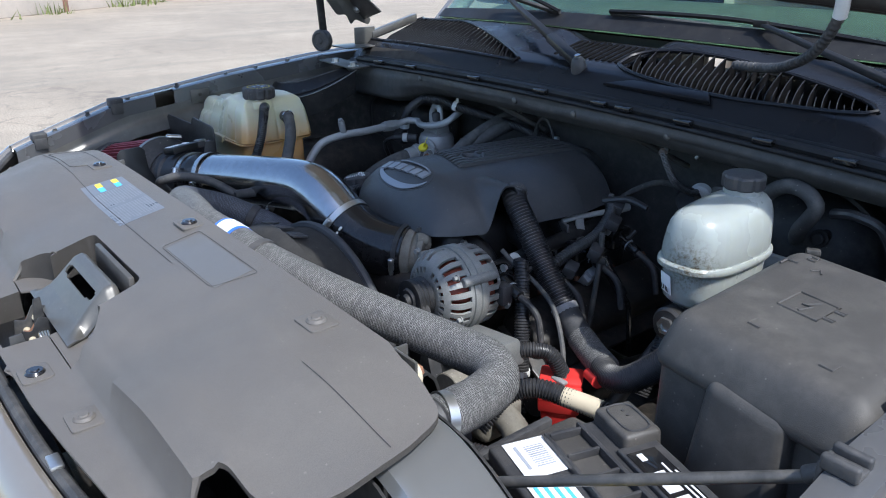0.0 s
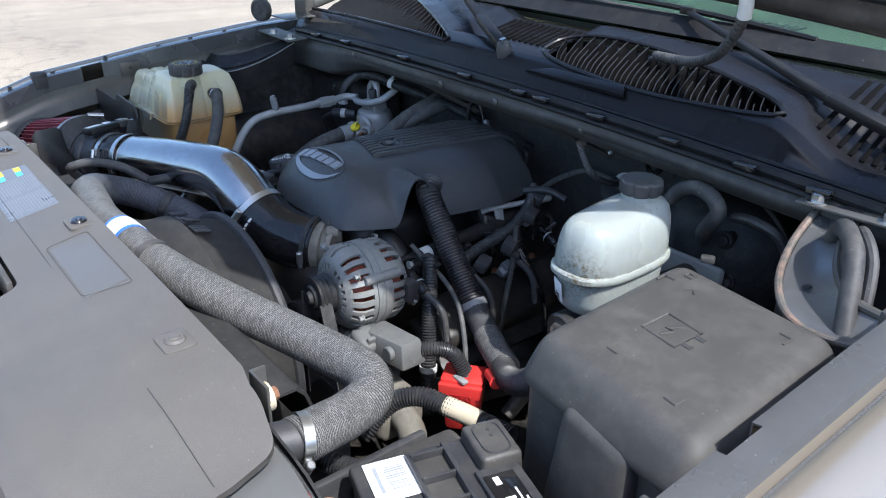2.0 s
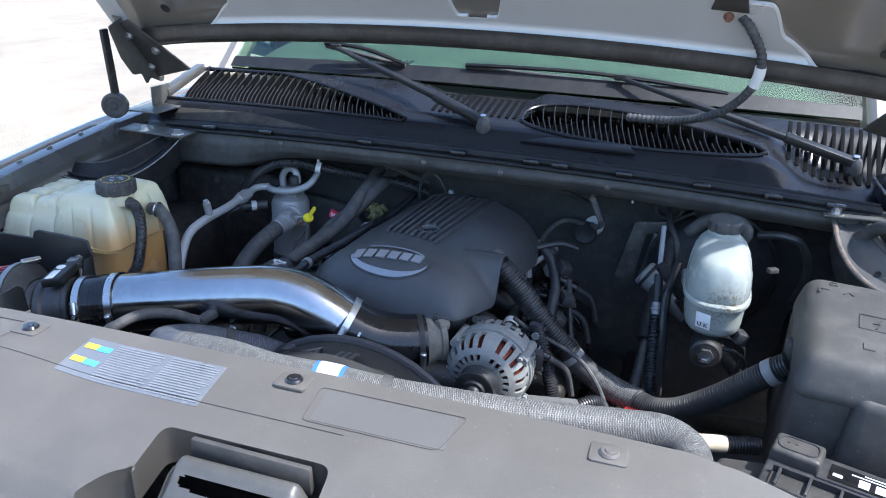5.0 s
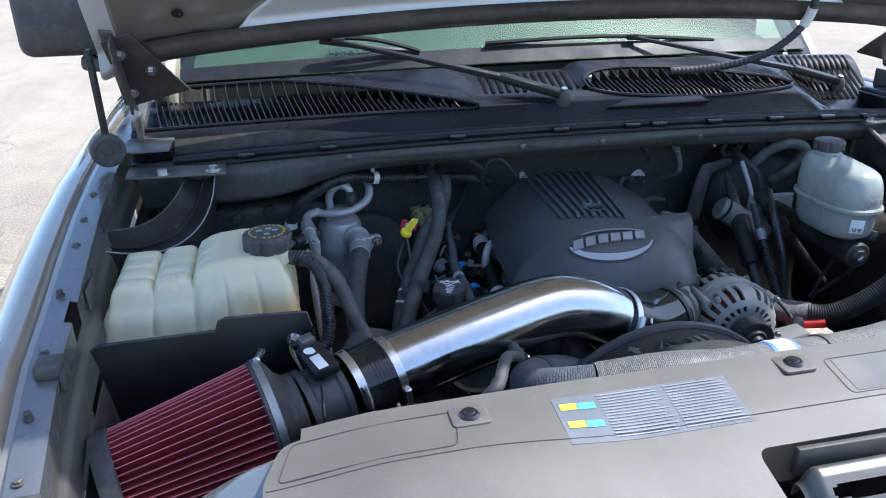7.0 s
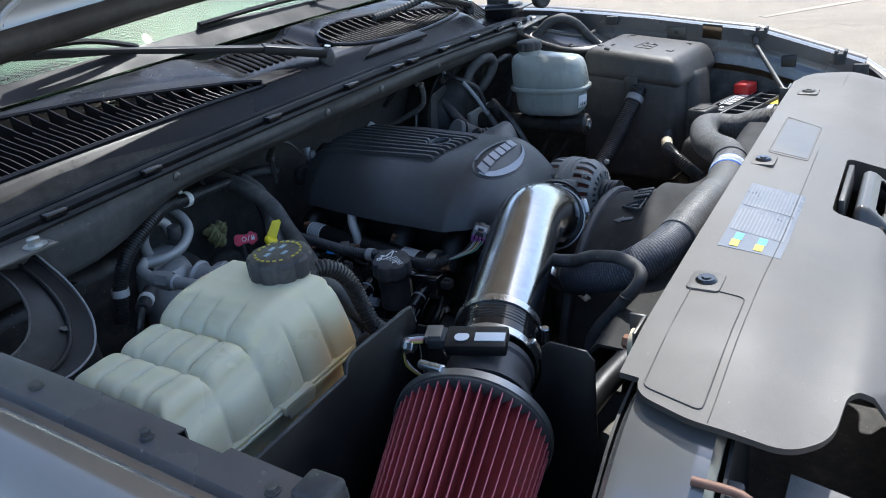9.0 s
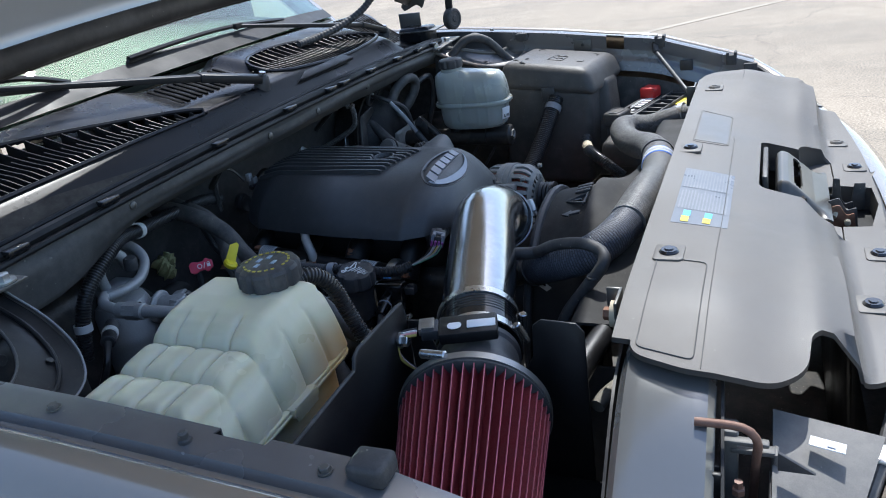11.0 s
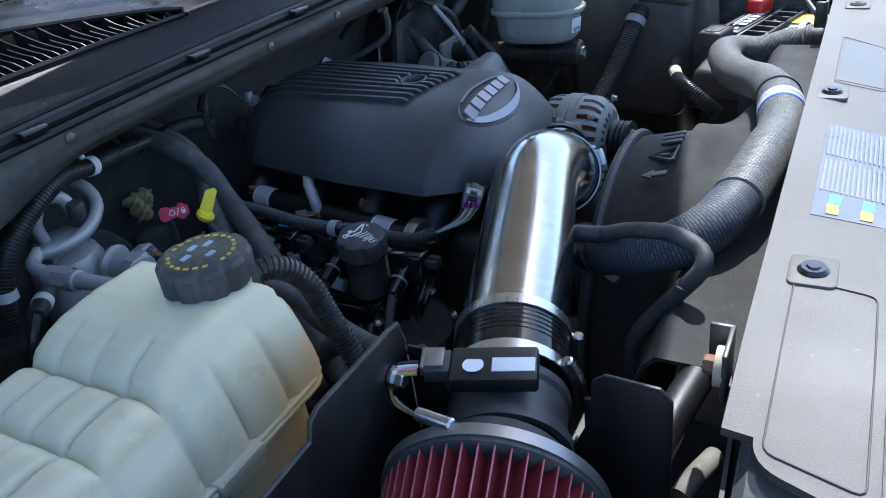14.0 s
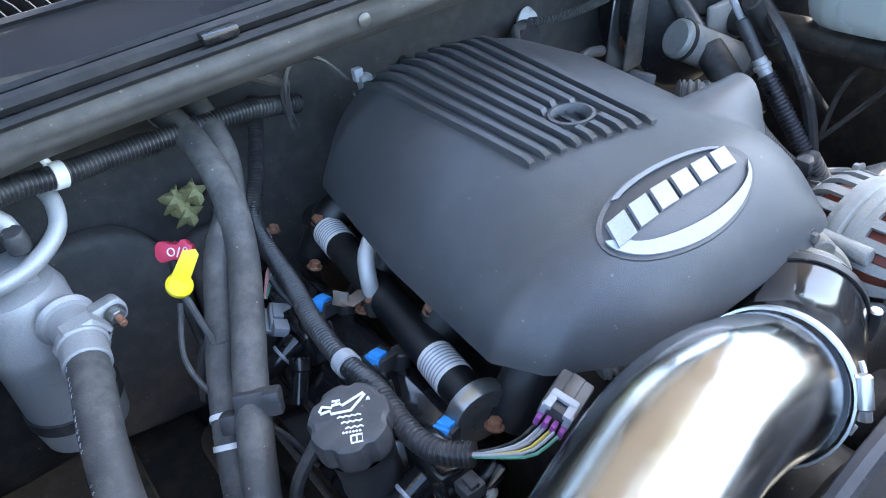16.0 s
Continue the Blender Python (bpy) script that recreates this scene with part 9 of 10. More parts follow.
# ---- breather hose, conduits and red terminal ----
def conduits():
    b = thing("harness_conduit", (0.25, 0.54, 0.85), "thick black corrugated conduit from the engine cover", "conduit")
    part("loom", tube([(0.118, 0.575, 1.045), (0.140, 0.552, 1.040), (0.185, 0.545, 0.995), (0.24, 0.540, 0.935), (0.295, 0.534, 0.882)], 0.0210, 20, ribs=0.0056, depth=0.0024), CONDUIT, b)
    part("tie", lathe([(0.0215, -0.006), (0.0240, -0.006), (0.0240, 0.006), (0.0215, 0.006)], (0.292, 0.534, 0.884), (0.7, -0.08, -0.7), 22), GREYPL, b)
    part("wrap", tube([(0.293, 0.534, 0.883), (0.335, 0.522, 0.860), (0.370, 0.508, 0.850)], 0.0220, 18), RUBBER, b)
    part("sleeve", tube([(0.345, 0.518, 0.856), (0.385, 0.503, 0.848), (0.425, 0.488, 0.845)], 0.0235, 20), BRAID, b, "frayed grey braided sleeve")
    part("loom", tube([(0.42, 0.485, 0.848), (0.455, 0.465, 0.852), (0.500, 0.445, 0.878), (0.555, 0.425, 0.930), (0.605, 0.410, 0.985), (0.640, 0.400, 1.02)], 0.0195, 18, ribs=0.0052, depth=0.0022), CONDUIT, b)
    part("red_wrap", tube([(0.405, 0.472, 0.832), (0.425, 0.462, 0.836), (0.44, 0.452, 0.840)], 0.010, 12), REDPL, b)
    part("tie", lathe([(0.0195, -0.008), (0.022, -0.008), (0.022, 0.008), (0.0195, 0.008)], (0.618, 0.406, 0.998), (0.7, -0.2, 0.7), 22), GREYPL, b)
    r = thing("battery_terminal_cover", (0.355, 0.45, 0.70), "red plastic junction cover with raised lettering", "terminal cover")
    Q = Matrix.Translation((0.368, 0.449, 0)) @ pose(0, 0, 0, 0, 0, 38)
    part("box", hexa([Q @ Vector(c) for c in ((-0.026, -0.022, 0.72), (0.026, -0.022, 0.72), (0.026, 0.026, 0.72), (-0.026, 0.026, 0.72))], [Q @ Vector(c) for c in ((-0.036, -0.026, 0.822), (0.036, -0.026, 0.822), (0.036, 0.028, 0.822), (-0.036, 0.028, 0.822))], 0.006), REDPL, r)
    part("flap", hexa([Q @ Vector(c) for c in ((-0.033, -0.029, 0.764), (0.033, -0.029, 0.764), (0.033, -0.020, 0.764), (-0.033, -0.020, 0.764))], [Q @ Vector(c) for c in ((-0.037, -0.033, 0.816), (0.037, -0.033, 0.816), (0.037, -0.022, 0.816), (-0.037, -0.022, 0.816))], 0.003), REDPL, r)
    cu = bpy.data.curves.new("text", "FONT")
    cu.body, cu.size, cu.extrude, cu.align_x = "BATTERY +", 0.0135, 0.0008, "CENTER"
    tmp = new("tmp", cu)
    deps = bpy.context.evaluated_depsgraph_get()
    me = bpy.data.meshes.new_from_object(tmp.evaluated_get(deps))
    bpy.data.objects.remove(tmp)
    bm = BM()
    bm.from_mesh(me)
    bmesh.ops.transform(bm, matrix=Q @ Matrix.Translation((0, -0.0325, 0.790)) @ pose(0, 0, 0, 86, 0, 0), verts=bm.verts)
    part("raised_lettering", bm, material("dark_red", (0.42, 0.02, 0.02), 0.5), r)
    c1 = thing("battery_cable", (0.35, 0.35, 0.85), "black corrugated cable into the red junction cover", "cable", "battery cables")
    part("loom", tube([(0.25, 0.34, 0.80), (0.29, 0.37, 0.845), (0.325, 0.40, 0.865), (0.355, 0.43, 0.862), (0.372, 0.448, 0.825)], 0.0125, 14, ribs=0.0046, depth=0.0018), CONDUIT, c1)
    c2 = thing("battery_cable", (0.5, 0.3, 0.85), "black corrugated cable with tan tape beside the battery", "cable", "battery cables")
    part("loom", tube([(0.445, 0.200, 0.87), (0.450, 0.245, 0.905), (0.475, 0.275, 0.918), (0.515, 0.295, 0.915), (0.56, 0.310, 0.912), (0.61, 0.32, 0.915)], 0.0130, 14, ribs=0.0046, depth=0.0018), CONDUIT, c2)
    part("tape", tube([(0.510, 0.293, 0.9155), (0.535, 0.302, 0.914), (0.560, 0.3095, 0.9128)], 0.0136, 16), BEIGE, c2)
    c3 = thing("battery_cable", (0.5, 0.15, 0.85), "black corrugated cable in front of the battery", "cable", "battery cables")
    part("loom", tube([(0.47, 0.115, 0.90), (0.505, 0.135, 0.895), (0.55, 0.16, 0.897), (0.60, 0.19, 0.905)], 0.0135, 14, ribs=0.0046, depth=0.0018), CONDUIT, c3)
    g = thing("ground_wire", (0.33, 0.48, 0.9), "thin grey wire looping over the alternator's side", "wire")
    part("wire", tube([(0.185, 0.48, 0.975), (0.215, 0.49, 0.95), (0.26, 0.495, 0.93), (0.315, 0.48, 0.91), (0.355, 0.46, 0.87), (0.378, 0.445, 0.82)], 0.0042, 8), GRUBBER, g)
    part("lug", box((0.379, 0.432, 0.822), (0.028, 0.012, 0.006), 0.002), GREYPL, g)
    v = thing("alternator_loom", (0.27, 0.45, 0.8), "black corrugated loom running down beside the alternator", "wiring loom")
    part("loom", tube([(0.225, 0.49, 0.965), (0.245, 0.475, 0.92), (0.268, 0.455, 0.86), (0.285, 0.44, 0.79), (0.29, 0.435, 0.70)], 0.0125, 14, ribs=0.0048, depth=0.0018), CONDUIT, v)
    part("plug", box((0.222, 0.488, 0.960), (0.018, 0.018, 0.016), 0.004), PLASTIC, v)
    part("tie", lathe([(0.0135, -0.005), (0.0155, -0.005), (0.0155, 0.005), (0.0135, 0.005)], (0.285, 0.44, 0.79), (0.1, -0.1, -1), 18), WHITEPL, v)
    k = thing("loom_plug", (0.22, 0.66, 0.88), "pale grey plug on the driver's side valve cover", "connector")
    K = Matrix.Translation((0.226, 0.668, 0.885)) @ pose(0, 0, 0, 15, 35, 10)
    for c, d in (((0, 0, 0), (0.016, 0.020, 0.044)), ((0.004, 0, 0.008), (0.016, 0.036, 0.012)), ((0.009, 0, -0.008), (0.006, 0.012, 0.020)), ((0.010, 0.008, 0.012), (0.004, 0.004, 0.014))):
        bm = box(c, d, 0.0015)
        bmesh.ops.transform(bm, matrix=K, verts=bm.verts)
        part("plug_body", bm, LABELT, k)
    for q in range(4):
        part("wire", tube([K @ Vector((0, -0.008 + 0.005 * q, -0.020)), K @ Vector((0.002, -0.006 + 0.004 * q, -0.040)), (0.258 + 0.004 * q, 0.66, 0.82), (0.265, 0.65, 0.77)], 0.0016, 6), (GREYPL, CONDUIT, LABELT, CONDUIT)[q], k)
    s = thing("driver_side_loom", (0.22, 0.7, 0.95), "black wiring loom and connectors along the driver's side of the engine", "wiring loom")
    part("loom", tube([(0.16, 0.80, 1.0), (0.20, 0.75, 0.985), (0.225, 0.68, 0.965), (0.235, 0.60, 0.955), (0.24, 0.54, 0.94)], 0.010, 10, ribs=0.006, depth=0.0017), CONDUIT, s)
    for dx, dy, dz, mt in ((0.19, 0.785, 0.99, PLASTIC), (0.235, 0.72, 0.985, PLASTIC), (0.255, 0.65, 0.95, PLASTIC), (0.205, 0.74, 0.965, GREYPL), (0.25, 0.59, 0.93, PLASTIC)):
        part("plug", box((dx, dy, dz), (0.024, 0.032, 0.022), 0.004, rot=(10, 20, 30)), mt, s)
    part("lead", tube([(0.165, 0.77, 1.0), (0.21, 0.79, 1.01), (0.25, 0.80, 1.0)], 0.007, 10), CONDUIT, s)
    o = thing("vacuum_line", (0.2, 0.85, 1.0), "thin grey vacuum line to a small white valve on the firewall", "vacuum line")
    part("line", tube([(0.165, 0.80, 0.985), (0.17, 0.86, 1.005), (0.20, 0.91, 1.02), (0.250, 0.948, 1.004)], 0.006, 10), GRUBBER, o)
    part("valve", lathe([(0, -0.010), (0.018, -0.008), (0.024, 0.0), (0.018, 0.008), (0, 0.010)], (0.263, 0.958, 1.000), (0.3, -1, 0.1), 22), WHITEPL, o)
    part("wick", tube([(0.271, 0.800, 1.114), (0.283, 0.805, 1.085), (0.290, 0.825, 1.055), (0.275, 0.90, 1.018), (0.258, 0.948, 1.006)], 0.0062, 10), BRAID, o)
    part("fitting", lathe([(0, 0), (0.008, 0), (0.008, 0.006), (0, 0.006)], (0.271, 0.802, 1.117), (0, -0.9, -0.35), 6), FLAKING, o)


conduits()


# ---- brakes ----
def brake_master():
    m = thing("brake_master_cylinder", (0.525, 0.65, 0.90), "cast brake master cylinder with translucent fluid reservoir", "brake master cylinder")
    part("cylinder", join(cyl((0.522, 0.492, 0.960), (0.524, 0.56, 0.958), 0.027, seg=28, w=0.004), cyl((0.524, 0.555, 0.958), (0.53, 0.80, 0.955), 0.023, seg=28)), DEEP, m)
    part("end_plug", lathe([(0, 0.002), (0.008, 0.002), (0.008, 0.005), (0.014, 0.005), (0.014, 0)], (0.522, 0.492, 0.960), (0, -1, 0), 6), STEEL, m)
    part("flange", box((0.53, 0.80, 0.955), (0.12, 0.012, 0.07), 0.01, 3), ALU, m)
    cx, cy, ax, ay = 0.527, 0.588, 0.056, 0.098

    def ring(k, z, sh=0.0, ky=0.0):
        """A rounded box in plan, with shallow upright ribs on the sides."""
        out = []
        for t in span(0, 2 * math.pi, 241)[:-1]:
            x, y = math.copysign(abs(math.cos(t)) ** 0.78, math.cos(t)), math.copysign(abs(math.sin(t)) ** 0.66, math.sin(t))
            q = 1 + (0.014 * max(0.0, math.cos(y * 22)) ** 3 * ease((abs(x) - 0.6) / 0.2) if 0.8 < k < 0.99 else 0.0)
            out.append((cx + ax * k * q * x, cy + sh + ay * (ky or k) * y, z))
        return out

    def loft(rings, name, mat, ribs=0.0):
        bm = BM()
        V = [[bm.verts.new(p) for p in r] for r in rings]
        n = len(V[0])
        for a, b in zip(V, V[1:]):
            for i in range(n):
                bm.faces.new((a[i], a[(i + 1) % n], b[(i + 1) % n], b[i]))
        bm.faces.new(V[0][::-1])
        bm.faces.new(V[-1])
        return part(name, bm, mat, m, angle=40)

    up = [ring(0.95, 1.058), ring(0.97, 1.064)]
    for k, ky, z, tl in ((0.96, 0.965, 1.078, 0.1), (0.925, 0.955, 1.094, 0.25), (0.865, 0.94, 1.108, 0.45), (0.77, 0.91, 1.118, 0.6), (0.63, 0.84, 1.125, 0.7), (0.44, 0.68, 1.129, 0.8), (0.22, 0.4, 1.130, 0.8)):
        up.append([(x, y, z + 0.008 * tl * ease((y - cy + 0.04) / 0.10)) for x, y, _ in ring(k, z, 0.009 * tl, ky)])
    loft(up, "upper_tank", BRAKEPL)
    loft([ring(1.0, 1.046), ring(1.03, 1.049), ring(1.03, 1.055), ring(1.0, 1.058)], "flange", BRAKEPL)
    loft([ring(0.62, 0.986), ring(0.78, 0.989), ring(0.86, 0.997), ring(0.89, 1.010), ring(0.92, 1.046)], "lower_tank", BRAKEPL)
    part("neck", cyl((0.526, 0.638, 1.126), (0.526, 0.638, 1.146), 0.027, seg=28), BRAKEPL, m)
    ribbed_cap("cap", (0.526, 0.638, 1.142), (0, 0, 1), 0.031, 0.022, PLASTIC, m, 7, "black fluted filler cap")
    for y in (0.53, 0.645):
        part("grommet", cyl((0.525, y, 0.975), (0.525, y, 0.99), 0.017, seg=20), RUBBER, m)
    lab = part("label", box((0.5085, 0.4985, 1.022), (0.026, 0.0012, 0.030), 0.0003, rot=(8, 0, -26)), WHITE, m, "small white label reading U K")
    for k in range(7):
        part("print_bar", box((0.501 + 0.0028 * k, 0.5010 - 0.0014 * k, 1.030), (0.0013, 0.0008, 0.010), 0, rot=(8, 0, -26)), GREYPRINT, lab)
    cu = bpy.data.curves.new("text", "FONT")
    cu.body, cu.size, cu.extrude, cu.align_x = "U K", 0.0115, 0.0004, "CENTER"
    tmp = new("tmp", cu)
    me = bpy.data.meshes.new_from_object(tmp.evaluated_get(bpy.context.evaluated_depsgraph_get()))
    bpy.data.objects.remove(tmp)
    bm = BM()
    bm.from_mesh(me)
    bmesh.ops.transform(bm, matrix=Matrix.Translation((0.5085, 0.4972, 1.0115)) @ pose(0, 0, 0, 98, 0, -26), verts=bm.verts)
    part("lettering", bm, DEEP, lab)
    b = thing("brake_booster", (0.53, 0.88, 0.8), "black round brake booster on the firewall", "brake booster")
    part("drum", lathe([(0, 0), (0.06, 0.0), (0.10, 0.02), (0.125, 0.045), (0.130, 0.06), (0.130, 0.075), (0.12, 0.14), (0, 0.14)], (0.53, 0.815, 0.965), (0, 1, 0), 48), STEELBLK, b)
    part("crimp_ring", lathe([(0.128, 0), (0.136, 0.002), (0.136, 0.012), (0.128, 0.014)], (0.53, 0.876, 0.965), (0, 1, 0), 48), DEEP, b)
    part("check_valve", join(cyl((0.575, 0.835, 1.035), (0.575, 0.800, 1.035), 0.010, seg=16), cyl((0.575, 0.812, 1.035), (0.575, 0.806, 1.035), 0.015, seg=16)), STEELBLK, b)
    for x in (0.47, 0.59):
        hex_bolt((x, 0.818, 0.965), (0, -1, 0), 0.009, 0.012, STEELGRY, b)
    v = thing("vacuum_hose", (0.62, 0.74, 1.0), "black rubber vacuum hose arching to the booster", "hose")
    part("hose", tube([(0.470, 0.800, 1.070), (0.496, 0.790, 1.100), (0.530, 0.775, 1.118), (0.562, 0.770, 1.114), (0.578, 0.770, 1.096), (0.568, 0.775, 1.074), (0.548, 0.790, 1.045), (0.535, 0.815, 1.02)], 0.0125, 14), GRUBBER, v)
    part("clip", box((0.625, 0.68, 1.06), (0.02, 0.014, 0.010), 0.003, rot=(0, 0, 30)), STEELGRY, v)
    g = thing("firewall_bush", (0.44, 0.79, 1.08), "ring-shaped rubber grommet on the firewall channel", "grommet")
    part("ring", lathe([(0.022, -0.006), (0.029, -0.004), (0.030, 0.004), (0.022, 0.006), (0.022, -0.006)], (0.425, 0.826, 1.108), (0.1, -0.9, -0.4), 30), RUBBER, g)
    part("lead", tube([(0.425, 0.83, 1.105), (0.43, 0.79, 1.09), (0.45, 0.75, 1.06), (0.46, 0.74, 1.0)], 0.006, 8), CONDUIT, g)
    bl = thing("brake_lines", (0.56, 0.66, 0.8), "grey steel brake lines below the reservoir", "brake lines")
    for k in range(2):
        part("line", tube([(0.545, 0.54 + 0.05 * k, 0.955), (0.575, 0.54 + 0.05 * k, 0.95), (0.595, 0.56 + 0.05 * k, 0.92), (0.595, 0.60 + 0.05 * k, 0.86), (0.57, 0.66, 0.78)], 0.0042, 8), STEELGRY, bl)
    part("plug", box((0.575, 0.535, 0.985), (0.022, 0.03, 0.022), 0.004, rot=(0, 20, 20)), PLASTIC, bl)
    st = thing("steering_shaft", (0.42, 0.7, 0.8), "dark steering shaft and bracket by the firewall", "steering shaft")
    part("shaft", cyl((0.445, 0.86, 1.03), (0.40, 0.52, 0.72), 0.013, seg=16), STEELGRY, st)
    part("joint", cyl((0.432, 0.77, 0.95), (0.42, 0.68, 0.87), 0.022, seg=16), STEELBLK, st)
    part("bracket", prism(round_outline([(0.33, 0.93), (0.37, 0.93), (0.385, 1.04), (0.44, 1.06), (0.435, 1.075), (0.36, 1.065)], 0.008), 0.835, 0.839, 0.001, m=Matrix(((1, 0, 0, 0), (0, 0, 1, 0), (0, 1, 0, 0), (0, 0, 0, 1)))), STEELGRY, st)
    part("line", tube([(0.455, 0.60, 0.80), (0.45, 0.62, 0.90), (0.445, 0.66, 0.98), (0.46, 0.72, 1.03)], 0.009, 10), CONDUIT, st)


brake_master()


# ---- fuse box and battery ----
def fuse_box():
    f = thing("fuse_box", (0.765, 0.4, 0.78), "large charcoal plastic fuse box with embossed plug sign", "fuse box")
    lowq = [(0.630, 0.310, 0.78), (0.880, 0.282, 0.78), (0.888, 0.535, 0.78), (0.650, 0.560, 0.78)]
    midq = [(0.632, 0.308, 1.035), (0.884, 0.280, 1.035), (0.890, 0.535, 1.06), (0.650, 0.562, 1.06)]
    part("case", hexa(lowq, midq, 0.02, 4), BOXPL, f)
    topq = [(0.642, 0.316, 1.090), (0.872, 0.284, 1.086), (0.878, 0.525, 1.115), (0.662, 0.550, 1.118)]
    lid = part("lid", hexa([(0.622, 0.292, 1.02), (0.888, 0.260, 1.02), (0.894, 0.539, 1.045), (0.646, 0.566, 1.045)], topq, 0.024, 5), BOXPL, f)
    part("bulge", hexa([(0.690, 0.260, 0.78), (0.822, 0.245, 0.78), (0.822, 0.33, 0.78), (0.690, 0.33, 0.78)], [(0.712, 0.281, 1.046), (0.812, 0.272, 1.041), (0.812, 0.34, 1.048), (0.712, 0.34, 1.052)], 0.016, 4), BOXPL, f)
    n = (Vector(topq[1]) - Vector(topq[0])).cross(Vector(topq[3]) - Vector(topq[0])).normalized()
    ex = (Vector(topq[1]) - Vector(topq[0])).normalized()
    ey = n.cross(ex)
    o = Vector((0.748, 0.415, 0)) 
    o.z = Vector(topq[0]).z - (n.x * (o.x - topq[0][0]) + n.y * (o.y - topq[0][1])) / n.z

    def emb(name, pts):
        part(name, tube([o + ex * a + ey * b + n * 0.0004 for a, b in pts], 0.0016, 6, curve=False), BOXPL, lid)

    emb("plug_sign", [(-0.026, -0.020), (0.022, -0.020), (0.022, 0.020), (-0.026, 0.020), (-0.026, -0.020)])
    emb("plug_sign", [(0.004, 0.014), (-0.008, -0.002), (0.002, -0.001), (-0.004, -0.015)])
    for b in (-0.010, 0.010):
        emb("plug_sign", [(0.022, b), (0.034, b), (0.034, b + 0.003), (0.022, b + 0.003)])
    for a, b, sa, sb in ((-0.085, 0.075, 1, -1), (0.085, 0.085, -1, -1), (0.085, -0.085, -1, 1), (-0.02, -0.075, 1, 1)):
        emb("corner_mark", [(a + 0.014 * sa, b), (a, b), (a, b + 0.014 * sb)])
    emb("small_mark", [(-0.070, 0.092), (-0.060, 0.092), (-0.060, 0.100), (-0.070, 0.100), (-0.070, 0.092)])
    emb("small_mark", [(-0.050, 0.070), (-0.042, 0.078), (-0.036, 0.070)])
    part("latch", box((0.638, 0.42, 1.03), (0.014, 0.035, 0.04), 0.004), BOXPL, f)


fuse_box()


def battery():
    b = thing("battery", (0.70, 0.09, 0.80), "black car battery with printed top and yellow label", "battery")
    A = Matrix.Translation((0.716, 0.152, -0.010)) @ pose(0, 0, 0, 0, 0, -17)

    def put(name, bm, mat, par=None, label=""):
        bmesh.ops.transform(bm, matrix=A, verts=bm.verts)
        return part(name, bm, mat, par or b, label)

    put("case", box((0, 0, 0.865), (0.25, 0.172, 0.18), 0.008, 3), PLASTIC)
    top = put("lid", box((0, 0, 0.958), (0.256, 0.178, 0.018), 0.005, 3), PLASTIC)
    put("lid_step", box((0.03, 0.062, 0.968), (0.19, 0.052, 0.010), 0.003, 3), PLASTIC, top)
    # ribbed hold-down bar with its pockets, curving up to the terminal pad
    bar = put("hold_down", box((0.01, 0.018, 0.970), (0.25, 0.006, 0.022), 0.002), PLASTIC)
    put("bar_edge", box((0.01, -0.024, 0.968), (0.25, 0.005, 0.018), 0.002), PLASTIC, bar)
    put("bar_floor", box((0.01, -0.003, 0.968), (0.25, 0.040, 0.006), 0.001), BOXPL, bar)
    for k in range(7):
        put("rib", box((-0.105 + 0.038 * k, -0.003, 0.974), (0.004, 0.040, 0.012), 0.001), PLASTIC, bar)
    hex_bolt(A @ Vector((0.02, -0.003, 0.971)), (0, 0, 1), 0.006, 0.008, STEEL, bar)
    pad = put("terminal_pad", hexa([(-0.128, 0.044, 0.955), (-0.060, 0.044, 0.955), (-0.060, 0.096, 0.955), (-0.128, 0.096, 0.955)], [(-0.126, 0.046, 0.986), (-0.062, 0.046, 0.986), (-0.062, 0.094, 0.986), (-0.126, 0.094, 0.986)], 0.006, 3), BOXPL, top)
    ring = round_outline([(-0.120, 0.054), (-0.068, 0.054), (-0.068, 0.086), (-0.120, 0.086)], 0.015, 8)
    put("cap_outline", tube([(x, y, 0.9865) for x, y in ring + ring[:1]], 0.0014, 6, curve=False), PLASTIC, pad)
    for x in (-0.108, -0.098):
        put("cap_dot", lathe([(0, 0.001), (0.0022, 0.001), (0.0022, 0)], (x, 0.072, 0.986), (0, 0, 1), 10), PLASTIC, pad)
    lab = put("front_label", box((-0.090, -0.050, 0.9685), (0.062, 0.050, 0.0012), 0.0003), WHITE, top, "white label with printed bars")
    for k in range(11):
        put("print_bar", box((-0.108 + 0.0034 * k, -0.044, 0.9693), (0.0018 if k % 3 else 0.001, 0.022, 0.0006), 0), GREYPRINT, lab)
    put("print_bar", box((-0.092, -0.064, 0.9693), (0.040, 0.004, 0.0006), 0), GREYPRINT, lab)
    blue = put("colour_label", box((-0.012, -0.058, 0.9685), (0.080, 0.046, 0.0012), 0.0003), WHITE, top, "white label with pale blue printing")
    for k in range(4):
        put("print_bar", box((-0.020, -0.074 + 0.010 * k, 0.9693), (0.050, 0.004, 0.0006), 0), CYAN, blue)
    yel = put("colour_label", box((0.082, -0.052, 0.9685), (0.075, 0.050, 0.0012), 0.0003), YPRINT, top, "yellow warning label")
    for k in range(4):
        put("print_bar", box((0.084, -0.070 + 0.009 * k, 0.9693), (0.050, 0.0035, 0.0006), 0), BLUE if k == 0 else GREYPRINT, yel)
    strip = put("name_strip", box((0.035, 0.058, 0.9735), (0.172, 0.036, 0.0014), 0.0003), GLOSSBLK, top, "glossy black strip with white printing")
    for k in range(6):
        put("print_block", box((-0.008 + 0.020 * k, 0.052, 0.9744), (0.013, 0.017, 0.0006), 0), WHITE, strip)
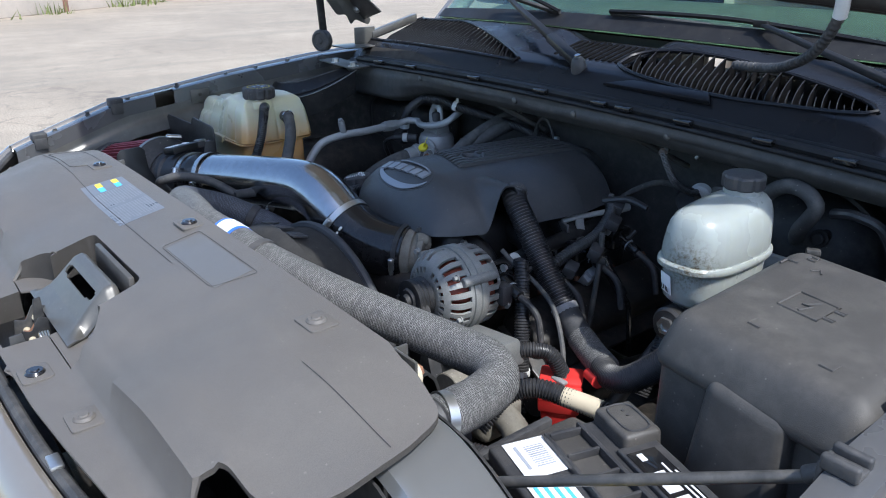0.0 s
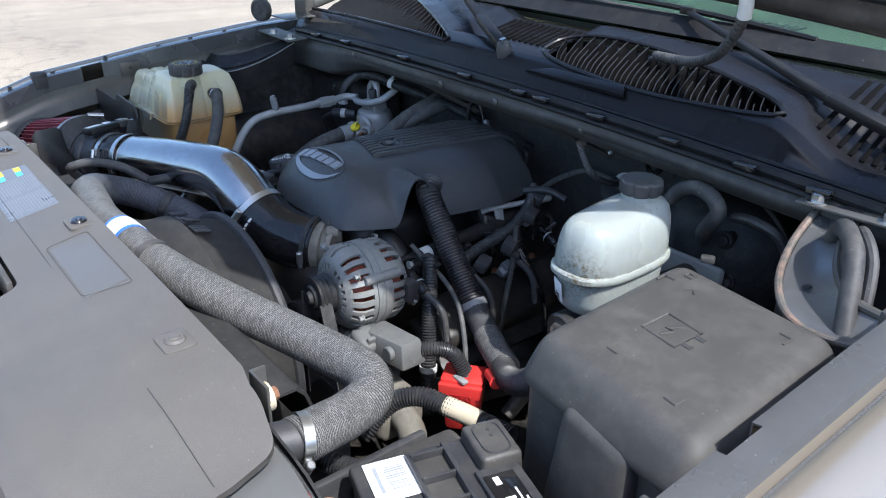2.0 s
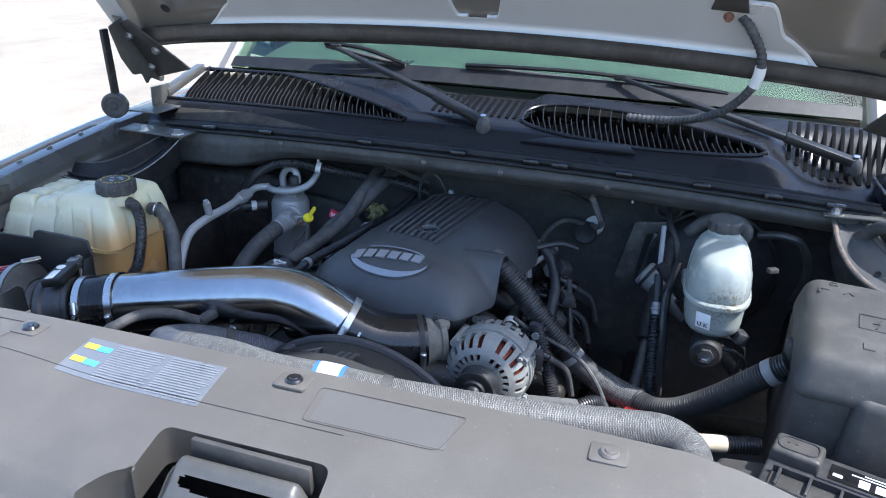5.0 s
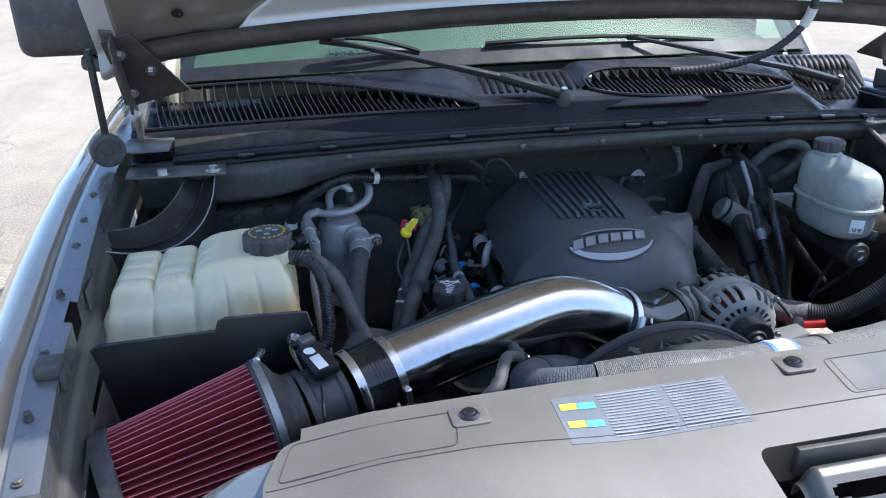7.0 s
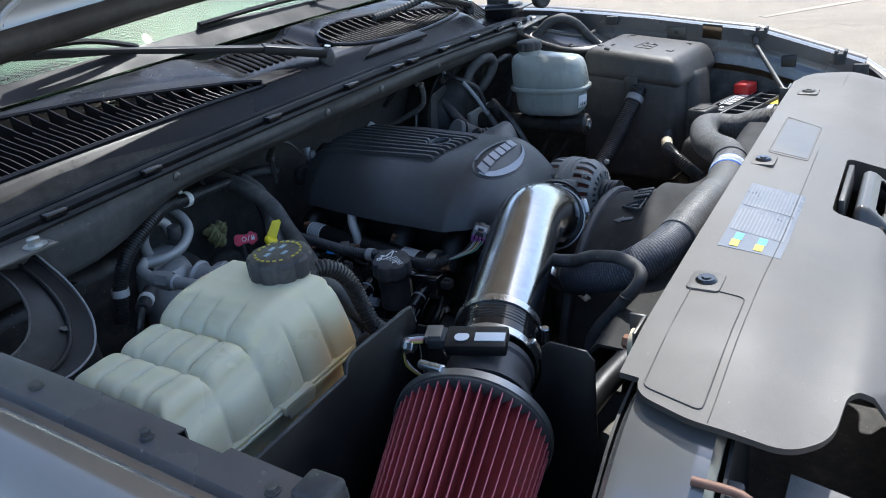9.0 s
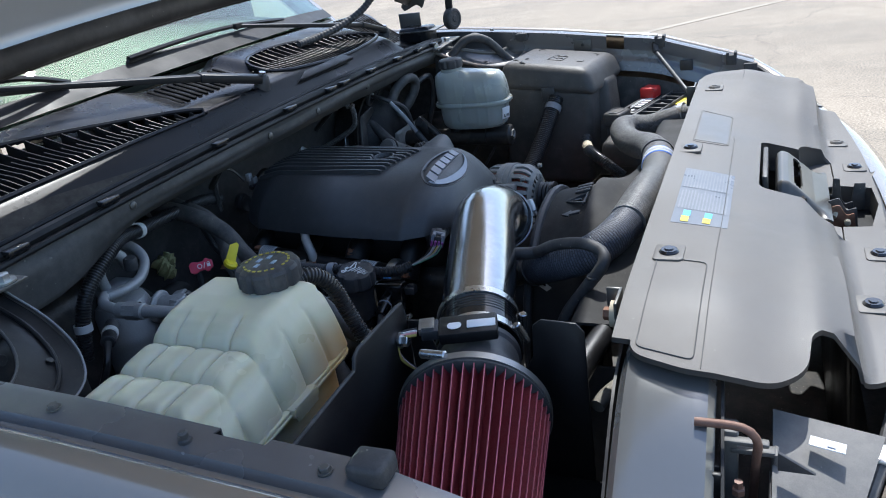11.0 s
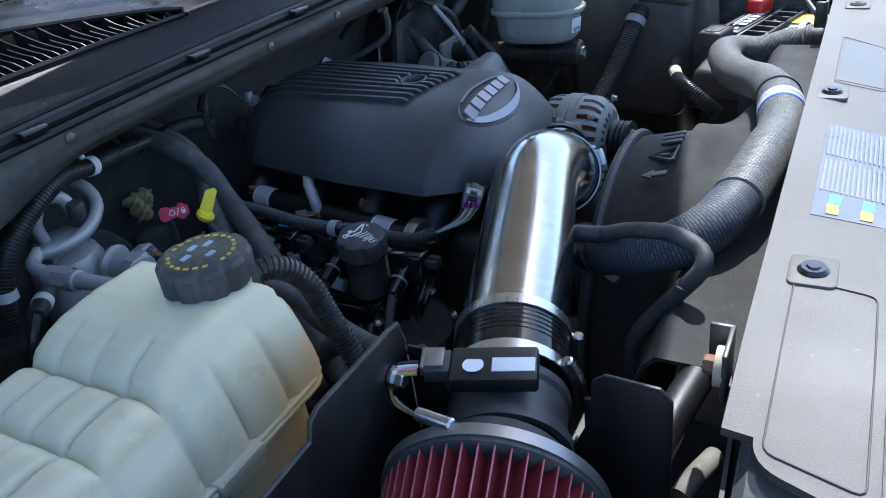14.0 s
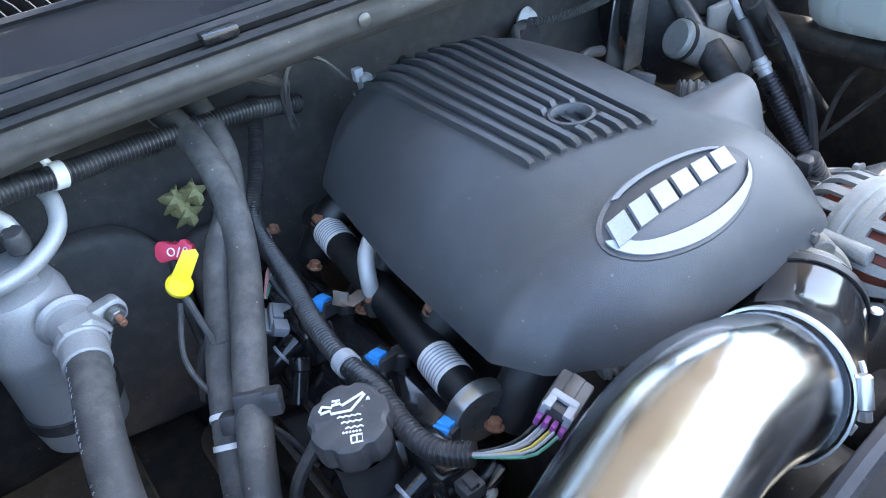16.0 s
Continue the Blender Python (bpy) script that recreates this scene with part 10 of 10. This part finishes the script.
    put("print_block", box((-0.040, 0.052, 0.9744), (0.012, 0.007, 0.0006), 0), WHITE, strip)
    for k in range(2):
        put("print_line", box((0.030, 0.066 + 0.006 * k, 0.9744), (0.11 - 0.03 * k, 0.0022, 0.0006), 0), WHITE, strip)
    put("red_post_cover", box((0.100, 0.066, 0.985), (0.046, 0.044, 0.032), 0.007, 3), REDPL, None, "red positive terminal cover")
    r = thing("support_rod", (0.72, 0.0, 1.0), "dark steel brace rod over the battery with rubber end block", "brace rod")
    part("rod", cyl((0.640, 0.045, 0.984), (0.884, 0.178, 1.078), 0.0055, seg=14), STEELGRY, r)
    part("eye", lathe([(0, -0.004), (0.014, -0.004), (0.014, 0.004), (0, 0.004)], (0.635, 0.042, 0.982), (0.2, 0.1, 1), 18), RUST, r)
    part("tip", cyl((0.872, 0.172, 1.074), (0.905, 0.182, 1.098), 0.008, seg=12), RUBBER, r)
    t = thing("battery_tray", (0.70, 0.1, 0.74), "black plastic battery tray", "battery tray")
    part("tray", box((0.725, 0.150, 0.758), (0.31, 0.25, 0.03), 0.008, 3), PLASTIC, t)
    part("shield", box((0.545, 0.13, 0.87), (0.012, 0.20, 0.12), 0.004), PLASTIC, t)
    p = thing("loom_cover", (0.56, 0.22, 0.88), "black moulded loom cover beside the battery", "loom cover")
    part("cover", hexa([(0.52, 0.14, 0.86), (0.60, 0.12, 0.86), (0.63, 0.26, 0.86), (0.54, 0.28, 0.86)], [(0.53, 0.15, 0.915), (0.60, 0.13, 0.93), (0.62, 0.25, 0.94), (0.55, 0.27, 0.92)], 0.01, 3), BOXPL, p)


battery()


def driver_corner():
    """The rust-flecked wheelhouse brace and cables behind the fuse box."""
    c = thing("fender_cable", (0.83, 0.62, 1.05), "pair of black cables dropping beside the fuse box", "cable")
    part("cable", tube([(0.76, 0.74, 1.12), (0.79, 0.69, 1.165), (0.825, 0.645, 1.155), (0.85, 0.60, 1.10), (0.872, 0.56, 1.04), (0.88, 0.54, 0.97)], 0.012, 12), RUBBER, c)
    part("cable", tube([(0.80, 0.72, 1.13), (0.815, 0.68, 1.172), (0.845, 0.65, 1.15), (0.865, 0.61, 1.09), (0.885, 0.57, 1.0)], 0.007, 10), RUBBER, c)
    k = thing("hood_cable", (0.45, 0.87, 1.26), "black taped loom hanging from the hood to the cowl", "cable")
    part("loom", tube([(0.500, 0.770, 1.500), (0.520, 0.772, 1.478), (0.545, 0.782, 1.435), (0.548, 0.795, 1.395), (0.53, 0.815, 1.352), (0.49, 0.845, 1.310), (0.43, 0.885, 1.282), (0.375, 0.918, 1.270), (0.31, 0.935, 1.266)], 0.0085, 12, ribs=0.010, depth=0.0012), RUBBER, k)
    part("white_tape", tube([(0.5485, 0.789, 1.412), (0.5478, 0.796, 1.393), (0.543, 0.804, 1.374)], 0.0105, 14), WHITEPL, k)
    part("stud", cyl((0.490, 0.785, 1.49), (0.490, 0.765, 1.515), 0.007, seg=12), RUST, k)
    u = thing("cowl_harness", (0.56, 0.77, 1.12), "black harness clipped under the firewall channel", "wiring loom")
    part("loom", tube([(0.60, 0.78, 1.09), (0.64, 0.765, 1.10), (0.68, 0.77, 1.085), (0.70, 0.78, 1.03), (0.69, 0.80, 0.95)], 0.008, 10), CONDUIT, u)


driver_corner()
